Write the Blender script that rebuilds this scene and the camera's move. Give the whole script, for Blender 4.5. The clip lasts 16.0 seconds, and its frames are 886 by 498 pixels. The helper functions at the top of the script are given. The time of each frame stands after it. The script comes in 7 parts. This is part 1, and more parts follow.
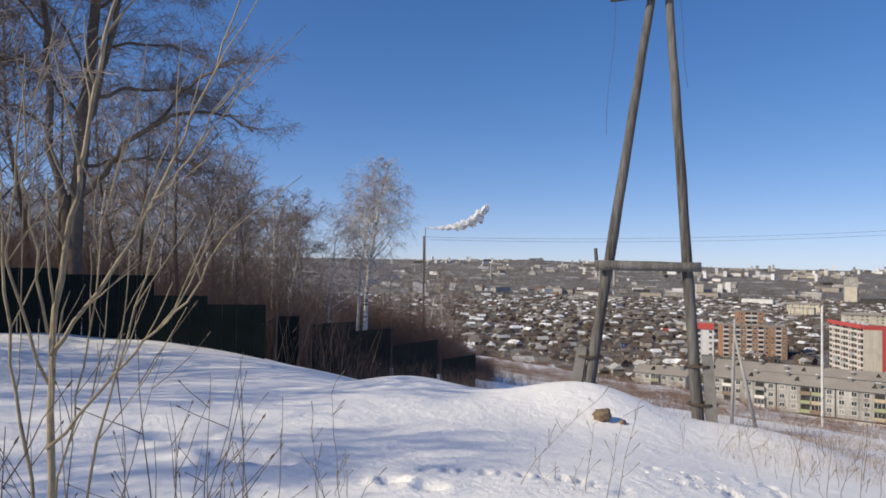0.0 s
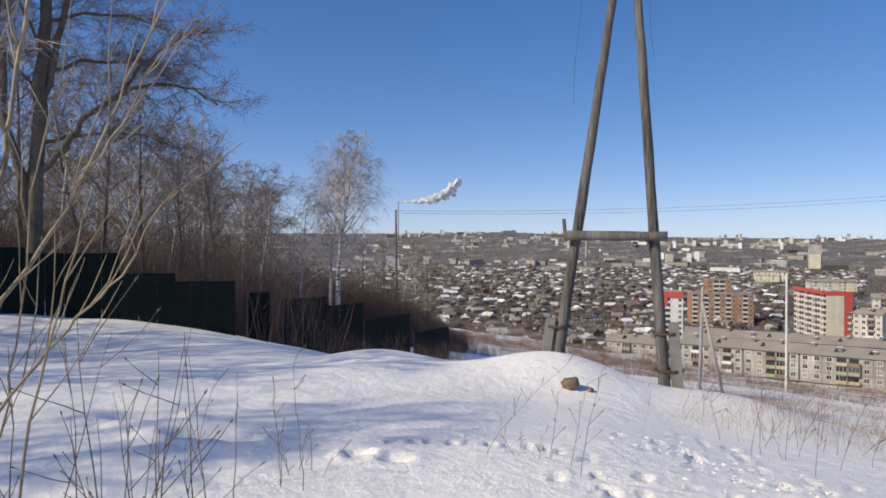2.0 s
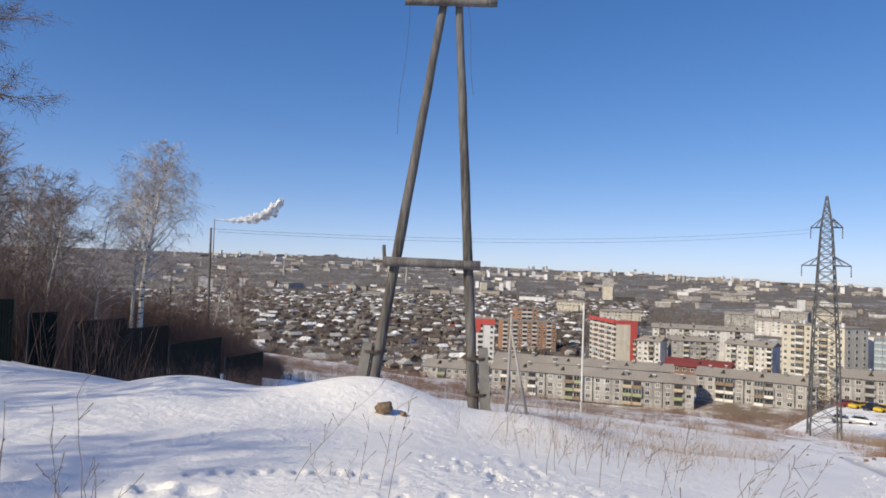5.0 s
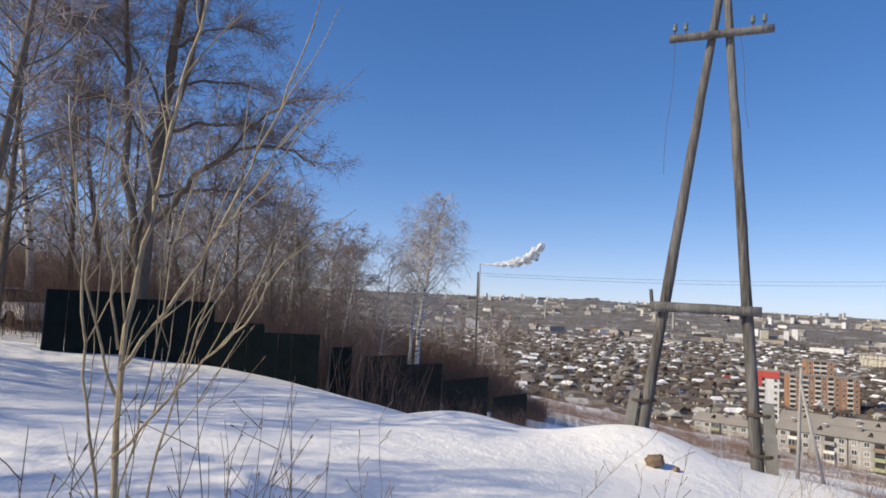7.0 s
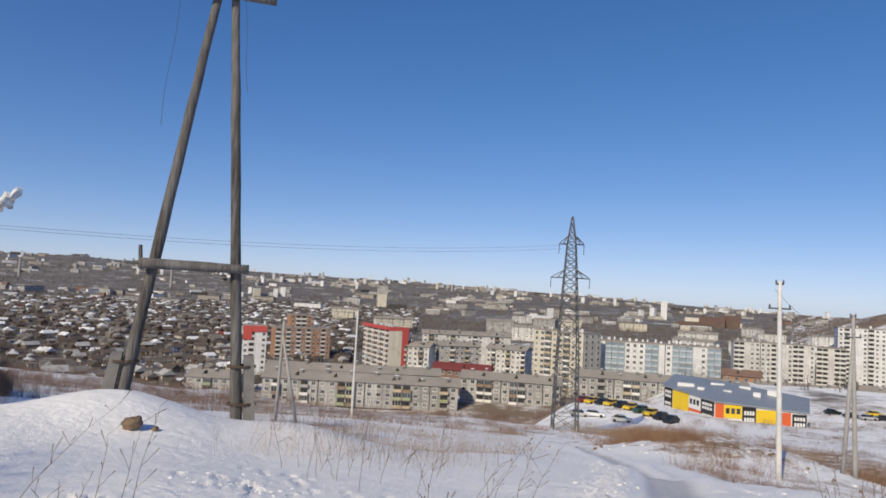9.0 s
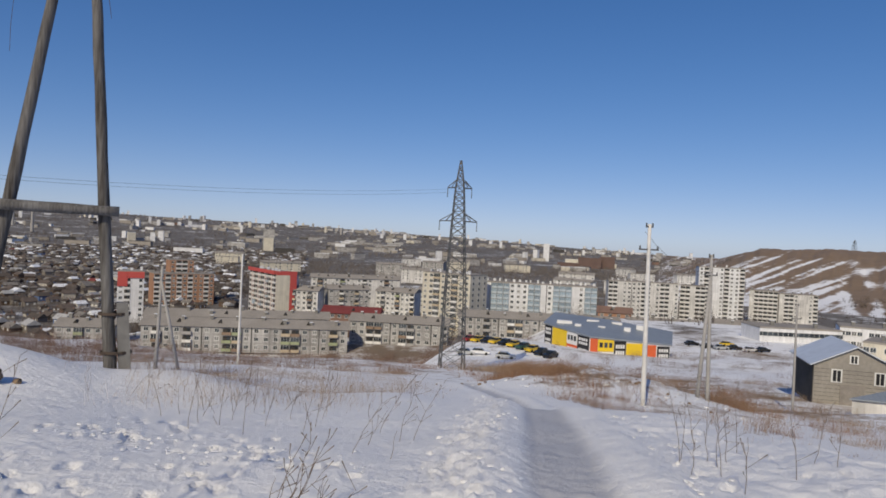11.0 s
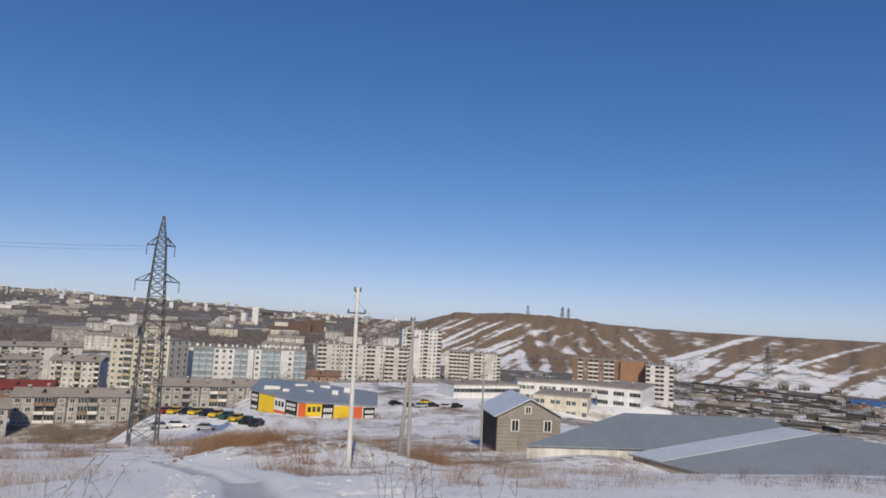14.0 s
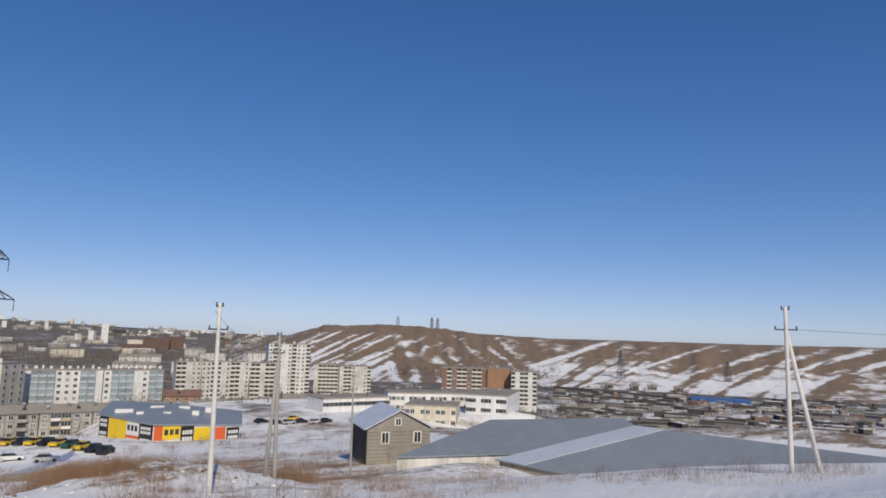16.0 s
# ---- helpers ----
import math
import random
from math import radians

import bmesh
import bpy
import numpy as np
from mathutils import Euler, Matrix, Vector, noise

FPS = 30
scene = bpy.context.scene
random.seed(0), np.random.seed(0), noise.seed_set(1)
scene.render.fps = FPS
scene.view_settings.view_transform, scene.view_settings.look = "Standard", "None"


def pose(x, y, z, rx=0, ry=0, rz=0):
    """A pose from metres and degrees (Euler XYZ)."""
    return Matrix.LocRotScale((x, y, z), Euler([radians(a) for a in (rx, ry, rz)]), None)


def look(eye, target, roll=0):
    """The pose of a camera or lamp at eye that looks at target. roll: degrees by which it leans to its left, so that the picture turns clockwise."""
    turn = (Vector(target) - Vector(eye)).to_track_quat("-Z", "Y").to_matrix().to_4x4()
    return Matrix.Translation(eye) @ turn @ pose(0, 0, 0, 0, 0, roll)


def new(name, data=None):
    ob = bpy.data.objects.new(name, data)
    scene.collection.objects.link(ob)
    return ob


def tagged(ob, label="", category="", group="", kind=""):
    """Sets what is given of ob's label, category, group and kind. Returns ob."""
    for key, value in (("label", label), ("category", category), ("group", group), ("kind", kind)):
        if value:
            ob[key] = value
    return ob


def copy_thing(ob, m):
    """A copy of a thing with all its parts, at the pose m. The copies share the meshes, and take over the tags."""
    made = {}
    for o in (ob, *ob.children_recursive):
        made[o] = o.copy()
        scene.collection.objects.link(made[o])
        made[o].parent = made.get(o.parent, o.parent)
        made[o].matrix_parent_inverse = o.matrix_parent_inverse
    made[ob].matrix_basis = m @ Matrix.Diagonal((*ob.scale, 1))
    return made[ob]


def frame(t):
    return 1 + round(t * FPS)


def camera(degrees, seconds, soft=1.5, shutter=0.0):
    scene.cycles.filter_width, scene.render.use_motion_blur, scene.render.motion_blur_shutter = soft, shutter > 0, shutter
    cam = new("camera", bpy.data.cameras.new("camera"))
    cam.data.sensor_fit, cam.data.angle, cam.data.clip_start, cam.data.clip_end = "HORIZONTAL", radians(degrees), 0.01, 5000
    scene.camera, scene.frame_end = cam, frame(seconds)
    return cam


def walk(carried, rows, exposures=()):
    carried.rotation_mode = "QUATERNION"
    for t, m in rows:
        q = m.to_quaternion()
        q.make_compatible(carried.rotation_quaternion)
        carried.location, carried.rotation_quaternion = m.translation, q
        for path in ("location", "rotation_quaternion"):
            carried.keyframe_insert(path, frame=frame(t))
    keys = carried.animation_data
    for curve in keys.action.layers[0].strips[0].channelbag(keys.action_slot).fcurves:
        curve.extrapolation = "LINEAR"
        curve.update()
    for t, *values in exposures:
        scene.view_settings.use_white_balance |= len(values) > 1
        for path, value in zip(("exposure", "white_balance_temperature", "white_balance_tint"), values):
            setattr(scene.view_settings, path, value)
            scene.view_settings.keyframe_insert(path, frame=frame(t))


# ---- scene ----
# seconds, place, heading (clockwise from +y), tilt up, lean
PATH = [
    (0.0, -0.000, -0.000, 1.600, -47.66, 1.95, 0.92),
    (0.5, -0.000, 0.037, 1.595, -47.38, 0.41, -0.81),
    (1.0, 0.023, 0.026, 1.603, -46.86, 0.42, -0.07),
    (1.5, 0.019, 0.067, 1.591, -46.09, -0.54, 0.24),
    (2.0, 0.013, 0.100, 1.584, -45.35, -0.31, 0.06),
    (2.5, 0.027, 0.092, 1.584, -44.37, 0.31, 0.76),
    (3.0, 0.033, 0.084, 1.590, -42.97, 0.28, 1.68),
    (3.5, 0.035, 0.040, 1.599, -44.58, 1.26, 1.63),
    (4.0, 0.040, 0.021, 1.605, -45.67, 1.00, 1.12),
    (4.5, 0.055, 0.059, 1.599, -39.99, 1.66, 1.83),
    (4.7, 0.055, 0.097, 1.585, -34.90, 1.86, 1.95),
    (5.0, 0.058, 0.102, 1.579, -30.16, 2.10, 1.97),
    (5.3, 0.062, 0.088, 1.573, -30.25, 2.50, 1.88),
    (5.7, 0.071, 0.051, 1.567, -35.35, 3.17, 1.70),
    (6.1, 0.079, 0.009, 1.564, -42.98, 3.86, 1.62),
    (6.5, 0.085, -0.024, 1.566, -49.70, 4.42, 1.77),
    (6.8, 0.086, -0.033, 1.572, -52.05, 4.67, 2.14),
    (7.0, 0.085, -0.032, 1.588, -52.47, 4.88, 2.82),
    (7.5, 0.064, -0.006, 1.590, -45.44, 3.46, 3.27),
    (8.0, 0.096, 0.044, 1.589, -33.76, 3.98, 3.57),
    (8.5, 0.109, 0.101, 1.585, -23.08, 3.37, 3.13),
    (8.7, 0.129, 0.122, 1.577, -18.39, 3.58, 3.06),
    (9.0, 0.141, 0.125, 1.573, -11.19, 3.51, 2.99),
    (9.3, 0.158, 0.117, 1.569, -4.17, 3.06, 2.92),
    (9.7, 0.182, 0.097, 1.564, 3.68, 2.10, 2.83),
    (10.1, 0.203, 0.078, 1.560, 8.22, 0.98, 2.76),
    (10.5, 0.213, 0.070, 1.558, 7.75, 0.00, 2.73),
    (10.8, 0.210, 0.077, 1.559, 3.06, -0.47, 2.75),
    (11.0, 0.190, 0.111, 1.562, -1.48, -0.88, 2.79),
    (11.5, 0.198, 0.075, 1.568, -5.55, -0.63, 3.10),
    (12.0, 0.231, 0.042, 1.582, -0.29, 1.24, 2.99),
    (12.5, 0.232, 0.056, 1.576, 6.95, 1.56, 3.01),
    (13.0, 0.185, 0.106, 1.574, 18.22, 6.24, 0.62),
    (13.5, 0.159, 0.163, 1.554, 20.56, 5.58, 2.42),
    (14.0, 0.219, 0.135, 1.570, 22.69, 5.80, 3.13),
    (14.5, 0.222, 0.079, 1.595, 28.15, 6.74, 3.29),
    (15.0, 0.264, 0.119, 1.600, 32.73, 5.24, 2.60),
    (15.5, 0.275, 0.132, 1.616, 34.14, 6.67, 2.11),
    (16.0, 0.258, 0.120, 1.625, 33.86, 7.25, 1.72),
]
cam = camera(67.28, 16.0, soft=1.7)
EYE_ROWS = []
for t, x, y, z, heading, tilt, lean in PATH:
    a, b = radians(heading), radians(tilt)
    ahead = (x + math.sin(a) * math.cos(b), y + math.cos(a) * math.cos(b), z + math.sin(b))
    EYE_ROWS.append((t, look((x, y, z), ahead, lean)))
# the camera opens up towards the dark trees and closes again over the bright slope
walk(cam, EYE_ROWS, exposures=[(0, 0.15, 6950, 11), (4.7, 0.18, 6950, 11), (7, 0.33, 7050, 11), (8.5, 0.1, 6900, 11), (10.8, -0.33, 6750, 11), (12.5, -0.25, 6800, 11), (16, -0.22, 6720, 11)])

# ---- world, sun, exposure ----
SUN_HEADING, SUN_HEIGHT = 198.0, 34.0
world = bpy.data.worlds.new("world")
scene.world = world
world.use_nodes = True
wn = world.node_tree
sky = wn.nodes.new("ShaderNodeTexSky")
sky.sky_type = "NISHITA"
sky.sun_disc = False
sky.sun_elevation = radians(SUN_HEIGHT)
sky.sun_rotation = radians(SUN_HEADING)
sky.altitude = 250
sky.air_density, sky.dust_density, sky.ozone_density = 0.55, 0.4, 1.6
even = wn.nodes.new("ShaderNodeGamma")
even.inputs["Gamma"].default_value = 0.88
deep = wn.nodes.new("ShaderNodeHueSaturation")
deep.inputs["Saturation"].default_value = 1.37
deep.inputs["Hue"].default_value = 0.5
wn.links.new(sky.outputs[0], even.inputs["Color"])
tint = wn.nodes.new("ShaderNodeMix")
tint.data_type, tint.blend_type = "RGBA", "MULTIPLY"
tint.inputs[0].default_value = 1.0
tint.inputs[7].default_value = (1.05, 0.97, 1.06, 1)
wn.links.new(even.outputs[0], tint.inputs[6])
wn.links.new(tint.outputs[2], deep.inputs["Color"])
# haze evens the sky out towards the horizon: c * k / (c + k)
HAZE = (6.0, 8.0, 11.0)
steps = []
for kind in ("ADD", "DIVIDE"):
    v = wn.nodes.new("ShaderNodeVectorMath")
    v.operation = kind
    v.inputs[1].default_value = HAZE
    steps.append(v)
part_haze = wn.nodes.new("ShaderNodeVectorMath")
part_haze.operation = "DIVIDE"
wn.links.new(deep.outputs[0], steps[0].inputs[0])
wn.links.new(steps[0].outputs[0], steps[1].inputs[0])
wn.links.new(deep.outputs[0], part_haze.inputs[0])
wn.links.new(steps[1].outputs[0], part_haze.inputs[1])
wn.links.new(part_haze.outputs[0], wn.nodes["Background"].inputs[0])
wn.nodes["Background"].inputs[1].default_value = 0.21
sun = new("sun", bpy.data.lights.new("sun", "SUN"))
sun.data.energy, sun.data.angle, sun.data.color = 3.7, radians(0.53), (1.0, 0.90, 0.69)
sa, sb = radians(SUN_HEADING), radians(SUN_HEIGHT)
sun.matrix_world = look((math.sin(sa) * math.cos(sb) * 50, math.cos(sa) * math.cos(sb) * 50, math.sin(sb) * 50), (0, 0, 0))
scene.view_settings.exposure = 0.0

# ---- materials ----


def material(name, colour, rough=0.8, metal=0.0, vary=0.25, grain=6.0, coarse=0.5, bump=0.2, depth=0.01, second=None, island=False, each=0.0, stretch=(1, 1, 1)):
    """A surface with colour variation at a fine and a coarse scale and a fine relief."""
    m = bpy.data.materials.new(name)
    m.use_nodes = True
    nt = m.node_tree
    p = nt.nodes["Principled BSDF"]
    p.inputs["Roughness"].default_value, p.inputs["Metallic"].default_value = rough, metal
    p.inputs["Specular IOR Level"].default_value = 0.15 if rough >= 0.85 else 0.4
    co = nt.nodes.new("ShaderNodeTexCoord")
    mp = nt.nodes.new("ShaderNodeMapping")
    mp.inputs["Scale"].default_value = stretch
    nt.links.new(co.outputs["Object"], mp.inputs[0])
    cols = []
    for scale, det in ((grain, 6.0), (coarse, 3.0)):
        n = nt.nodes.new("ShaderNodeTexNoise")
        n.inputs["Scale"].default_value, n.inputs["Detail"].default_value = scale, det
        nt.links.new(mp.outputs[0], n.inputs["Vector"])
        cols.append(n)
    add = nt.nodes.new("ShaderNodeMath")
    add.operation = "ADD"
    nt.links.new(cols[0].outputs[0], add.inputs[0])
    nt.links.new(cols[1].outputs[0], add.inputs[1])
    ramp = nt.nodes.new("ShaderNodeMapRange")
    ramp.inputs["From Min"].default_value, ramp.inputs["From Max"].default_value = 0.6, 1.4
    nt.links.new(add.outputs[0], ramp.inputs[0])
    mix = nt.nodes.new("ShaderNodeMix")
    mix.data_type = "RGBA"
    lo = second or tuple(c * (1 - vary) for c in colour)
    hi = colour if second else tuple(min(1.0, c * (1 + vary)) for c in colour)
    mix.inputs[6].default_value, mix.inputs[7].default_value = (*lo, 1), (*hi, 1)
    nt.links.new(ramp.outputs[0], mix.inputs[0])
    out = mix.outputs[2]
    if island or each:
        hsv = nt.nodes.new("ShaderNodeHueSaturation")
        vr = nt.nodes.new("ShaderNodeMapRange")
        amount = each or 0.35
        vr.inputs["To Min"].default_value, vr.inputs["To Max"].default_value = 1 - amount, 1 + amount
        if island:
            gi = nt.nodes.new("ShaderNodeNewGeometry")
            nt.links.new(gi.outputs["Random Per Island"], vr.inputs[0])
        else:
            oi = nt.nodes.new("ShaderNodeObjectInfo")
            nt.links.new(oi.outputs["Random"], vr.inputs[0])
        nt.links.new(vr.outputs[0], hsv.inputs["Value"])
        nt.links.new(out, hsv.inputs["Color"])
        out = hsv.outputs[0]
    nt.links.new(out, p.inputs["Base Color"])
    if bump:
        b = nt.nodes.new("ShaderNodeBump")
        b.inputs["Strength"].default_value, b.inputs["Distance"].default_value = bump, depth
        nt.links.new(cols[0].outputs[0], b.inputs["Height"])
        nt.links.new(b.outputs[0], p.inputs["Normal"])
    return m


M_OLD_WOOD = material("weathered_pole_wood", (0.225, 0.22, 0.215), 0.85, grain=9, coarse=1.2, bump=0.6, depth=0.025, stretch=(3, 3, 0.3), second=(0.036, 0.031, 0.028))
M_GREY_WOOD = material("grey_plank_wood", (0.24, 0.22, 0.20), 0.85, vary=0.3, grain=10, coarse=1.0, bump=0.4)
M_STUB = material("old_grey_concrete", (0.21, 0.205, 0.195), 0.95, vary=0.3, grain=7, coarse=0.9, bump=0.4)
M_CONCRETE = material("pale_concrete", (0.34, 0.33, 0.32), 0.9, vary=0.2, grain=8, coarse=0.8, bump=0.3)
M_WHITE_POLE = material("whitewashed_concrete", (0.62, 0.61, 0.59), 0.85, vary=0.18, grain=5, coarse=0.6, bump=0.2)
M_STEEL = material("galvanised_steel", (0.115, 0.12, 0.125), 0.6, 0.3, vary=0.2, grain=3, coarse=0.3, bump=0.0)
M_RUST = material("rusty_wire", (0.10, 0.075, 0.06), 0.8, 0.2, vary=0.3, bump=0.0)
M_PORCELAIN = material("glass_insulator", (0.13, 0.15, 0.14), 0.2, vary=0.1, bump=0.0)
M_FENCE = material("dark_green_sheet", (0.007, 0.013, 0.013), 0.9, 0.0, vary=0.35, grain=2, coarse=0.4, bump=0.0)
M_FENCE2 = material("dark_brown_sheet", (0.030, 0.028, 0.022), 0.9, 0.0, vary=0.3, grain=2, coarse=0.4, bump=0.0)
M_BARK = material("grey_brown_bark", (0.16, 0.132, 0.104), 0.9, vary=0.4, grain=14, coarse=2, bump=0.4, stretch=(1, 1, 0.3))
M_YOUNG = material("young_willow_bark", (0.40, 0.33, 0.21), 0.6, vary=0.3, grain=30, coarse=5, bump=0.3, second=(0.12, 0.092, 0.068))
M_TWIG = material("brown_twigs", (0.27, 0.21, 0.175), 0.85, vary=0.3, grain=3, coarse=0.4, bump=0.0, island=True)
M_TWIG_GREY = material("grey_twigs", (0.40, 0.345, 0.315), 0.85, vary=0.3, grain=3, coarse=0.4, bump=0.0, island=True)
M_TWIG_RED = material("red_brown_twigs", (0.19, 0.128, 0.102), 0.85, vary=0.3, grain=3, coarse=0.4, bump=0.0, island=True)
M_STRAW = material("dry_grass_stems", (0.30, 0.225, 0.16), 0.9, vary=0.3, grain=4, coarse=0.4, bump=0.0, island=True)
M_RUSTY = material("rust_brown_scrub", (0.26, 0.155, 0.098), 0.9, vary=0.3, grain=4, coarse=0.4, bump=0.0, island=True)
M_STALK = material("dry_weed_stalk", (0.16, 0.12, 0.09), 0.9, vary=0.3, grain=14, coarse=2, bump=0.0)
M_ROCK = material("brown_stone", (0.20, 0.145, 0.10), 0.95, vary=0.45, grain=12, coarse=3, bump=0.7, depth=0.03)
def panels(m, size=(3.2, 2.8), amount=0.16, streak=0.25):
    """Wall panels that differ a little in tone, with rain streaks running down them."""
    nt = m.node_tree
    p = nt.nodes["Principled BSDF"]
    old = p.inputs["Base Color"].links[0].from_socket
    co = nt.nodes.new("ShaderNodeTexCoord")
    grid = nt.nodes.new("ShaderNodeVectorMath")
    grid.operation = "DIVIDE"
    grid.inputs[1].default_value = (size[0], 6.0, size[1])
    cell = nt.nodes.new("ShaderNodeVectorMath")
    cell.operation = "FLOOR"
    rnd = nt.nodes.new("ShaderNodeTexWhiteNoise")
    tone = nt.nodes.new("ShaderNodeMapRange")
    tone.inputs["To Min"].default_value, tone.inputs["To Max"].default_value = 1 - amount, 1 + amount
    run = nt.nodes.new("ShaderNodeMapping")
    run.inputs["Scale"].default_value = (1.3, 1.3, 0.09)
    n = nt.nodes.new("ShaderNodeTexNoise")
    n.inputs["Scale"].default_value, n.inputs["Detail"].default_value = 1.0, 4.0
    dirt = nt.nodes.new("ShaderNodeMapRange")
    dirt.inputs["From Min"].default_value, dirt.inputs["From Max"].default_value = 0.35, 0.7
    dirt.inputs["To Min"].default_value, dirt.inputs["To Max"].default_value = 1 + streak * 0.3, 1 - streak
    both = nt.nodes.new("ShaderNodeMath")
    both.operation = "MULTIPLY"
    hsv = nt.nodes.new("ShaderNodeHueSaturation")
    L = nt.links.new
    L(co.outputs["Object"], grid.inputs[0])
    L(grid.outputs[0], cell.inputs[0])
    L(cell.outputs[0], rnd.inputs["Vector"])
    L(rnd.outputs["Value"], tone.inputs[0])
    L(co.outputs["Object"], run.inputs[0])
    L(run.outputs[0], n.inputs["Vector"])
    L(n.outputs[0], dirt.inputs[0])
    L(tone.outputs[0], both.inputs[0])
    L(dirt.outputs[0], both.inputs[1])
    L(both.outputs[0], hsv.inputs["Value"])
    L(old, hsv.inputs["Color"])
    L(hsv.outputs[0], p.inputs["Base Color"])
    return m


M_PANEL = panels(material("stained_concrete_panel", (0.385, 0.375, 0.365), 0.9, vary=0.2, grain=1.2, coarse=0.12, bump=0.1), (3.2, 2.8), 0.2, 0.4)
M_PANEL_WHITE = panels(material("white_wall_panel", (0.70, 0.705, 0.72), 0.85, vary=0.1, grain=1.0, coarse=0.1, bump=0.05), (6.4, 2.75), 0.08, 0.15)
M_PALE = panels(material("pale_weathered_panel", (0.60, 0.59, 0.575), 0.9, vary=0.14, grain=0.9, coarse=0.1, bump=0.05), (3.2, 2.8), 0.13, 0.28)
M_BALCONIES = [material("balcony_" + n, c, 0.8, vary=0.2, grain=2, coarse=0.3, bump=0.0) for n, c in (("white", (0.68, 0.67, 0.65)), ("grey", (0.34, 0.33, 0.32)), ("dull_green", (0.30, 0.33, 0.20)), ("brown", (0.24, 0.17, 0.12)), ("tan", (0.46, 0.38, 0.27)), ("pale_blue", (0.42, 0.48, 0.53)))]
# near-black of seams and dormers; also painted shade of loggias and balcony backs
M_SHADE = material("recess_shade_and_dark_seam", (0.055, 0.052, 0.05), 0.9, vary=0.3, grain=0.8, coarse=0.3, bump=0.0)
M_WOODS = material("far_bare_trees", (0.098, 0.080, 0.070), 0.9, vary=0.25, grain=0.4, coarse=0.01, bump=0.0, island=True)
M_CREAM = panels(material("cream_wall", (0.60, 0.56, 0.47), 0.85, vary=0.1, grain=1.0, coarse=0.1, bump=0.05), (3.2, 2.75), 0.08, 0.15)
M_PINK = panels(material("pale_pink_wall", (0.62, 0.50, 0.45), 0.85, vary=0.12, grain=1.0, coarse=0.1, bump=0.05), (3.0, 2.8), 0.12, 0.15)
M_REDPAINT = material("red_facade_paint", (0.50, 0.085, 0.075), 0.7, vary=0.12, grain=1.0, coarse=0.1, bump=0.0)
M_ORANGE = material("orange_brick_wall", (0.37, 0.21, 0.135), 0.9, vary=0.2, grain=2, coarse=0.15, bump=0.1)
M_BRICK = material("red_brown_brick_wall", (0.245, 0.155, 0.12), 0.9, vary=0.22, grain=2, coarse=0.2, bump=0.1)
M_BLOCKWALL = material("grey_block_masonry", (0.29, 0.27, 0.24), 0.95, vary=0.22, grain=3, coarse=0.4, bump=0.3)
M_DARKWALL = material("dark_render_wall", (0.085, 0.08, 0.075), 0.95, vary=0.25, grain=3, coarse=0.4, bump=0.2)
M_ROOFGREY = material("slate_sheet_roof", (0.31, 0.285, 0.255), 0.9, vary=0.2, grain=2, coarse=0.15, bump=0.2)
M_ROOFMETAL = material("blue_grey_ribbed_metal", (0.27, 0.305, 0.345), 0.5, 0.2, vary=0.12, grain=1.0, coarse=0.12, bump=0.0)
M_ROOFPALE = material("pale_metal_roof", (0.64, 0.68, 0.72), 0.4, 0.2, vary=0.12, grain=1.5, coarse=0.2, bump=0.0)
M_ROOFRED = material("dark_red_roof", (0.20, 0.045, 0.04), 0.8, vary=0.2, grain=1.5, coarse=0.2, bump=0.0)
M_SNOWROOF = material("snow_on_roof", (0.80, 0.82, 0.85), 0.6, vary=0.06, grain=1, coarse=0.2, bump=0.1)
M_PANE = material("window_pane_dark", (0.045, 0.055, 0.065), 0.12, vary=0.2, grain=0.3, coarse=0.2, bump=0.0, each=0.5)
M_FRAME = material("white_window_frame", (0.68, 0.68, 0.66), 0.6, vary=0.1, bump=0.0)
M_BLUEGLASS = material("blue_balcony_glazing", (0.27, 0.35, 0.42), 0.2, vary=0.2, grain=0.4, coarse=0.2, bump=0.0, each=0.3)
M_YELLOW = material("yellow_cladding", (0.75, 0.52, 0.03), 0.5, vary=0.06, bump=0.0)
M_REDCLAD = material("red_orange_cladding", (0.62, 0.12, 0.04), 0.5, vary=0.06, bump=0.0)
M_BLACK = material("black_cladding", (0.02, 0.02, 0.022), 0.4, vary=0.1, bump=0.0)
M_WHITECLAD = material("white_cladding", (0.70, 0.70, 0.70), 0.5, vary=0.06, bump=0.0)
M_TYRE = material("tyre_rubber", (0.02, 0.02, 0.02), 0.9, vary=0.1, bump=0.0)
M_CARGLASS = material("car_glass", (0.02, 0.025, 0.03), 0.08, vary=0.1, bump=0.0)
M_SMOKE = material("white_steam", (0.86, 0.86, 0.87), 1.0, vary=0.04, grain=0.035, coarse=0.012, bump=0.0)
_nt = M_SMOKE.node_tree
_thin = _nt.nodes.new("ShaderNodeMapRange")
_thin.inputs["From Min"].default_value, _thin.inputs["From Max"].default_value = 0.36, 0.62
_thin.inputs["To Min"].default_value, _thin.inputs["To Max"].default_value = 0.35, 0.97
_nt.links.new([n for n in _nt.nodes if n.type == "TEX_NOISE"][0].outputs[0], _thin.inputs[0])
_nt.links.new(_thin.outputs[0], _nt.nodes["Principled BSDF"].inputs["Alpha"])


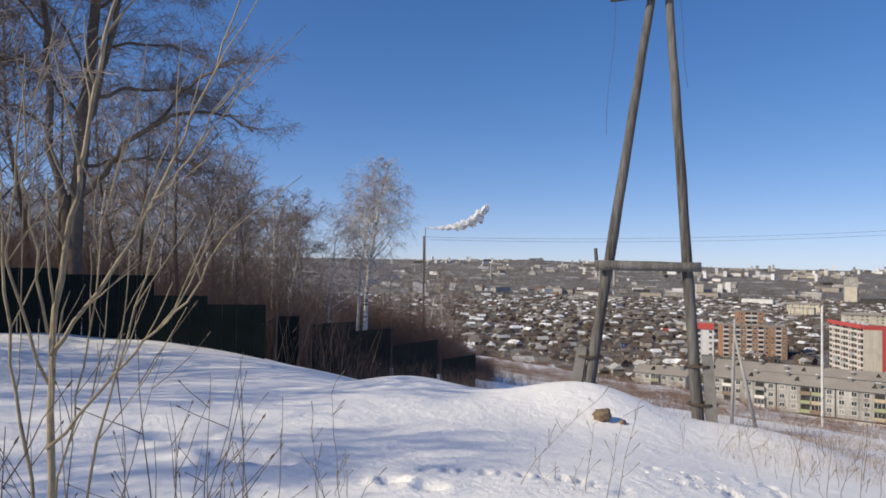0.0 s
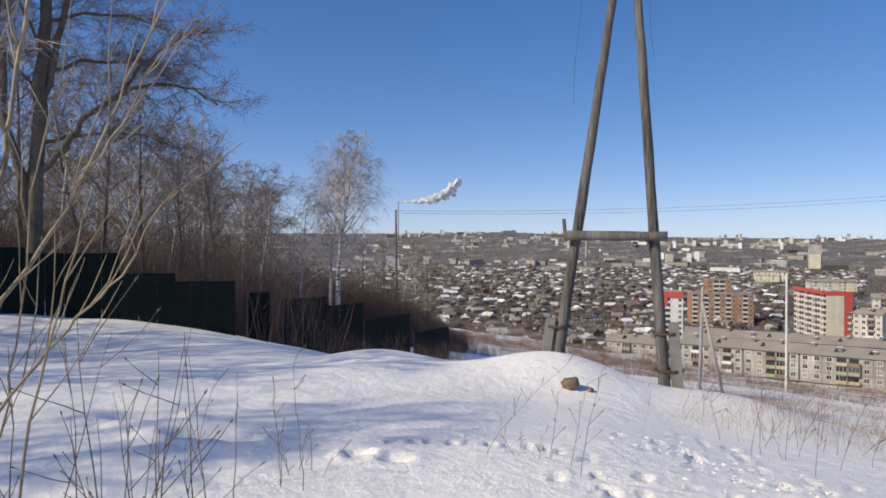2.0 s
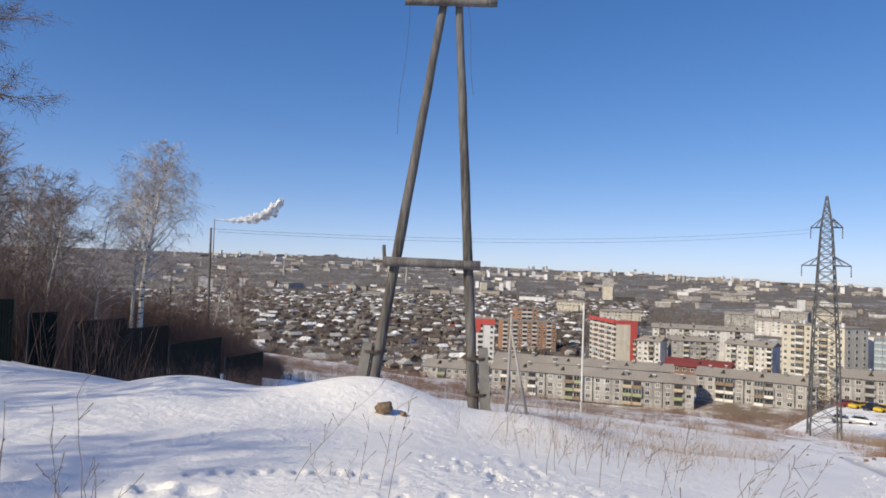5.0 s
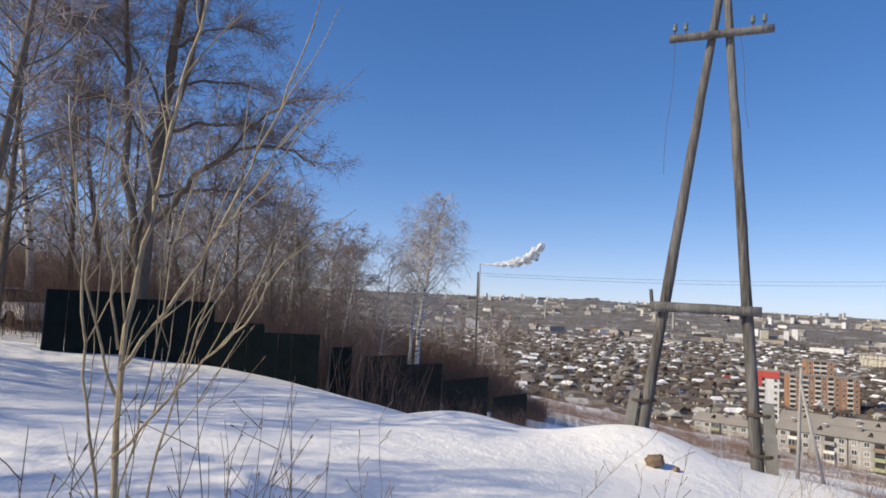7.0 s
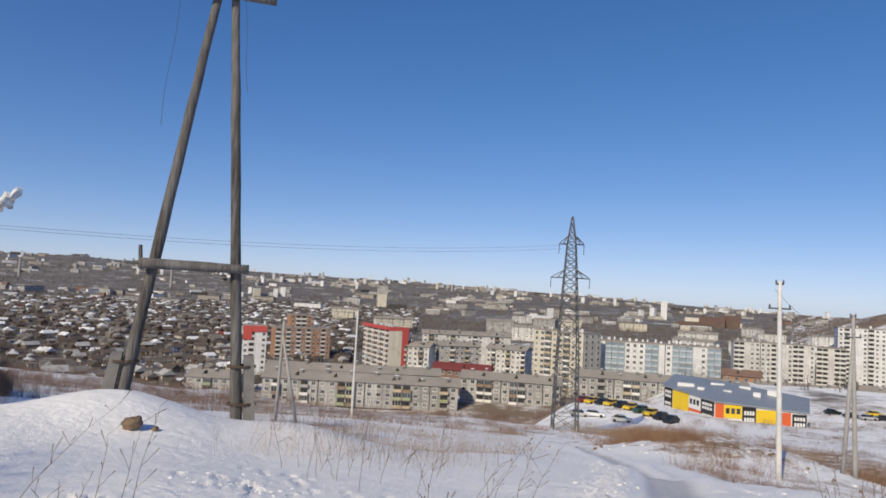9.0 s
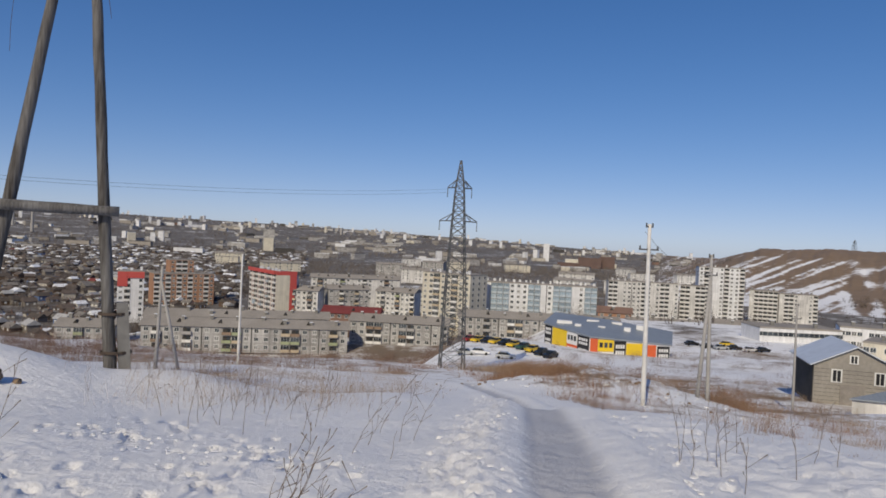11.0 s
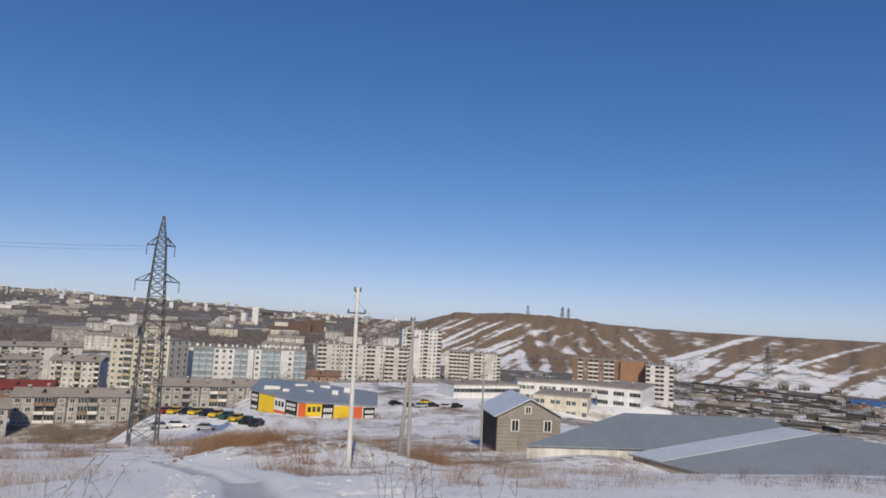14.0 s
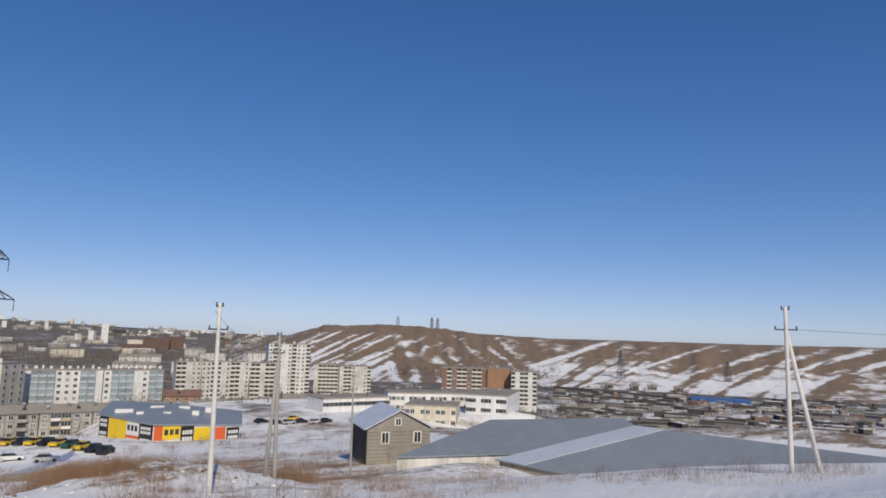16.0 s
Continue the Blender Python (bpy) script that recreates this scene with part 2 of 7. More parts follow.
def birch_bark():
    m = material("white_birch_bark", (0.66, 0.63, 0.58), 0.75, vary=0.15, grain=9, coarse=1.5, bump=0.2)
    nt = m.node_tree
    p = nt.nodes["Principled BSDF"]
    old = p.inputs["Base Color"].links[0].from_socket
    co = nt.nodes.new("ShaderNodeTexCoord")
    mp = nt.nodes.new("ShaderNodeMapping")
    mp.inputs["Scale"].default_value = (1.5, 1.5, 7)
    n = nt.nodes.new("ShaderNodeTexNoise")
    n.inputs["Scale"].default_value = 1.6
    r = nt.nodes.new("ShaderNodeMapRange")
    r.inputs["From Min"].default_value, r.inputs["From Max"].default_value = 0.56, 0.62
    mix = nt.nodes.new("ShaderNodeMix")
    mix.data_type = "RGBA"
    mix.inputs[7].default_value = (0.05, 0.045, 0.04, 1)
    nt.links.new(co.outputs["Object"], mp.inputs[0])
    nt.links.new(mp.outputs[0], n.inputs["Vector"])
    nt.links.new(n.outputs[0], r.inputs[0])
    nt.links.new(r.outputs[0], mix.inputs[0])
    nt.links.new(old, mix.inputs[6])
    nt.links.new(mix.outputs[2], p.inputs["Base Color"])
    return m


M_BIRCH = birch_bark()


def ground_material():
    """Snow over dry grass and earth, by how much snow lies (the sheet's own cover and trodden values), broken up by noise."""
    m = bpy.data.materials.new("snow_and_dry_grass")
    m.use_nodes = True
    nt = m.node_tree
    L = nt.links.new
    p = nt.nodes["Principled BSDF"]

    def node(kind, **kw):
        n = nt.nodes.new(kind)
        for k, v in kw.items():
            n.inputs[k].default_value = v
        return n

    co = node("ShaderNodeTexCoord")
    cover = nt.nodes.new("ShaderNodeAttribute")
    cover.attribute_name = "cover"
    trod = nt.nodes.new("ShaderNodeAttribute")
    trod.attribute_name = "trodden"
    far = nt.nodes.new("ShaderNodeAttribute")
    far.attribute_name = "coarse"

    def noise_at(scale, detail=6, rough=0.6):
        n = node("ShaderNodeTexNoise", Scale=scale, Detail=detail, Roughness=rough)
        L(co.outputs["Object"], n.inputs["Vector"])
        return n

    n_small, n_mid, n_big = noise_at(2.2), noise_at(0.25), noise_at(0.03, 8)
    n_fleck, n_yard = noise_at(1.1, 9, 0.72), noise_at(0.11, 8, 0.7)

    def blend(fac, a, b):
        m = node("ShaderNodeMix")
        if isinstance(fac, float):
            m.inputs[0].default_value = fac
        else:
            L(fac, m.inputs[0])
        L(a.outputs[0], m.inputs[2])
        L(b.outputs[0], m.inputs[3])
        return m

    mixn = blend(far.outputs["Fac"], blend(0.55, n_mid, n_fleck), blend(0.5, n_big, n_yard))
    wob = nt.nodes.new("ShaderNodeMath")
    wob.operation = "MULTIPLY_ADD"
    wob.inputs[1].default_value, wob.inputs[2].default_value = 2.6, -1.3
    L(mixn.outputs[0], wob.inputs[0])
    tot = nt.nodes.new("ShaderNodeMath")
    tot.operation = "ADD"
    L(wob.outputs[0], tot.inputs[0])
    L(cover.outputs["Fac"], tot.inputs[1])
    snow = node("ShaderNodeMapRange")
    snow.inputs["From Min"].default_value, snow.inputs["From Max"].default_value = 0.36, 0.68
    L(tot.outputs[0], snow.inputs[0])
    # earth and dry grass
    earth = node("ShaderNodeMix")
    earth.data_type = "RGBA"
    earth.inputs[6].default_value, earth.inputs[7].default_value = (0.12, 0.088, 0.064, 1), (0.27, 0.195, 0.125, 1)
    L(n_mid.outputs[0], earth.inputs[0])
    earth2 = node("ShaderNodeMix")
    earth2.data_type = "RGBA"
    earth2.inputs[7].default_value = (0.31, 0.222, 0.15, 1)
    L(n_big.outputs[0], earth2.inputs[0])
    L(earth.outputs[2], earth2.inputs[6])
    kind = nt.nodes.new("ShaderNodeAttribute")
    kind.attribute_name = "soil"
    floor_mix = node("ShaderNodeMix")
    floor_mix.data_type = "RGBA"
    floor_mix.inputs[6].default_value, floor_mix.inputs[7].default_value = (0.105, 0.092, 0.078, 1), (0.225, 0.205, 0.18, 1)
    L(n_mid.outputs[0], floor_mix.inputs[0])
    soils = node("ShaderNodeMix")
    soils.data_type = "RGBA"
    L(kind.outputs["Fac"], soils.inputs[0])
    L(floor_mix.outputs[2], soils.inputs[6])
    L(earth2.outputs[2], soils.inputs[7])
    # snow, greyer and icier where trodden
    white = node("ShaderNodeMix")
    white.data_type = "RGBA"
    white.inputs[6].default_value, white.inputs[7].default_value = (0.84, 0.845, 0.85, 1), (0.91, 0.91, 0.91, 1)
    L(n_small.outputs[0], white.inputs[0])
    icy = node("ShaderNodeMix")
    icy.data_type = "RGBA"
    icy.inputs[7].default_value = (0.52, 0.525, 0.55, 1)
    L(trod.outputs["Fac"], icy.inputs[0])
    L(white.outputs[2], icy.inputs[6])
    both = node("ShaderNodeMix")
    both.data_type = "RGBA"
    L(snow.outputs[0], both.inputs[0])
    L(soils.outputs[2], both.inputs[6])
    L(icy.outputs[2], both.inputs[7])
    L(both.outputs[2], p.inputs["Base Color"])
    p.inputs["Roughness"].default_value = 0.75
    p.inputs["Specular IOR Level"].default_value = 0.15
    b = node("ShaderNodeBump", Strength=0.6, Distance=0.13)
    L(blend(0.45, noise_at(5, 8, 0.68), noise_at(1.7, 6, 0.6)).outputs[0], b.inputs["Height"])
    L(b.outputs[0], p.inputs["Normal"])
    return m


M_GROUND = ground_material()

# ---- builders ----


class Shape:
    """Vertices and faces gathered for one mesh."""

    def __init__(self):
        self.v, self.f, self.s = [], [], []

    def box(self, c, size, turn=0.0, slot=0, top=1.0):
        hx, hy, hz = size[0] / 2, size[1] / 2, size[2] / 2
        ca, sn = math.cos(turn), math.sin(turn)
        n = len(self.v)
        for z in (-hz, hz):
            k = top if z > 0 else 1.0
            for x, y in ((-hx, -hy), (hx, -hy), (hx, hy), (-hx, hy)):
                x, y = x * k, y * k
                self.v.append((c[0] + x * ca - y * sn, c[1] + x * sn + y * ca, c[2] + z))
        for q in ((3, 2, 1, 0), (4, 5, 6, 7), (0, 1, 5, 4), (1, 2, 6, 5), (2, 3, 7, 6), (3, 0, 4, 7)):
            self.f.append(tuple(n + i for i in q))
            self.s.append(slot)
        return self

    def prism(self, outline, y0, y1, slot=0):
        """A solid with an (x, z) outline, drawn out from y0 to y1."""
        n, k = len(self.v), len(outline)
        for y in (y0, y1):
            self.v += [(x, y, z) for x, z in outline]
        self.f.append(tuple(n + i for i in range(k)))
        self.f.append(tuple(n + k + i for i in reversed(range(k))))
        for i in range(k):
            j = (i + 1) % k
            self.f.append((n + j, n + i, n + k + i, n + k + j))
        self.s += [slot] * (k + 2)
        return self

    def tube(self, pts, radii, sides=6, cap=True, slot=0):
        n0 = len(self.v)
        pts = [Vector(p) for p in pts]
        for i, p in enumerate(pts):
            d = (pts[min(i + 1, len(pts) - 1)] - pts[max(i - 1, 0)])
            d = d.normalized() if d.length > 1e-9 else Vector((0, 0, 1))
            ref = Vector((1, 0, 0)) if abs(d.x) < 0.8 else Vector((0, 1, 0))
            u = d.cross(ref).normalized()
            w = d.cross(u)
            for k in range(sides):
                a = 2 * math.pi * k / sides
                self.v.append(tuple(p + (u * math.cos(a) + w * math.sin(a)) * radii[i]))
        for i in range(len(pts) - 1):
            for k in range(sides):
                a, b = n0 + i * sides + k, n0 + i * sides + (k + 1) % sides
                self.f.append((a, b, b + sides, a + sides))
                self.s.append(slot)
        if cap:
            self.f.append(tuple(n0 + k for k in reversed(range(sides))))
            self.f.append(tuple(n0 + (len(pts) - 1) * sides + k for k in range(sides)))
            self.s += [slot, slot]
        return self

    def mesh(self, name, *mats, smooth=False):
        me = bpy.data.meshes.new(name)
        me.from_pydata(self.v, [], self.f)
        for m in mats:
            me.materials.append(m)
        if len(mats) > 1:
            me.polygons.foreach_set("material_index", self.s)
        if smooth:
            me.polygons.foreach_set("use_smooth", [True] * len(self.f))
        me.update()
        return me


def part(name, me, parent, at=None, label="", turn=0.0):
    """Links a mesh as one object under a thing or under a part."""
    ob = new(name, me)
    ob.parent = parent
    if at is not None:
        ob.location = at
    if turn:
        ob.rotation_euler = (0, 0, turn)
    return tagged(ob, label) if label else ob


def thing(name, at, label, category, group="", turn=0.0, kind=""):
    ob = new(name)
    ob.location, ob.rotation_euler = at, (0, 0, turn)
    ob.empty_display_size = 0.3
    return tagged(ob, label, category, group, kind)


def single(name, me, at, label, category, group="", turn=0.0, kind=""):
    ob = new(name, me)
    ob.location, ob.rotation_euler = at, (0, 0, turn)
    return tagged(ob, label, category, group, kind)


def polar(heading, r):
    return r * math.sin(radians(heading)), r * math.cos(radians(heading))


# ---- ground ----
SLOPE_Y = [-300, -60, -25, 0, 4, 7, 12, 17, 23, 30, 35, 71, 99, 140, 175, 195, 225, 260, 330, 500, 6000]
SLOPE_Z = [16, 3.2, 1.2, 0, -.05, -.4, -1.75, -3.25, -4.15, -5.35, -6.2, -13, -17.5, -23.6, -26.8, -31, -42, -44, -46.5, -48, -48]
FINE_Y = np.concatenate([np.arange(-300, 400, 0.5), np.arange(400, 6000, 20)])
FINE_Z = np.interp(FINE_Y, SLOPE_Y, SLOPE_Z)
_k = np.ones(9) / 9
FINE_Z[4:-4] = np.convolve(FINE_Z, _k, "valid")


def smooth_step(a, b, x):
    t = np.clip((x - a) / (b - a), 0, 1)
    return t * t * (3 - 2 * t)


def waves(x, y, size, seed, turns=7):
    """Smooth uneven relief of about the given size, between -1 and 1."""
    rng = np.random.default_rng(seed)
    z = 0
    for _ in range(turns):
        a, ph, k = rng.uniform(0, 2 * np.pi), rng.uniform(0, 2 * np.pi), rng.uniform(0.7, 1.5)
        z = z + np.sin((x * np.cos(a) + y * np.sin(a)) * 2 * np.pi * k / size + ph)
    return z / turns


def path_distance(x, y):
    """How far a place lies from the middle of the trodden path down the slope."""
    mid = np.interp(y, [-4, 1, 5.2, 11, 20, 30, 45, 55, 99], [1.6, 0.95, 1.1, 1.7, 2.0, 1.75, 0.2, -3, -9])
    return np.abs(x - mid)


def hill_crest(head):
    return np.interp(head, [17, 20, 24, 28, 32, 37, 43, 52, 61, 80, 120, 180], [-60, -22, 12, 17, 17, 4, -4, -4, -4, 4, 20, 20])


def ground_height(x, y):
    x, y = np.asarray(x, float), np.asarray(y, float)
    r = np.hypot(x, y)
    head = np.degrees(np.arctan2(x, y))
    # the slope turns towards the right, and drops to the yards beyond the sheds
    shift = 0.35 * np.clip(x - 4, 0, 13) * smooth_step(-6, 3, y) * smooth_step(75, 48, y) + 0.5 * np.clip(x - 36, 0, 30) * smooth_step(60, 35, y)
    shift = shift + np.maximum(1.2 * np.clip(x - 105, 0, 200) * smooth_step(215, 160, y), 0.9 * np.clip(x - 165, 0, 200))
    z = np.interp(y + shift, FINE_Y, FINE_Z)
    z = z + 0.035 * np.clip(x, -60, 40) * smooth_step(90, 170, y) * smooth_step(320, 230, y)
    # bank of cleared snow before the pole
    a, b = x + 7.0, y - 9.0
    along, across = a * 0.80 + b * 0.60, -a * 0.60 + b * 0.80
    z = z + 0.62 * np.exp(-(along / 3.2) ** 2 - (across / 1.5) ** 2) * (1 + 0.25 * np.sin(along * 1.9 + 0.6))
    z = z + 0.34 * np.exp(-((x + 4.2) / 2.6) ** 2 - ((y - 11.0) / 2.0) ** 2) + 0.15 * np.exp(-((x - 0) / 6) ** 2 - ((y - 12.0) / 2.5) ** 2)
    z = z - 0.45 * np.exp(-((x + 19.5) / 5.5) ** 2 - ((y - 1.5) / 4.5) ** 2) - 0.32 * np.exp(-((x + 15) / 5) ** 2 - ((y - 4.5) / 4) ** 2)
    z = z + 0.22 * np.exp(-((x + 23) / 4) ** 2 - ((y + 0.5) / 2.0) ** 2) - 0.42 * np.exp(-((x + 18.5) / 5) ** 2 - ((y - 5) / 3.2) ** 2)
    # the path's spur falls away more gently
    z = z + np.interp(y, [7.5, 12, 17, 23, 33], [0, 0.3, 0.55, 0.4, 0]) * smooth_step(-3.5, -0.5, x) * smooth_step(7, 3.2, x)
    # the slope drops more steeply left of the pylon, and the shop stands in a dip
    z = z - np.interp(y, [104, 140, 175, 195, 225, 250], [0, 4.5, 8, 7.5, 3, 0]) * smooth_step(4, -14, x) * smooth_step(-150, -60, x)
    z = z - 1.6 * np.exp(-((x - 42) / 15) ** 2 - ((y - 171) / 13) ** 2) + 0.55 * np.exp(-((x - 42) / 6) ** 2 - ((y - 50) / 4) ** 2)
    # hollow with the sheds
    z = z - 3.4 * np.exp(-((x - 60) / 24) ** 2 - ((y - 50) / 24) ** 2)
    z = z + 2.6 * np.exp(-((x - 14) / 26) ** 2 - ((y - 173) / 24) ** 2) + 1.1 * np.exp(-((x - 39) / 9) ** 2 - ((y - 52) / 5) ** 2)
    # scrubby hump beside the path
    z = z + np.exp(-((x - 9) / 6) ** 2 - ((y - 40) / 7) ** 2) * (1.5 + 0.22 * waves(x, y, 2.2, 6, 9) + 0.12 * waves(x, y, 1.1, 7, 9))
    near = smooth_step(60, 12, r)
    z = z + near * (0.05 * waves(x, y, 2.6, 3) + 0.05 * waves(x, y, 6.0, 4)) + smooth_step(20, 60, r) * smooth_step(400, 200, r) * 0.5 * waves(x, y, 24, 5)
    d = path_distance(x, y)
    onpath = smooth_step(110, 80, y)
    z = z - 0.07 * onpath * smooth_step(0.44, 0.2, d) + 0.06 * onpath * np.exp(-((d - 0.66) / 0.22) ** 2)
    # level yards round the shop and the school, and the made ground before the long blocks
    yard = smooth_step(8, 48, x) * smooth_step(168, 190, y) * smooth_step(335, 290, y) * smooth_step(205, 165, x)
    z = z * (1 - yard) + yard * (-26.3 - 0.02 * (y - 175) - 0.02 * np.clip(100 - x, 0, 90))
    z = z + 5.0 * smooth_step(190, 218, y) * smooth_step(300, 265, y) * smooth_step(-150, -115, x) * smooth_step(14, -4, x)
    # the valley's far rim
    rim = 1.6 + 4800 * np.tan(np.radians(np.interp(head, [-60, -46, -40, -36, -26, -11, 0, 9, 18], [1.0, 1.02, 1.12, 0.92, 0.66, 0.45, 0.12, -0.25, -0.52]))) + 48
    z = z + np.clip(rim, -40, 170) * smooth_step(1700, 4800, r) * (y > 0)
    # the bare hill
    grow = smooth_step(16.5, 23, head) * smooth_step(179, 150, head)
    foot = np.interp(head, [17, 25, 46, 60, 180], [1000, 930, 720, 740, 740])
    gully = waves(head * 10, r * 0.02, 34, 8) * 60 + waves(head * 10, r * 0.05, 12, 9) * 18
    ribs = (5.0 * waves(head * 10, r * 0.015, 15, 11, 8) + 3.0 * waves(head * 10, r * 0.03, 6, 12, 8)) * smooth_step(foot, foot + 200, r) * smooth_step(foot + 900, foot + 450, r) * (1 - 0.7 * smooth_step(36, 42, head))
    rise = smooth_step(foot - 60, foot + 640 + gully, r) * smooth_step(3800, 2300, r)
    z = z + grow * ribs
    z = z + grow * rise * (hill_crest(head) + 48 + 2.0 * waves(head * 10, r * 0.01, 22, 10))
    return z


def gz(x, y):
    return float(ground_height(x, y))


def snow_cover(x, y):
    r = np.hypot(x, y)
    head = np.degrees(np.arctan2(x, y))
    c = 1.35 * np.ones_like(r)
    c = np.where(y > 13, 1.05, c)
    scrub = np.exp(-((x - 8) / 7) ** 2 - ((y - 39) / 8) ** 2) + 0.8 * np.exp(-((x + 14) / 9) ** 2 - ((y - 24) / 9) ** 2)
    c = c - 0.30 * scrub
    c = c - 0.30 * smooth_step(38, 54, y) + 0.16 * waves(x, y * 2.0, 40, 23) * smooth_step(38, 54, y)
    c = c - 0.12 * smooth_step(-8, -30, x) * smooth_step(12, 22, y)
    # the weedy slope right of the path, flecked with bare earth
    c = c - 0.34 * smooth_step(3.2, 6, x) * smooth_step(16, 26, y) * smooth_step(130, 95, y) * (0.8 + 0.6 * waves(x, y, 9, 27)) * smooth_step(60, 24, x)
    # the trodden belt before the long blocks
    c = c - 0.08 * smooth_step(-120, -90, x) * smooth_step(6, -2, x) * smooth_step(66, 80, y) * smooth_step(125, 108, y)
    c = np.where(r > 300, 0.25 + 0.22 * waves(x, y, 260, 21), c)
    c = np.where((y > 125) & (y < 215) & (x > 25) & (x < 140), 0.66 + 0.2 * waves(x, y, 26, 28), c)
    c = np.where((x > 20) & (x < 175) & (y >= 215) & (y < 300), 0.64 + 0.2 * waves(x, y, 40, 29), c)
    c = np.where((r > 4300) & (head < -41.5), 0.9, c)
    c = np.where((head > -14) & (head < 5) & (r > 205) & (r < 420), 0.46 + 0.15 * waves(x, y, 50, 26), c)
    # garages and yards below the hill
    c = np.where((x > 92) & (y < 170) & (r < 400), 0.42 + 0.14 * waves(x, y, 40, 24), c)
    c = np.where((head > 42) & (r > 190) & (r < 720), 0.47 + 0.14 * waves(x, y, 60, 22), c)
    c = np.where((head > 40) & (r > 640) & (r < 720), 0.15, c)
    # old snow on the hill: a fan of streaks, ragged drifts, ruts, and white lower slopes with brown spurs
    on = (head > 16.5) & (r > 690)
    out = c.copy()
    X, Y, R_, H = x[on], y[on], r[on], head[on]
    el = np.degrees(np.arctan2(ground_height(X, Y) - 1.6, R_))
    wav = 0.5 * waves(X, Y, 300, 71) + 0.25 * waves(X, Y, 90, 72)

    def lines(lean, gap, seed):
        u = H + lean * el + 0.5 * wav
        return waves(u, el * 0.12, gap, seed, 6) + 0.8 * waves(u, el * 0.18, gap * 0.43, seed + 1, 6)

    fine = 0.5 * waves(X, Y, 46, 73, 9) + 0.4 * waves(X, Y, 24, 74, 9)
    fan = 0.30 + 0.75 * lines(-2.1, 1.9, 31) - 0.10 * (el + 1.2) + 0.3 * wav + 0.25 * fine
    fan = fan + 0.2 * smooth_step(-1.8, -2.9, el)
    drift = 0.22 + 0.95 * waves(H + 0.35 * el, el * 0.7, 2.6, 75, 6) + 0.6 * waves(H - 0.3 * el, el * 1.2, 1.2, 76, 6) + 0.3 * fine
    ruts = 0.16 + 0.8 * lines(1.15, 2.3, 35) + 0.5 * wav + 0.25 * fine
    edge = np.interp(H, [41, 43.5, 45, 48, 51, 54, 57, 60, 64, 70], [-2.4, -1.5, -0.8, -1.3, -0.9, -1.9, -1.9, -1.5, -2.0, -2.2])
    spur = 1.0 * waves(H + 0.6 * el, el * 0.3, 5.2, 77, 5) + 0.7 * waves(H - 0.5 * el, el * 0.4, 1.9, 78, 5)
    low = 0.18 + 0.42 * np.clip(edge + 1.7 * spur - el, -2, 1.1) + 0.7 * wav + 0.45 * fine
    low = np.maximum(low, 0.15 + 0.8 * lines(-2.9, 3.4, 79) * smooth_step(0.2, -0.6, el))
    low = low - 0.55 * smooth_step(0.1, 0.7, lines(-1.6, 2.6, 81)) * smooth_step(-0.8, -1.6, el)
    w1, w2, w3 = smooth_step(31, 28.5, H), smooth_step(33, 35, H), smooth_step(40.5, 43, H)
    hill = np.where(w1 > 0, fan, drift) * w1 + drift * (1 - w1)
    hill = hill * (1 - w2) + ruts * w2
    hill = hill * (1 - w3) + np.clip(low, -0.3, 1.2) * w3
    hill = hill - 0.5 * smooth_step(-0.28, 0.1, el) * (H < 42)
    out[on] = hill
    return out


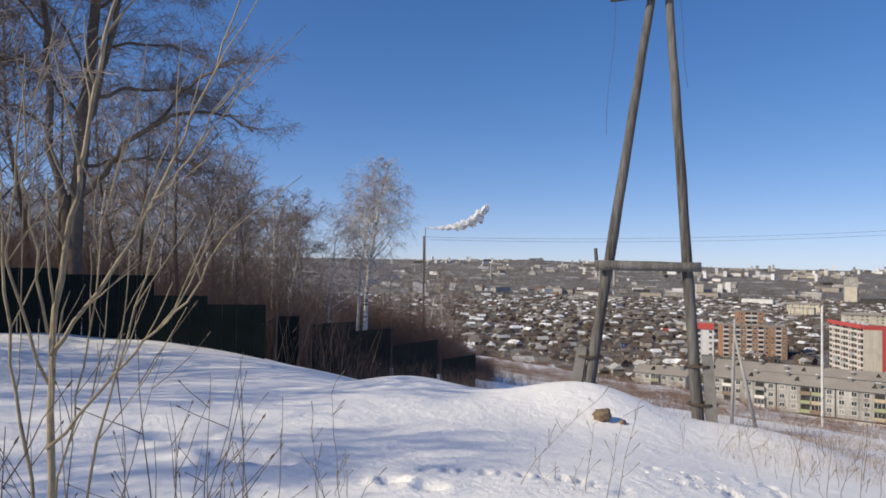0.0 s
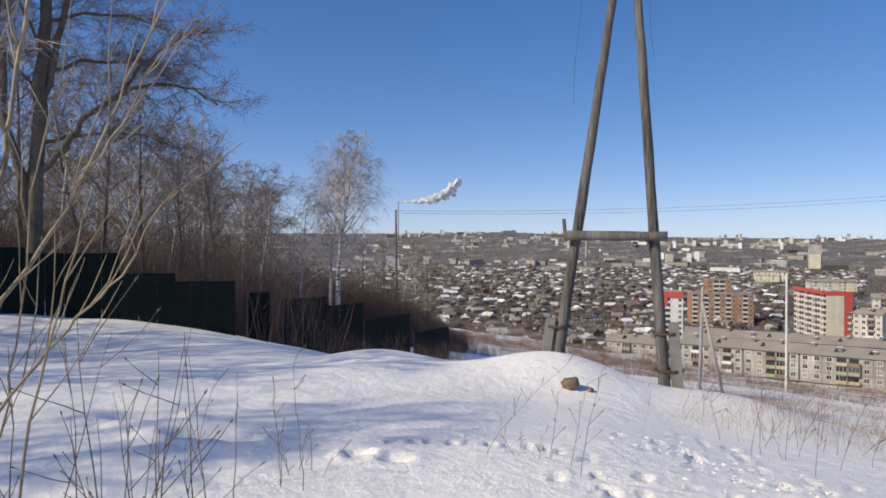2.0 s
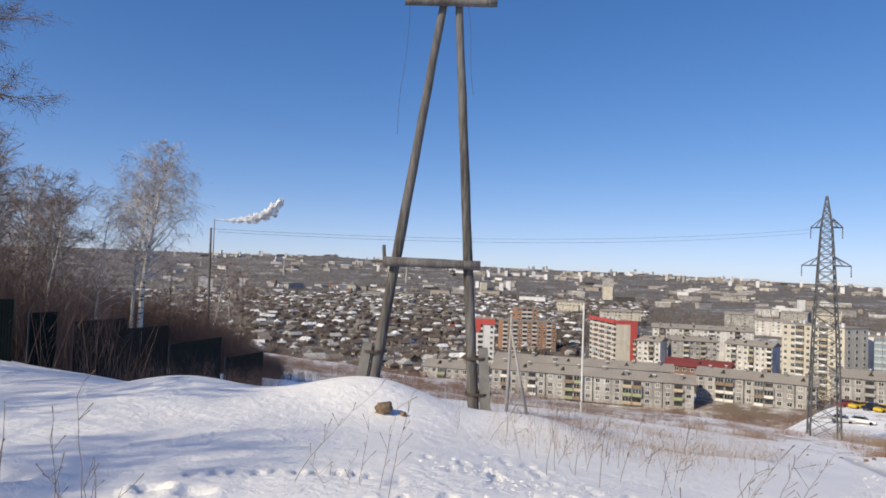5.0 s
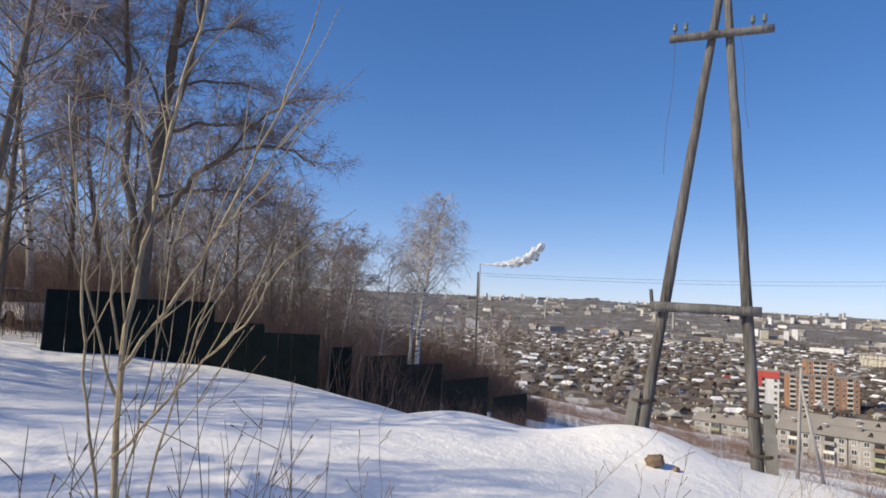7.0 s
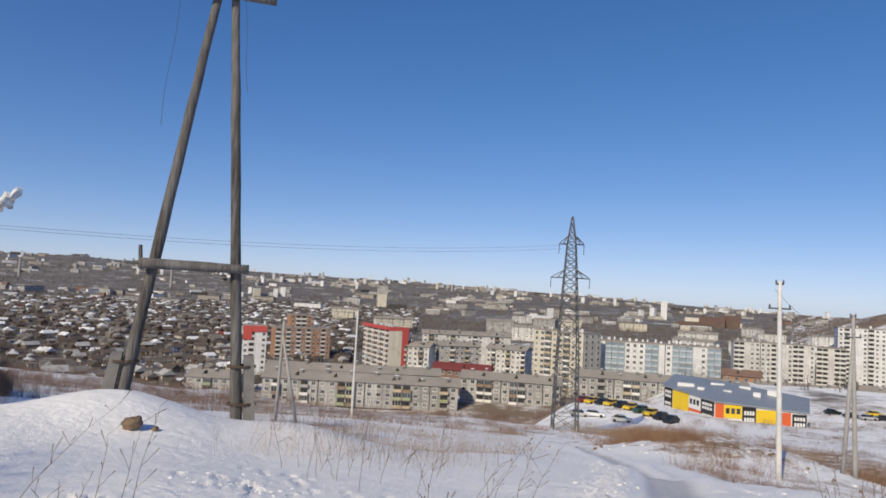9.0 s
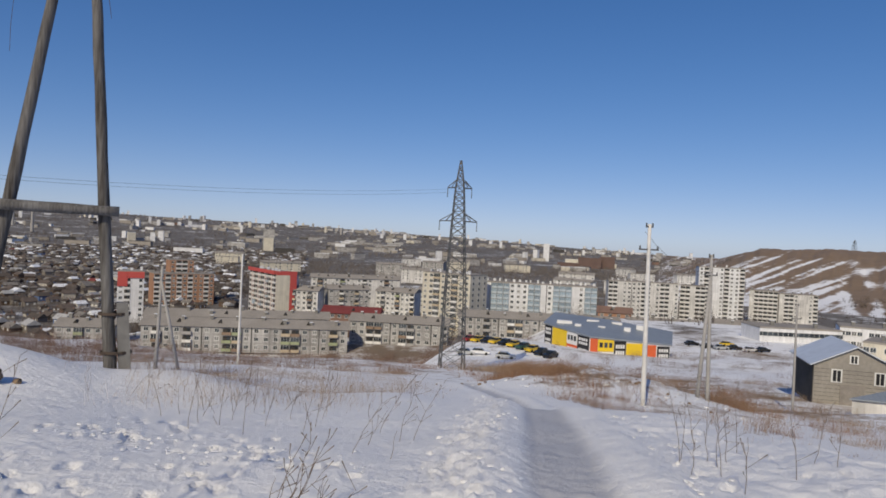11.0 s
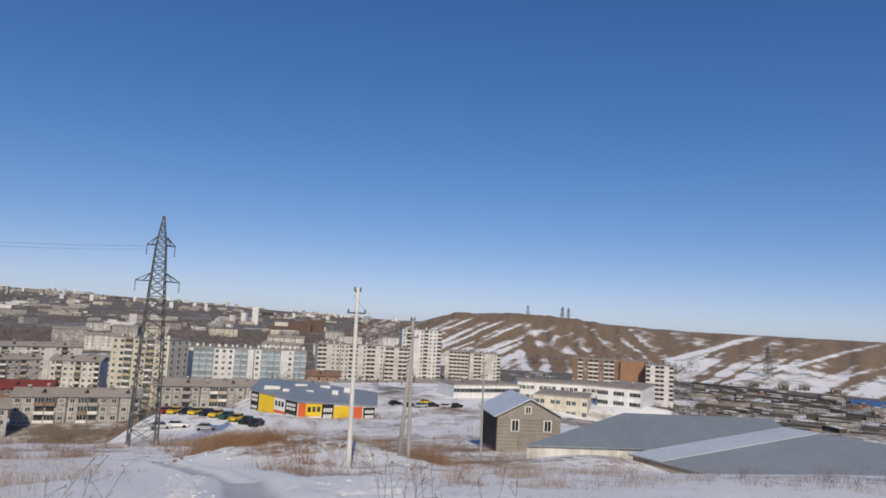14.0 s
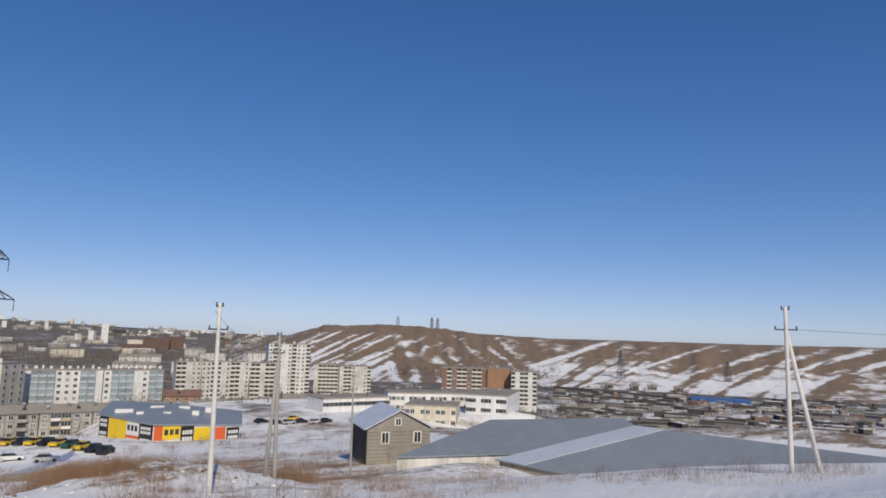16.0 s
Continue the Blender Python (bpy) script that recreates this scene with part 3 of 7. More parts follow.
def build_ground():
    front = np.concatenate([np.arange(-100, 16, 0.3), np.arange(16, 64, 0.16), np.arange(64, 80, 0.5), np.arange(80, 260, 3.0)])
    rings = [0.0, 0.35]
    while rings[-1] < 4950:
        r = rings[-1]
        step = max(0.05, r * (0.014 if r < 14 else 0.022))
        if 640 < r < 1900:
            step = 9.0 if r < 1500 else 16.0
        rings.append(r + step)
    rings = np.array(rings[1:])
    A, Rr = np.meshgrid(np.radians(front), rings)
    X, Y = Rr * np.sin(A), Rr * np.cos(A)
    Z = ground_height(X, Y)
    # pits, tracks and churned snow
    rng = np.random.default_rng(5)

    def pit(cx, cy, a, b, deep, turn=0.0, rim=0.35):
        dx, dy = X - cx, Y - cy
        u, w = dx * math.cos(turn) + dy * math.sin(turn), -dx * math.sin(turn) + dy * math.cos(turn)
        q = (u / a) ** 2 + (w / b) ** 2
        return -deep * np.exp(-q ** 2.5) + deep * rim * np.exp(-((np.sqrt(q) - 1.5) / 0.4) ** 2)

    for cx, cy, a, b, deep in ((-6.4, 2.5, 0.34, 0.16, 0.13), (-5.3, 2.65, 0.36, 0.15, 0.15), (-4.1, 3.25, 0.12, 0.08, 0.10), (-3.85, 3.4, 0.13, 0.09, 0.05)):
        Z += pit(cx, cy, a, b, deep, 0.7)
    for i in range(9):
        Z += pit(-4.3 + 0.12 * i, 3.75 + 0.11 * i + 0.03 * (i % 2), 0.045, 0.035, 0.05, 0.7)
    tracks = [(-3.1, 5.9, -0.5, 5.1, 30, 0.22), (-3.2, 6.9, -1.6, 5.9, 22, 0.22), (-2.9, 4.2, -1.0, 4.5, 20, 0.25), (1.9, 3.6, 4.2, 10.9, 20, 0.35), (3.2, 5.5, 7.5, 13, 16, 0.5), (2.2, 6, 3.2, 16, 16, 0.5)]
    for x0, y0, x1, y1, n, sp in tracks:
        for i in range(n):
            f = (i + rng.uniform(-.3, .3)) / n
            cx, cy = x0 + (x1 - x0) * f + rng.normal(0, sp), y0 + (y1 - y0) * f + rng.normal(0, sp)
            if path_distance(cx, cy) > 0.6:
                Z += pit(cx, cy, rng.uniform(.04, .09), rng.uniform(.03, .06), rng.uniform(.03, .075), rng.uniform(0, 3), 0.22)
                if rng.random() < 0.6:
                    Z -= 0.45 * pit(cx + rng.normal(0, .2), cy + rng.normal(0, .2), rng.uniform(.03, .06), rng.uniform(.02, .05), rng.uniform(.02, .05), rng.uniform(0, 3), 0.0)
    # small wind ripples and crust
    Z += 0.012 * smooth_step(0.8, 0.2, path_distance(X, Y)) * (Rr < 30) * (waves(X, Y, 0.35, 55, 9) + waves(X, Y, 0.2, 56, 9))
    Z += smooth_step(14, 4, Rr) * (0.006 * waves(X, Y, 0.55, 51, 9) + 0.010 * waves(X, Y, 1.1, 52, 9))
    # rough trodden snow on the open slope beyond the path
    Z += smooth_step(1.6, 3.0, X) * smooth_step(40, 15, Rr) * (0.05 * waves(X, Y, 0.9, 53, 9) + 0.04 * waves(X, Y, 0.4, 54, 9) + 0.02 * waves(X, Y, 0.2, 57, 9))
    # churned rim along the path
    d = path_distance(X, Y)
    side = np.where(X < np.interp(Y, [-4, 1, 5.2, 11, 20, 30], [1.6, 0.95, 1.1, 1.7, 2.0, 1.75]), 1.0, 0.35)
    Z += side * smooth_step(30, 12, Y) * np.exp(-((d - 0.85) / 0.36) ** 2) * 0.055 * (np.abs(waves(X, Y, 0.36, 41, 9)) * 1.6 + waves(X, Y, 0.2, 42, 9) + 0.8 * waves(X, Y, 0.11, 43, 9)) * (Rr < 30)
    n, k = X.shape
    verts = np.stack([X, Y, Z], -1).reshape(-1, 3)
    idx = np.arange(n * k).reshape(n, k)
    a, b = idx[:-1], idx[1:]
    quads = np.stack([a, b, np.roll(b, -1, 1), np.roll(a, -1, 1)], -1).reshape(-1, 4)
    me = bpy.data.meshes.new("ground")
    faces = quads.tolist() + [idx[0].tolist()]
    me.from_pydata(verts.tolist(), [], faces)
    cov = snow_cover(verts[:, 0], verts[:, 1])
    trod = smooth_step(0.42, 0.22, path_distance(verts[:, 0], verts[:, 1])) * smooth_step(60, 40, verts[:, 1]) * 0.9
    far = smooth_step(40, 320, np.hypot(verts[:, 0], verts[:, 1]))
    soil = smooth_step(16, 18, np.degrees(np.arctan2(verts[:, 0], verts[:, 1]))) * (np.hypot(verts[:, 0], verts[:, 1]) > 690) + smooth_step(300, 200, np.hypot(verts[:, 0], verts[:, 1]))
    for name, val in (("soil", np.clip(soil, 0, 1)), ("cover", cov), ("trodden", trod), ("coarse", far)):
        at = me.attributes.new(name, "FLOAT", "POINT")
        at.data.foreach_set("value", val.astype(np.float32))
    me.materials.append(M_GROUND)
    me.polygons.foreach_set("use_smooth", [True] * len(me.polygons))
    me.update()
    return tagged(new("ground", me), "snow-covered hillside falling to a wide valley with a bare brown hill", "ground", kind="structure")


build_ground()

# ---- the wooden pole, wires, pylon, concrete poles ----


def insulator(s, c):
    s.tube([(c[0], c[1], c[2]), (c[0], c[1], c[2] + 0.05), (c[0], c[1], c[2] + 0.06), (c[0], c[1], c[2] + 0.12), (c[0], c[1], c[2] + 0.14)], [0.035, 0.045, 0.03, 0.04, 0.015], 8)


def wooden_pole():
    left, right = Vector((-7.0, 9.82, 0)), Vector((-5.36, 10.72, 0))
    left.z, right.z = gz(left.x, left.y), gz(right.x, right.y)
    apex = Vector((-5.90, 10.44, 7.5))
    t = thing("utility_pole", (apex.x, apex.y, min(left.z, right.z)), "weathered A-shaped wooden utility pole lashed to concrete stubs in snow", "utility pole")
    o = t.location.copy()
    across = (right - left)
    across.z = 0
    across.normalize()
    out = Vector((across.y, -across.x, 0))
    rng = random.Random(3)

    def line(a, b, r0, r1, n=16, wob=0.012):
        pts = [a.lerp(b, i / n) + Vector((rng.uniform(-wob, wob), rng.uniform(-wob, wob), 0)) for i in range(n + 1)]
        return [p - o for p in pts], [r0 + (r1 - r0) * i / n + rng.uniform(-.004, .004) for i in range(n + 1)]

    for foot, side in ((left, -1), (right, 1)):
        low = foot + Vector((0, 0, -0.3))
        top = apex + across * 0.03 * side
        s = Shape()
        s.tube(*line(low, top, 0.104, 0.064, wob=0.005), sides=14)
        leg = part("leg", s.mesh("leg", M_OLD_WOOD, smooth=True), t)
        # concrete stub leaning along the leg, on its outer side
        way = (top - low).normalized()
        s = Shape()
        a = low + across * side * 0.215 - way * 0.1
        h = 1.18 if side < 0 else 1.5
        c = a + way * h
        n0 = len(s.v)
        for p, k in ((a, 0.095), (c, 0.085)):
            for u, w in ((-1, -1), (1, -1), (1, 1), (-1, 1)):
                s.v.append(tuple(p - o + across * u * k + out * w * 0.12))
        for q in ((3, 2, 1, 0), (4, 5, 6, 7), (0, 1, 5, 4), (1, 2, 6, 5), (2, 3, 7, 6), (3, 0, 4, 7)):
            s.f.append(tuple(n0 + i for i in q))
            s.s.append(0)
        part("concrete_stub", s.mesh("concrete_stub", M_STUB), t, label="grey square concrete stub at the foot")
        for f in (0.46, 0.88):
            s = Shape()
            m = a.lerp(c, f) - across * side * 0.12 - o
            ring = [m + across * math.cos(k / 16 * 6.2832) * 0.235 + out * math.sin(k / 16 * 6.2832) * 0.15 for k in range(17)]
            for dz in (-0.016, 0, 0.016):
                s.tube([p + Vector((0, 0, dz)) for p in ring], [0.009] * 17, 5, cap=False)
            part("wire_lashing", s.mesh("wire_lashing", M_RUST), t, label="twisted rusty wire lashing")

    def at_height(z, side):
        foot = left if side < 0 else right
        return foot.lerp(apex + across * 0.03 * side, (z - foot.z) / (apex.z - foot.z))

    bl, br = at_height(1.76, -1), at_height(1.74, 1)
    s = Shape()
    s.tube(*line(bl - across * 0.16 + out * 0.17, br + across * 0.2 + out * 0.17, 0.085, 0.08, 8, 0.006), sides=10)
    part("crossbar", s.mesh("crossbar", M_OLD_WOOD, smooth=True), t)
    s = Shape()
    s.tube([bl - across * 0.17 - o + Vector((0, 0, -0.1)) - out * .1, bl - across * 0.2 - o + Vector((0, 0, 0.3)) - out * .1], [0.035, 0.03], 6)
    s.tube([bl - across * 0.1 - o - out * .08, bl - across * 0.42 - o - out * .08], [0.03, 0.025], 6)
    part("bracket", s.mesh("bracket", M_OLD_WOOD), t)
    mid = at_height(6.45, -1).lerp(at_height(6.45, 1), 0.5) + out * 0.14
    s = Shape()
    c0, c1 = mid - across * 0.83, mid + across * 0.83
    s.tube(*line(c0, c1, 0.075, 0.07, 8, 0.004), sides=10)
    arm = part("crossarm", s.mesh("crossarm", M_OLD_WOOD, smooth=True), t)
    for f in (-0.74, -0.56, 0.5, 0.68):
        p = mid + across * f - o
        s = Shape()
        s.tube([p + Vector((0, 0, 0.05)), p + Vector((0, 0, 0.14))], [0.012, 0.012], 5)
        hook = part("pin", s.mesh("pin", M_RUST), arm)
        s = Shape()
        insulator(s, p + Vector((0, 0, 0.13)))
        part("insulator", s.mesh("insulator", M_PORCELAIN, smooth=True), arm, label="pale glass insulator")
    # loose wires trailing from the crossarm
    for f, dz, dx in ((-0.74, -2.4, -0.16), (0.3, -1.7, 0.18)):
        p = mid + across * f - o
        s = Shape()
        s.tube([p + Vector((dx * k / 6, 0.05 * math.sin(k), dz * k / 6)) for k in range(7)], [0.004] * 7, 4)
        part("loose_wire", s.mesh("loose_wire", M_RUST), t, label="thin loose wire hanging from the arm")
    return t


wooden_pole()


def wire(name, a, b, sag, r, label):
    a, b = Vector(a), Vector(b)
    s = Shape()
    n = 24
    s.tube([a.lerp(b, i / n) - Vector((0, 0, 4 * sag * (i / n) * (1 - i / n))) - a for i in range(n + 1)], [r] * (n + 1), 4, cap=False)
    return single(name, s.mesh(name, M_STEEL), a, label, "overhead wire", "overhead wires")


def lattice_tower(at, height, base, arms, thick, label, near=False):
    """A four-legged lattice pylon; arms: (height, reach)."""
    t = thing("pylon", at, label, "pylon", "pylons", turn=0.12)

    def half(z):
        return base / 2 * float(np.interp(z / height, [0, 0.40, 0.70, 0.86, 1.0], [1, 0.8, 0.52, 0.36, 0.03]))

    corners = ((-1, -1), (1, -1), (1, 1), (-1, 1))
    zs = [0.0]
    while zs[-1] < height * 0.985:
        zs.append(min(height, zs[-1] + max(half(zs[-1]) * 1.25, height / 34)))
    for cx, cy in corners:
        s = Shape()
        s.tube([(cx * half(z), cy * half(z), z - (0.5 if z == 0 else 0)) for z in zs], [thick * (1.3 - 0.6 * z / height) for z in zs], 4)
        part("leg", s.mesh("leg", M_STEEL), t)
    for k in range(4):
        (ax, ay), (bx, by) = corners[k], corners[(k + 1) % 4]
        s = Shape()
        for z0, z1 in zip(zs[:-1], zs[1:]):
            h0, h1 = half(z0), half(z1)
            bars = (((ax * h0, ay * h0, z0), (bx * h1, by * h1, z1), 0.62), ((bx * h0, by * h0, z0), (ax * h1, ay * h1, z1), 0.62), ((ax * h1, ay * h1, z1), (bx * h1, by * h1, z1), 0.5))
            for p, q, k_ in bars:
                one = Shape() if near else s
                one.tube([p, q], [thick * k_] * 2, 3, cap=False)
                if near:
                    part("brace", one.mesh("brace", M_STEEL), t)
        if not near:
            tagged(part("bracing", s.mesh("bracing", M_STEEL), t), kind="stuff")
    for z, reach in arms:
        for side in (-1, 1):
            s = Shape()
            h = half(z)
            for cy in (-1, 1):
                s.tube([(side * h, cy * h, z), (side * reach, 0, z - 0.05)], [thick * 0.8] * 2, 4)
                s.tube([(side * h, cy * h, z + height * 0.035), (side * reach, 0, z)], [thick * 0.7] * 2, 4)
                s.tube([(side * (h + reach) / 2, cy * h / 2, z), (side * h, cy * h, z + height * 0.035)], [thick * 0.5] * 2, 3)
            arm = part("arm", s.mesh("arm", M_STEEL), t)
            s = Shape()
            s.tube([(side * reach, 0, z - 0.05 - 0.18 * k) for k in range(9)], [0.03 + 0.055 * (k % 2) for k in range(9)], 6)
            part("insulator_string", s.mesh("insulator_string", M_STEEL), arm, label="hanging string of insulators")
    return t


PYLON = (-0.3, 99.3)
PZ = gz(*PYLON)
lattice_tower((PYLON[0], PYLON[1], PZ), 13.65 - PZ, 3.5, ((9.25 - PZ, 1.8), (4.3 - PZ, 2.8)), 0.088, "grey steel lattice pylon on the snowy slope", near=True)

fx, fy = polar(48.9, 800)
lattice_tower((fx, fy, gz(fx, fy)), 34, 7, ((22, 5), (27, 4)), 0.25, "distant steel lattice pylon below the hill")
fx, fy = polar(57.0, 830)
lattice_tower((fx, fy, gz(fx, fy)), 24, 6, ((16, 4),), 0.25, "distant steel lattice pylon below the hill")
for hd, r, h in ((33.1, 1560, 27), (33.6, 1590, 26), (30.2, 1560, 22)):
    fx, fy = polar(hd, r)
    lattice_tower((fx, fy, gz(fx, fy)), h, 7, ((h * .75, 5),), 0.35 if hd > 31 else 0.2, "distant lattice mast on the hill crest")


def concrete_pole(at, height, lean, mats, label, strut=None, arm_turn=0.0, fittings=True):
    t = thing("power_pole", at, label, "power pole", "concrete power poles")
    s = Shape()
    n = 8
    s.tube([(lean[0] * i / n, lean[1] * i / n, -0.3 + (height + 0.3) * i / n) for i in range(n + 1)], [0.125 - 0.045 * i / n for i in range(n + 1)], 8)
    shaft = part("shaft", s.mesh("shaft", mats, smooth=True), t)
    if strut:
        s = Shape()
        s.tube([(strut[0], strut[1], -0.4), (lean[0] * .8, lean[1] * .8, height * 0.86)], [0.12, 0.085], 8)
        part("strut", s.mesh("strut", mats, smooth=True), t, label="leaning concrete strut")
    if fittings:
        ca, sn = math.cos(arm_turn), math.sin(arm_turn)
        for z, w in ((height * 0.86, 0.48), (height * 0.985, 0.17)):
            s = Shape()
            cx, cy = lean[0] * z / height, lean[1] * z / height
            s.box((cx, cy, z), (2 * w, 0.07, 0.07), arm_turn)
            arm = part("crossarm", s.mesh("crossarm", M_STEEL), t)
            for f in (-0.92, 0.92):
                s = Shape()
                insulator(s, (cx + ca * w * f, cy + sn * w * f, z + 0.03))
                part("insulator", s.mesh("insulator", M_STEEL), arm)
    return t


wx, wy = 8.6, 29.7
concrete_pole((wx, wy, gz(wx, wy)), 7.95 + (-5.3 - gz(wx, wy)) * 1.0, (-0.12, 0), M_WHITE_POLE, "slim whitewashed concrete power pole with small crossarms", arm_turn=0.3)
wx, wy = 13.4, 35.6
concrete_pole((wx + 0.25, wy, gz(wx + 0.25, wy)), 7.75, (-0.2, 0.0), M_CONCRETE, "grey concrete power pole leaning against its strut", strut=(-0.62, -0.1), arm_turn=0.5)
for k in range(2):
    wire("overhead_wire", (8.3 + 0.3 * k, 29.7, gz(8.6, 29.7) + 7.7 - 0.9 * k), (13.2 + 0.4 * k, 35.6, gz(13.4, 35.6) + 6.8), 0.5, 0.009, "thin overhead wire sagging between two concrete poles")
for k in range(3):
    wire("overhead_wire", (30.4 + 0.25 * k, 16.8, gz(30.6, 16.8) + 6.4), (74 + k, 4.0, gz(74, 4) + 8.5), 0.8, 0.008, "thin overhead wire leading off from the concrete pole")
wx, wy = 30.6, 16.8
concrete_pole((wx, wy, gz(wx, wy)), 7.4, (-0.08, 0.0), M_WHITE_POLE, "whitewashed concrete power pole with a diagonal strut", strut=(0.75, -1.0), arm_turn=-0.9)
wx, wy = polar(26.9, 66)
concrete_pole((wx, wy, gz(wx, wy)), 1.6 - 66 * math.tan(radians(3.64)) - gz(wx, wy), (-0.1, 0), M_CONCRETE, "grey concrete power pole beside the unfinished house", arm_turn=0.2)
wx, wy = polar(-18.0, 62)
concrete_pole((wx, wy, gz(wx, wy)), 1.6 - 62 * math.tan(radians(2.1)) - gz(wx, wy), (0, 0), M_WHITE_POLE, "slim pale concrete power pole on the slope", arm_turn=0.2)
wx, wy = polar(-24.2, 44)
concrete_pole((wx, wy, gz(wx, wy)), 1.6 - 44 * math.tan(radians(3.3)) - gz(wx, wy), (0.2, 0), M_CONCRETE, "concrete power pole with a broken leaning strut", strut=(1.9, -0.8), arm_turn=0.2)
wx, wy = polar(-49.2, 60)
TP = (wx, wy, 1.6 + 60 * math.tan(radians(3.05)))
concrete_pole((wx, wy, gz(wx, wy)), TP[2] - gz(wx, wy), (-0.2, 0), M_OLD_WOOD, "dark wooden power pole among birch trees", arm_turn=0.7, fittings=False)
for dz, off in ((0.0, 0.0), (-0.25, 0.6)):
    wire("overhead_wire", (TP[0] + off, TP[1], TP[2] + dz - 0.1), (PYLON[0] - 1.4, PYLON[1] - 0.5, 9.0 + dz * 2), 1.1, 0.012, "thin overhead wire strung from pole to pylon")

# ---- fence ----


def fence_panel(at, to, height, mat, label, sheets=10, drop=True):
    """Corrugated sheet fence from one place to another, on posts, level along its top."""
    (x0, y0), (x1, y1) = at, to
    ln, turn = math.hypot(x1 - x0, y1 - y0), math.atan2(y1 - y0, x1 - x0)
    z0, z1 = gz(x0, y0), gz(x1, y1)
    t = thing("fence", (x0, y0, z0), label, "fence", "sheet fences along the snow", turn=turn)
    top = max(z0, z1) - z0 + height if drop else height
    for i in range(sheets):
        s = Shape()
        a, b = ln * i / sheets, ln * (i + 1) / sheets - 0.012
        k = 12
        zl = (z1 - z0) * (i + 0.5) / sheets - 0.15
        for j in range(k + 1):
            x, y = a + (b - a) * j / k, 0.003 * (1 if j % 2 else -1)
            s.v += [(x, y, zl), (x, y, top), (x, y + 0.006, zl), (x, y + 0.006, top)]
        for j in range(k):
            n = 4 * j
            s.f += [(n, n + 4, n + 5, n + 1), (n + 2, n + 3, n + 7, n + 6), (n + 1, n + 5, n + 7, n + 3)]
            s.s += [0, 0, 0]
        part("sheet", s.mesh("sheet", mat), t)
    for i in range(0, sheets + 1, 3):
        s = Shape()
        s.box((ln * i / sheets, 0.07, (top - 0.6) / 2 + (z1 - z0) * i / sheets / 2), (0.06, 0.06, top + 0.6))
        part("post", s.mesh("post", M_STEEL), t)
    return t


def fence_run(h0, r0, e0, h1, r1, e1, mat, label, sheets):
    """A stretch between two headings whose top is seen at the mean of two heights of sight."""
    a, b = polar(h0, r0), polar(h1, r1)
    zt = 1.6 + (r0 * math.tan(radians(e0)) + r1 * math.tan(radians(e1))) / 2
    fence_panel(a, b, zt - max(gz(*a), gz(*b)), mat, label, sheets)


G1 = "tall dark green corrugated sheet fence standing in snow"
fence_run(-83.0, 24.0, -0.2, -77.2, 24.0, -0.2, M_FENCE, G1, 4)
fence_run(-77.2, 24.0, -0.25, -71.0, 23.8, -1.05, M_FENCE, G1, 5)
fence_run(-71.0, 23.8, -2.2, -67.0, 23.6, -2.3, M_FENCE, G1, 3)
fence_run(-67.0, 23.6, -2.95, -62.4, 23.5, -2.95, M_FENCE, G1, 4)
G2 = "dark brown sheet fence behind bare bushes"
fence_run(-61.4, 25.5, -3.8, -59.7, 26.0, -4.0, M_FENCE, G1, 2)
fence_run(-58.6, 27.0, -4.4, -55.0, 28.5, -4.5, M_FENCE2, G2, 3)
fence_run(-55.0, 28.5, -4.9, -52.0, 30.0, -5.1, M_FENCE2, G2, 3)
fence_run(-51.8, 30.0, -5.9, -48.0, 33.0, -6.2, M_FENCE2, G2, 3)
fence_run(-47.6, 33.5, -7.1, -44.7, 36.0, -7.3, M_FENCE2, G2, 3)

# ---- blocks of flats and other buildings ----


def window_mesh(w, h, frame=0.09, glass=None):
    s = Shape()
    s.box((0, 0.01, h / 2), (w, 0.10, h), slot=0)
    pw = (w - 3 * frame) / 2
    for sx in (-1, 1):
        s.box((sx * (pw + frame) / 2, 0.0, h / 2), (pw, 0.11, h - 2 * frame), slot=1)
    s.box((0, -0.06, -0.03), (w + 0.16, 0.2, 0.06), slot=0)
    return s.mesh("window", M_FRAME, glass or M_PANE)


def balcony_mesh(w, front, kind):
    """A balcony: its slab, a parapet round three sides and, where it is closed in, framed glazing up to the slab above."""
    s = Shape()
    s.box((0, -0.5, -0.06), (w, 1.0, 0.14), slot=1)
    s.box((0, -0.96, 0.5), (w, 0.08, 1.0), slot=0)
    for sx in (-1, 1):
        s.box((sx * (w / 2 - 0.04), -0.48, 0.5), (0.08, 0.9, 1.0), slot=0)
    if kind == "glazed":
        s.box((0, -0.5, 1.75), (w - 0.1, 0.86, 1.5), slot=2)
        k = max(2, round(w / 0.9))
        for i in range(k + 1):
            s.box((-w / 2 + 0.06 + (w - 0.12) * i / k, -0.95, 1.75), (0.07, 0.07, 1.5), slot=3)
        s.box((0, -0.5, 2.55), (w, 1.0, 0.1), slot=1)
    else:
        # dark sheet on the wall stands in for the shade behind the parapet
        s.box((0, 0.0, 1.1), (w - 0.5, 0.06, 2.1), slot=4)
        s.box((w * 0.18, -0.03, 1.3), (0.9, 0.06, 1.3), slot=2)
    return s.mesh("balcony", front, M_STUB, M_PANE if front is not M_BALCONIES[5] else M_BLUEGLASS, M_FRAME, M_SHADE)


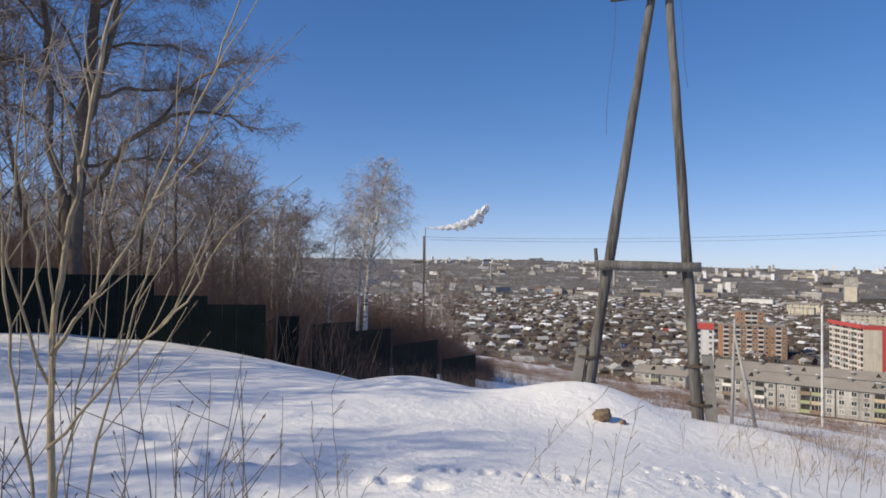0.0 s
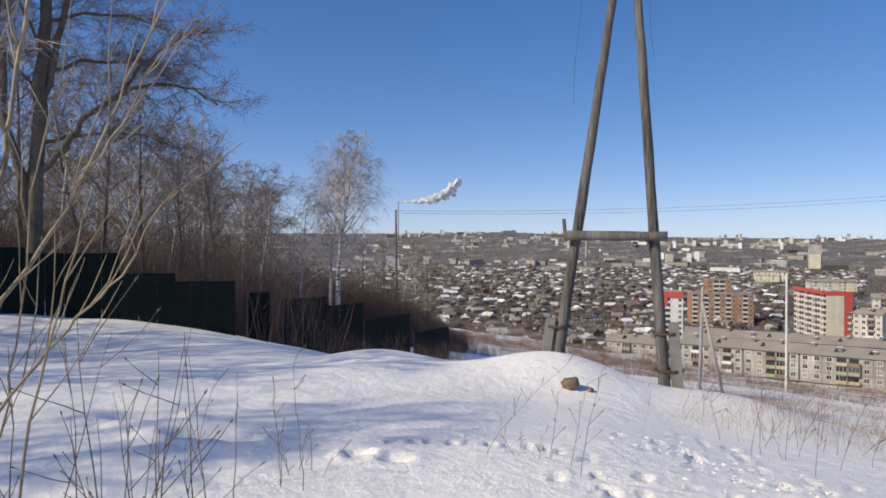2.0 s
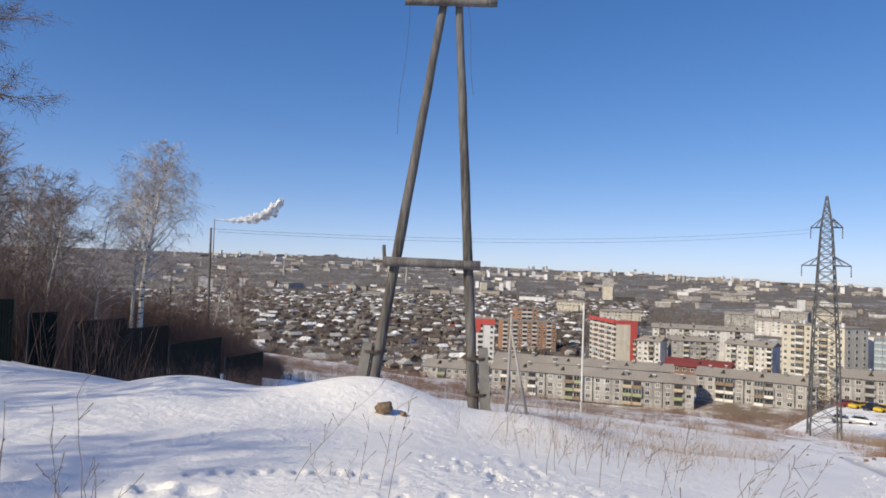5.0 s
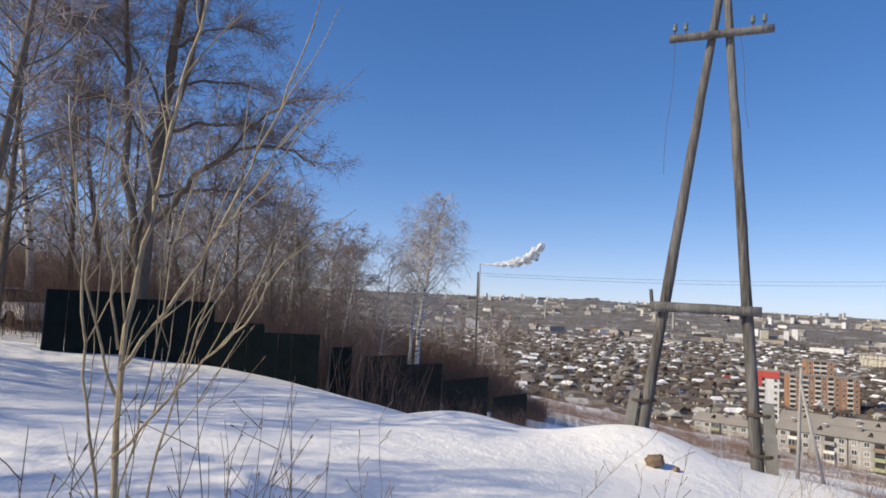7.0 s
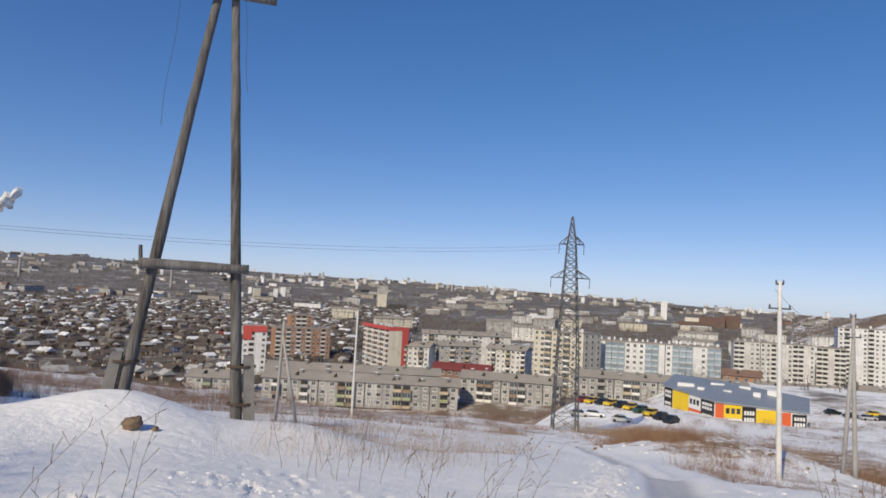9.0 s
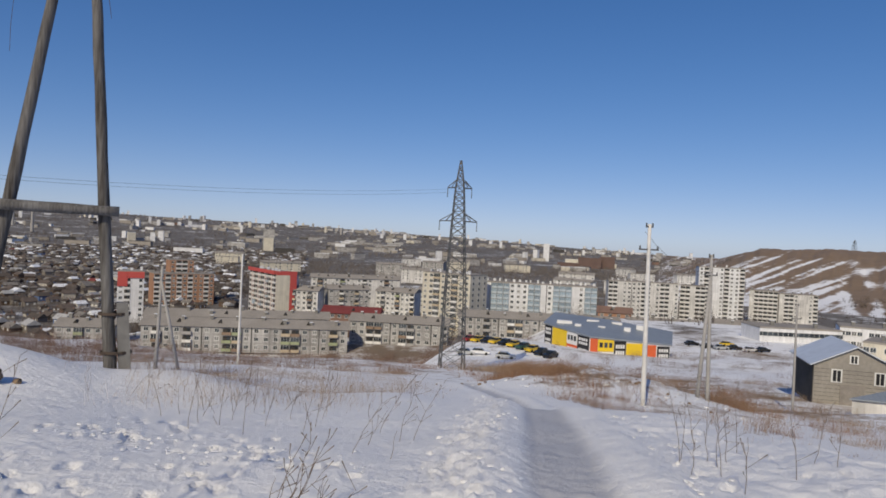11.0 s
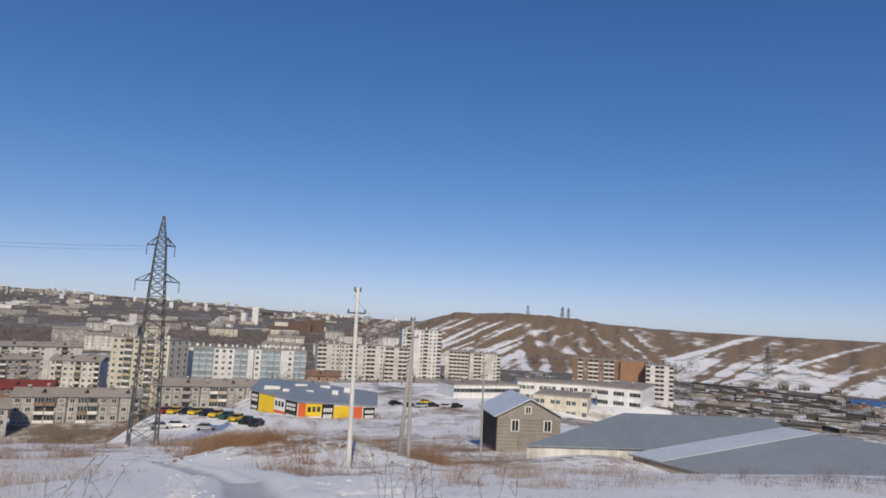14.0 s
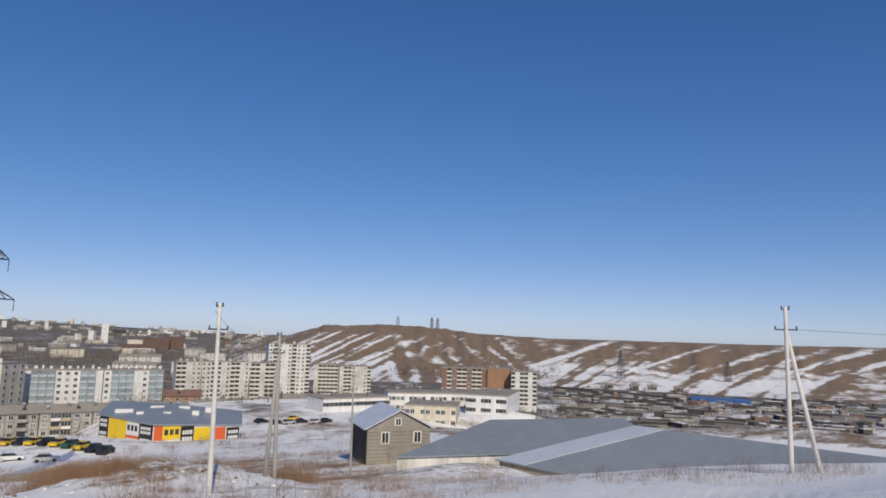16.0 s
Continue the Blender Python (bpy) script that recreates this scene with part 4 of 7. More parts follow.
def loggia_mesh(w):
    """A loggia laid on the wall face: a pale parapet under a dark sheet, painted as the opening's shade, with a glimpse
    of window.
    """
    s = Shape()
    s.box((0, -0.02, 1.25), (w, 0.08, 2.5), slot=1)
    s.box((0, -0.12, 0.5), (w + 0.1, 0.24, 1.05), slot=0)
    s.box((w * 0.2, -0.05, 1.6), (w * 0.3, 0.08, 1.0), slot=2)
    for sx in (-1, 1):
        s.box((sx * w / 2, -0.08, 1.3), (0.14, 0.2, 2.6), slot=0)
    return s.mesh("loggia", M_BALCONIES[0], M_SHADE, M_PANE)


WIN = window_mesh(1.5, 1.45)
WIN_WIDE = window_mesh(2.0, 1.5)
WIN_TALL = window_mesh(1.2, 1.7)
WIN_LIT = window_mesh(1.5, 1.45, 0.13, material("curtained_pane", (0.20, 0.20, 0.20), 0.15, vary=0.3, grain=0.5, coarse=0.3, bump=0.0, each=0.5))
BAY = {}


def bay(kind, w, front=0):
    key = (kind, round(w, 1), front)
    if key not in BAY:
        BAY[key] = loggia_mesh(round(w, 1)) if kind == "loggia" else balcony_mesh(round(w, 1), M_BALCONIES[front], kind)
    return BAY[key]


def gable(s, ln, dp, z, rise, over=0.5, slot=0):
    n = len(s.v)
    x0, x1, y0, y1 = -over, ln + over, -over, dp + over
    ym = dp / 2
    for x in (x0, x1):
        s.v += [(x, y0, z - 0.12), (x, y0, z), (x, ym, z + rise), (x, y1, z), (x, y1, z - 0.12)]
    s.f += [(n, n + 1, n + 2, n + 3, n + 4), (n + 9, n + 8, n + 7, n + 6, n + 5)]
    for i in range(5):
        j = (i + 1) % 5
        s.f.append((n + j, n + i, n + 5 + i, n + 5 + j))
    s.s += [slot] * 7
    return s


def block(name, label, a, b, depth, top, floors, cols, wall, roof="flat", roof_mat=None, base=None, storey=2.8, pattern=None, side_cols=0, sides="", belts=False, trims=None, vents=6, vent_mat=None, fronts=(0, 1, 2, 3, 4), group="blocks of flats", category="apartment block", skip_low=0):
    """A building whose front runs from a to b, seen from the camera's side; top is the height of its eaves.
    pattern, bay by bay: w window, W wide window, t tall window, B balcony, G glazed balcony, b blue-glazed balcony, d loggia, - bare wall; | a dark seam before the bay."""
    ln, turn = math.hypot(b[0] - a[0], b[1] - a[1]), math.atan2(b[1] - a[1], b[0] - a[0])
    ground = min(gz(*a), gz(*b)) - 0.5 if base is None else base
    t = thing(name, (a[0], a[1], ground), label, category, group, turn)
    h = top - ground
    s = Shape()
    s.box((ln / 2, depth / 2, h / 2), (ln, depth, h))
    w = part("wall", s.mesh("wall", wall), t)
    s = Shape()
    if roof == "gable":
        gable(s, ln, depth, h, depth * 0.19, 0.7)
    else:
        s.box((ln / 2, depth / 2, h + 0.2), (ln + 0.3, depth + 0.3, 0.4))
        s.box((ln / 2, depth / 2, h + 0.45), (ln - 0.6, depth - 0.6, 0.1))
    rf = part("roof", s.mesh("roof", roof_mat or M_ROOFGREY), t)
    rng = random.Random(len(label) + int(ln * 7))
    for i in range(vents):
        s = Shape()
        x = ln * (i + 0.5) / vents + rng.uniform(-0.8, 0.8)
        y = depth * rng.uniform(0.15, 0.5)
        zt = h + (depth * 0.38 * y / depth if roof == "gable" else 0.4)
        wd, hh = rng.uniform(0.6, 1.3), rng.uniform(1.0, 1.9)
        s.box((x, y, zt + hh / 2 - 0.15), (wd, 0.8, hh), slot=0)
        s.box((x, y, zt + hh - 0.1), (wd + 0.25, 1.05, 0.12), slot=1)
        part("vent", s.mesh("vent", vent_mat or M_STUB, M_SNOWROOF), rf)
    if roof == "gable":
        for i in range(max(1, vents // 2)):
            s = Shape()
            x, y = ln * (i + rng.uniform(0.2, 0.8)) / max(1, vents // 2), depth * 0.2
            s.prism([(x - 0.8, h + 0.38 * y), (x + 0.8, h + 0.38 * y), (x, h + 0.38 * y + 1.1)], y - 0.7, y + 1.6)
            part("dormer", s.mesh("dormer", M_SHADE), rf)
    fl = h / floors if storey is None else storey
    bays, seams = [], []
    for ch in (pattern or "w") * cols:
        if ch == "|":
            seams.append(len(bays))
        elif len(bays) < cols:
            bays.append(ch)
    step = ln / cols
    for c in seams:
        if 0 <= c < cols:
            s = Shape()
            s.box((c * step, -0.02, h / 2), (0.34, 0.08, h - 0.1))
            part("seam", s.mesh("seam", M_SHADE), w, label="dark vertical joint between house sections")
    for f in range(skip_low, floors):
        z = h - (floors - f) * fl + 0.75
        if z < 0:
            continue
        for c, k in enumerate(bays):
            if k == "-":
                continue
            x = (c + 0.5) * step
            if k in "BGbd":
                kind = {"B": "open", "G": "glazed", "b": "glazed", "d": "loggia"}[k]
                if k == "B" and rng.random() < 0.35:
                    kind = "glazed"
                front = 5 if k == "b" else rng.choice(fronts)
                part("balcony", bay(kind, min(step * 0.94, 3.4), 0 if k == "d" else front), w, (x, 0.0, z - 0.75))
                continue
            me = {"w": WIN if rng.random() < 0.7 else WIN_LIT, "W": WIN_WIDE, "t": WIN_TALL}[k]
            part("window", me, w, (x, -0.03, z))
        for sd in sides:
            for c in range(side_cols):
                y = depth * (c + 0.5) / side_cols
                if sd == "L":
                    part("window", WIN, w, (-0.03, y, z), turn=-math.pi / 2)
                else:
                    part("window", WIN, w, (ln + 0.03, y, z), turn=math.pi / 2)
        if belts and z > 1.5:
            s = Shape()
            s.box((ln / 2, -0.015, z - 0.72), (ln - 0.1, 0.04, 0.06))
            part("joint", s.mesh("joint", M_STUB), w)
    for nm, mat, c, sz in trims or ():
        s = Shape()
        s.box(c, sz)
        part(nm, s.mesh(nm, mat), w)
    return t


def at_sight(heading, r, el):
    x, y = polar(heading, r)
    return (x, y), 1.6 + r * math.tan(radians(el))


def flats(name, label, h0, r0, h1, r1, el, depth, floors, cols, wall, **kw):
    (a, z0), (b, z1) = at_sight(h0, r0, el), at_sight(h1, r1, el)
    return block(name, label, a, b, depth, (z0 + z1) / 2, floors, cols, wall, **kw)


K5 = "long five-storey stained concrete-panel block with a slate roof"
flats("apartment_block", K5, -25.6, 246, -9.25, 238, -7.98, 12, 5, 21, M_PANEL, roof="gable", belts=True, pattern="wBwwBw|wwBGw|wwwBBww|", vents=8)
flats("apartment_block", K5, -25.4, 274, -10.9, 268, -7.2, 12, 5, 20, M_PANEL, roof="gable", belts=True, pattern="wwBwBww|", vents=7)
flats("apartment_block", K5, -31.5, 262, -27.6, 256, -7.95, 12, 5, 6, M_PANEL, roof="gable", belts=True, pattern="wwBwww", vents=3)
flats("apartment_block", K5, -9.1, 254, -0.7, 250, -7.35, 12, 5, 12, M_PANEL, roof="gable", belts=True, pattern="wwBBw|wGBww|wB", vents=6, fronts=(0, 0, 1, 3))
flats("apartment_block", K5, 0.2, 268, 13.8, 275, -6.45, 12, 5, 20, M_PANEL, roof="gable", belts=True, pattern="wwwBw|wBGww|", vents=9, fronts=(0, 0, 1, 4))
flats("apartment_block", K5, 14.6, 290, 20.0, 298, -6.15, 12, 5, 9, M_PANEL, roof="gable", pattern="ww-W", vents=4)
flats("apartment_block", K5, 20.6, 300, 24.2, 304, -5.75, 12, 5, 6, M_PANEL, roof="gable", pattern="wBw", vents=3)
flats("apartment_block", "tall white panel block with blue glazed balconies", 1.25, 345, 11.75, 347, -3.5, 14, 10, 20, M_PANEL_WHITE, pattern="ww-b|bbwwwbb-|wbb|b-wbb", storey=2.75, vents=20, vent_mat=M_WHITECLAD, fronts=(0,))
flats("apartment_block", "tall cream block with pale balconies", -3.05, 338, 1.05, 322, -3.0, 16, 10, 8, M_CREAM, pattern="wWGw|wGww", storey=2.75, vents=9, vent_mat=M_WHITECLAD, side_cols=3, sides="R", fronts=(0, 0, 4))
flats("apartment_block", "white nine-storey panel block of flats", 12.65, 450, 18.2, 458, -2.8, 13, 9, 15, M_PALE, pattern="dd-ww|wwdd-wdd-w", vents=10, vent_mat=M_PALE)
flats("apartment_block", "white nine-storey panel block of flats", 18.3, 465, 20.2, 465, -2.85, 13, 9, 5, M_PALE, pattern="dd-dd", vents=3)
flats("apartment_block", "white high-rise block of flats", 19.65, 492, 23.02, 497, -1.25, 16, 14, 9, M_PANEL_WHITE, pattern="wdw-w|dwwd", vents=4, storey=2.75, vent_mat=M_WHITECLAD)
flats("apartment_block", "pale nine-storey panel block of flats", 23.4, 520, 25.4, 520, -2.85, 13, 9, 6, M_PALE, pattern="-ddddd", vents=4)
flats("apartment_block", "pale nine-storey panel block of flats", 25.5, 524, 28.1, 532, -2.95, 13, 9, 8, M_PALE, pattern="-ddw--wd", vents=4)
flats("apartment_block", "pale five-storey block of flats with a slate roof", -14.6, 378, -11.9, 372, -4.9, 12, 5, 6, M_PALE, roof="gable", pattern="wBw", vents=4)
flats("apartment_block", "pale five-storey block of flats with a slate roof", -11.0, 380, -7.6, 385, -4.7, 12, 5, 8, M_PANEL, roof="gable", pattern="wwB", vents=4)
flats("apartment_block", "pale five-storey block of flats with a slate roof", -7.0, 390, -3.7, 382, -4.75, 12, 5, 8, M_PALE, roof="gable", pattern="wBw", vents=4)
flats("apartment_block", "pale five-storey block of flats with a slate roof", -12.5, 432, -5.0, 438, -3.75, 12, 5, 16, M_PALE, roof="gable", pattern="wBw-", vents=6)
# red and pink block seen on its corner
(a, zr), (b, _) = at_sight(-17.5, 408, -3.3), at_sight(-15.4, 372, -3.6)
block("apartment_block", "pink nine-storey block with red roofline band", a, b, 12, -21.5, 9, 12, M_PINK, vents=12, vent_mat=M_WHITECLAD, pattern="dwB", fronts=(0, 0, 5), side_cols=0,
      trims=[("band", M_REDPAINT, (19.3, -0.6, 26.3), (38.8, 1.3, 1.9)), ("red_strip", M_REDPAINT, (38.9, 10.0, 13.5), (0.2, 4.0, 27)), ("plain_end", M_CREAM, (38.88, 4.0, 12.4), (0.16, 8.0, 25)), ("band", M_REDPAINT, (38.9, 4.0, 26.0), (0.2, 8.0, 2.2))])
flats("apartment_block", "orange brick block of flats with stepped roof", -24.8, 440, -20.3, 448, -3.85, 16, 7, 11, M_ORANGE, pattern="dwd|wdwdwwdw", vents=5)
flats("apartment_block", "orange brick tower block with dark loggias", -23.7, 452, -21.9, 455, -2.75, 12, 9, 4, M_ORANGE, pattern="wddw", vents=3)
flats("apartment_block", "white block with a bright red upper band", -27.4, 352, -25.5, 352, -3.75, 14, 8, 4, M_PANEL_WHITE, vents=3, vent_mat=M_WHITECLAD, skip_low=0, pattern="wd-w",
      trims=[("band", M_REDPAINT, (2.2, -0.2, 21.6), (4.4, 0.5, 7.0)), ("band", M_REDPAINT, (7.9, -0.2, 23.6), (7.6, 0.5, 3.0))])
flats("apartment_block", "red-brown brick tower block below the hill", 34.1, 470, 37.9, 470, -2.85, 14, 8, 9, M_BRICK, pattern="-dwdd|wdd-", vents=5)
flats("apartment_block", "orange-brown brick tower block below the hill", 38.0, 466, 39.85, 463, -2.8, 14, 8, 4, M_ORANGE, pattern="----", vents=2)
flats("apartment_block", "white block with dark balcony columns", 39.95, 452, 42.1, 452, -3.0, 14, 8, 6, M_PANEL_WHITE, pattern="d-dd-d", vents=3)
S3 = "low white school building with rows of windows"
flats("school", S3, 24.3, 245, 29.8, 258, -5.55, 14, 2, 16, M_PANEL_WHITE, pattern="W", vents=2, group="", category="school", storey=3.3)
flats("school", S3, 29.6, 262, 37.4, 268, -5.02, 14, 3, 22, M_PANEL_WHITE, pattern="wwww-", vents=4, group="", category="school", storey=3.3)
flats("school", S3, 36.2, 248, 39.6, 245, -5.05, 30, 3, 8, M_PANEL_WHITE, pattern="WW-", vents=2, group="", category="school", storey=3.3)
flats("school", "low cream school wing with rows of windows", 31.1, 224, 35.4, 222, -6.05, 16, 2, 10, M_CREAM, pattern="ww-", vents=2, group="", category="school", storey=3.3)
flats("house", "low building with a dark red roof", -11.5, 300, -6.7, 296, -6.75, 14, 2, 8, M_BRICK, roof="gable", roof_mat=M_ROOFRED, vents=0, group="", category="building")
flats("house", "brick house with a dark hipped roof", 11.9, 312, 14.6, 312, -5.45, 12, 2, 4, M_ORANGE, roof="gable", roof_mat=M_BRICK, vents=1, group="", category="building")

# brightly clad shop


def shop():
    """A shop with a bent front: two faces that meet at the corner nearest the slope, clad in bands of colour."""
    A, M, B = (Vector((*polar(h, r), 0)) for h, r in ((7.62, 180.5), (11.4, 164.0), (17.8, 171.5)))
    g = -25.6
    tops = (-19.75, -20.35, -21.75)
    t = thing("shop", (A.x, A.y, g), "low shop clad in yellow, orange, white and black panels", "shop")
    o = Vector((A.x, A.y, g))
    back = Vector((0.30, 0.954, 0)) * 17
    ring = [A, M, B, B + back * 0.8, A + back]
    zs = [z - g for z in (tops[0], tops[1], tops[2], tops[2] + 1.6, tops[0] + 1.2)]
    s = Shape()
    n = len(ring)
    s.v = [tuple(p - o + Vector((0, 0, g))) for p in ring] + [tuple(p - o + Vector((0, 0, g + z))) for p, z in zip(ring, zs)]
    s.f = [(i, (i + 1) % n, n + (i + 1) % n, n + i) for i in range(n)] + [tuple(range(n, 2 * n))]
    s.s = [0] * len(s.f)
    w = part("wall", s.mesh("wall", M_WHITECLAD), t)
    s = Shape()
    mid = sum(ring, Vector()) / n
    rim = [p + (p - mid).normalized() * 0.5 for p in ring]
    peak = (A + B) / 2 + back * 0.6
    pk = tops[0] + 1.7 - g
    low = [tuple(p - o + Vector((0, 0, g + z))) for p, z in zip(rim, zs)]
    s.v = low + [(x, y, z + 0.3) for x, y, z in low] + [tuple(peak - o + Vector((0, 0, g + pk)))]
    s.f = [(i, (i + 1) % n, n + (i + 1) % n, n + i) for i in range(n)] + [(n + i, n + (i + 1) % n, 2 * n) for i in range(n)] + [tuple(reversed(range(n)))]
    s.s = [0] * len(s.f)
    rf = part("roof", s.mesh("roof", M_ROOFMETAL), t, label="blue-grey sheet roof")
    # bands between two headings, from the bottom to the top share of the wall
    BANDS = [(7.66, 8.24, 0, 1, M_BLACK, 2), (8.3, 9.5, 0, 1, M_YELLOW, 0), (9.52, 10.38, .45, 1, M_WHITECLAD, 1), (9.52, 10.38, 0, .43, M_REDCLAD, 1), (10.42, 11.36, 0, 1, M_BLACK, 2),
             (11.44, 12.03, 0, 1, M_REDCLAD, 0), (12.06, 13.34, .4, 1, M_YELLOW, 1), (12.06, 13.34, 0, .38, M_WHITECLAD, 1), (13.38, 14.32, 0, 1, M_BLACK, 1),
             (14.36, 15.7, 0, .95, M_YELLOW, 0), (15.72, 16.7, 0, .95, M_REDCLAD, 0), (16.8, 17.74, 0, .95, M_BLACK, 1)]
    for h0, h1, f0, f1, m, bars in BANDS:
        P, Q, z0, z1 = (A, M, tops[0], tops[1]) if h1 < 11.4 else (M, B, tops[1], tops[2])
        d = Q - P
        us = []
        for h in (h0, h1):
            e = Vector((math.sin(radians(h)), math.cos(radians(h)), 0))
            us.append((e.x * P.y - e.y * P.x) / (d.x * e.y - d.y * e.x))
        turn = math.atan2(d.y, d.x)
        u = sum(us) / 2
        c = P + d * u
        hh = z0 + (z1 - z0) * u - g - 0.2
        wide = (us[1] - us[0]) * d.length
        nrm = Vector((d.y, -d.x, 0)).normalized()
        c = c - o + nrm * 0.08 + Vector((0, 0, g))
        s = Shape()
        s.box((c.x, c.y, hh * (f0 + f1) / 2), (wide, 0.16, hh * (f1 - f0)), turn)
        p = part("cladding_panel", s.mesh("cladding_panel", m), w)
        for k in range(bars):
            zc = hh * (f0 + (f1 - f0) * ((k + 0.5) / bars if bars > 1 else 0.55))
            e = c + nrm * 0.1
            if m is M_BLACK:
                for row in (-1, 1):
                    for i in range(4):
                        s = Shape()
                        q = e + d.normalized() * wide * (i - 1.5) * 0.2
                        s.box((q.x, q.y, zc + row * hh * (0.16 if bars == 1 else 0.09)), (wide * 0.15, 0.05, hh * (0.2 if bars == 1 else 0.12)), turn)
                        part("sign_bar", s.mesh("sign_bar", M_WHITECLAD), p)
            else:
                for i in range(3):
                    s = Shape()
                    q = e + d.normalized() * wide * (i - 1) * 0.3
                    s.box((q.x, q.y, zc), (wide * 0.2, 0.06, hh * (f1 - f0) * 0.42), turn)
                    part("window", s.mesh("window", M_PANE if m is not M_REDCLAD else M_WHITECLAD), p)
    for h, k, wd in ((8.9, 0.55, 4.0), (10.2, 0.35, 1.6), (11.2, 0.75, 3.2), (12.2, 0.3, 1.8), (13.3, 0.7, 2.6), (14.3, 0.35, 1.6), (15.4, 0.6, 2.6)):
        q = Vector((*polar(h, 172), 0))
        q = q + back * (k - 0.1) - o
        s = Shape()
        s.box((q.x, q.y, -20.1 - g + 0.2 + 1.4 * k), (wd, 1.5, 1.3), -0.3)
        part("roof_unit", s.mesh("roof_unit", M_WHITECLAD), rf, label="white rooftop unit")


shop()


def car(at, turn, paint, label):
    t = thing("car", at, label, "car", "cars parked in the yard", turn=turn)
    s = Shape()
    s.prism([(-2.1, 0.32), (2.1, 0.32), (2.15, 0.62), (2.05, 0.85), (0.95, 0.95), (-1.75, 0.98), (-2.12, 0.9), (-2.15, 0.5)], -0.85, 0.85)
    part("body", s.mesh("body", paint), t)
    s = Shape()
    s.prism([(-1.7, 0.97), (1.0, 0.95), (0.3, 1.42), (-1.1, 1.46)], -0.72, 0.72)
    cab = part("cabin", s.mesh("cabin", M_CARGLASS), t)
    s = Shape()
    s.box((-0.4, 0, 1.46), (1.35, 1.38, 0.06))
    part("roof", s.mesh("car_roof", paint), t)
    for x in (-1.35, 1.35):
        for y in (-0.78, 0.78):
            s = Shape()
            s.tube([(x, y - 0.1, 0.32), (x, y + 0.1, 0.32)], [0.32, 0.32], 12)
            part("wheel", s.mesh("wheel", M_TYRE), t)
    return t


PAINTS = [material("paint_" + n, c, 0.3, 0.1, vary=0.04, bump=0.0) for n, c in (("black", (0.02, 0.02, 0.022)), ("yellow", (0.72, 0.48, 0.03)), ("red", (0.4, 0.04, 0.03)), ("silver", (0.42, 0.43, 0.44)), ("white", (0.72, 0.72, 0.72)), ("green", (0.04, 0.09, 0.06)))]
NAMES = ["black", "yellow", "dull red", "silver", "white", "dark green"]
first = {}


def park(x, y, turn, k):
    m = Matrix.Translation((x, y, gz(x, y) + 0.02)) @ Matrix.Rotation(turn, 4, "Z")
    if k in first:
        return copy_thing(first[k], m)
    first[k] = car((x, y, gz(x, y) + 0.02), turn, PAINTS[k], NAMES[k] + " car parked in the snowy yard")
    return first[k]


rng = random.Random(11)
for i in range(10):
    f = i / 9
    hd, r = 1.2 + 7.0 * f, 171 - 26 * f
    x, y = polar(hd, r)
    park(x, y, rng.uniform(3.9, 4.15), [2, 1, 0, 1, 0, 1, 5, 1, 0, 0][i])
for hd, r, k in ((1.0, 146, 3), (2.2, 146, 4), (4.4, 141, 3), (20.6, 215, 0), (21.6, 214, 3), (22.6, 216, 0), (23.7, 214, 4), (24.6, 216, 0), (22.0, 224, 1), (19.4, 219, 0)):
    x, y = polar(hd, r)
    park(x, y, rng.uniform(-0.2, 0.4), k)

# unfinished block house and the sheds


def block_house():
    a = polar(28.15, 79)
    turn = radians(-14)
    g = gz(*a) - 0.4
    ln, dp = 7.6, 8.5
    e = 1.6 - 79 * math.tan(radians(7.9)) - g
    t = thing("house", (*a, g), "unfinished two-storey house of grey blocks with a pale metal roof", "house", turn=turn)
    s = Shape()
    pk = 1.6 - 82 * math.tan(radians(6.3)) - g
    s.prism([(0, 0), (ln, 0), (ln, e), (ln / 2, pk), (0, e)], 0, dp)
    w = part("wall", s.mesh("wall", M_BLOCKWALL), t)
    # dark sheet over the left wall: the shade on that side, put into colour
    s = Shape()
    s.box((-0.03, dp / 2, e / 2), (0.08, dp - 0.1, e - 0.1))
    part("side_cladding", s.mesh("side_cladding", M_DARKWALL), w, label="bare side wall darkened as shade")
    for x0, x1 in ((-0.45, ln / 2), (ln + 0.45, ln / 2)):
        s = Shape()
        k = (pk - e) / (ln / 2)
        z0 = e - 0.45 * k
        pts = [(x0, z0 + 0.02), (x1, pk + 0.02), (x1, pk + 0.14), (x0, z0 + 0.14)]
        s.prism(pts if x0 < x1 else pts[::-1], -0.4, dp + 0.4)
        part("roof_slope", s.mesh("roof_slope", M_ROOFPALE), t)
    for x, z, wd, hh in ((2.1, e - 1.7, 0.8, 1.15), (ln - 1.6, e - 1.7, 0.8, 1.15), (ln / 2 - 0.2, e + 0.3, 0.62, 0.7)):
        s = Shape()
        s.box((x, -0.03, z + hh / 2), (wd + 0.2, 0.1, hh + 0.2), slot=0)
        for sx in (-1, 1):
            s.box((x + sx * wd / 4, -0.05, z + hh / 2), (wd / 2 - 0.08, 0.1, hh), slot=1)
        part("window", s.mesh("window", M_FRAME, M_BLACK), w)
    s = Shape()
    s.box((ln * 0.47, -0.03, 1.3), (2.2, 0.1, 2.4))
    part("boarded_door", s.mesh("boarded_door", M_GREY_WOOD), w)
    # block courses
    for i in range(1, int(e / 0.4)):
        s = Shape()
        s.box((ln / 2, -0.003, i * 0.4), (ln - 0.02, 0.02, 0.03))
        part("course", s.mesh("course", M_DARKWALL), w)


block_house()


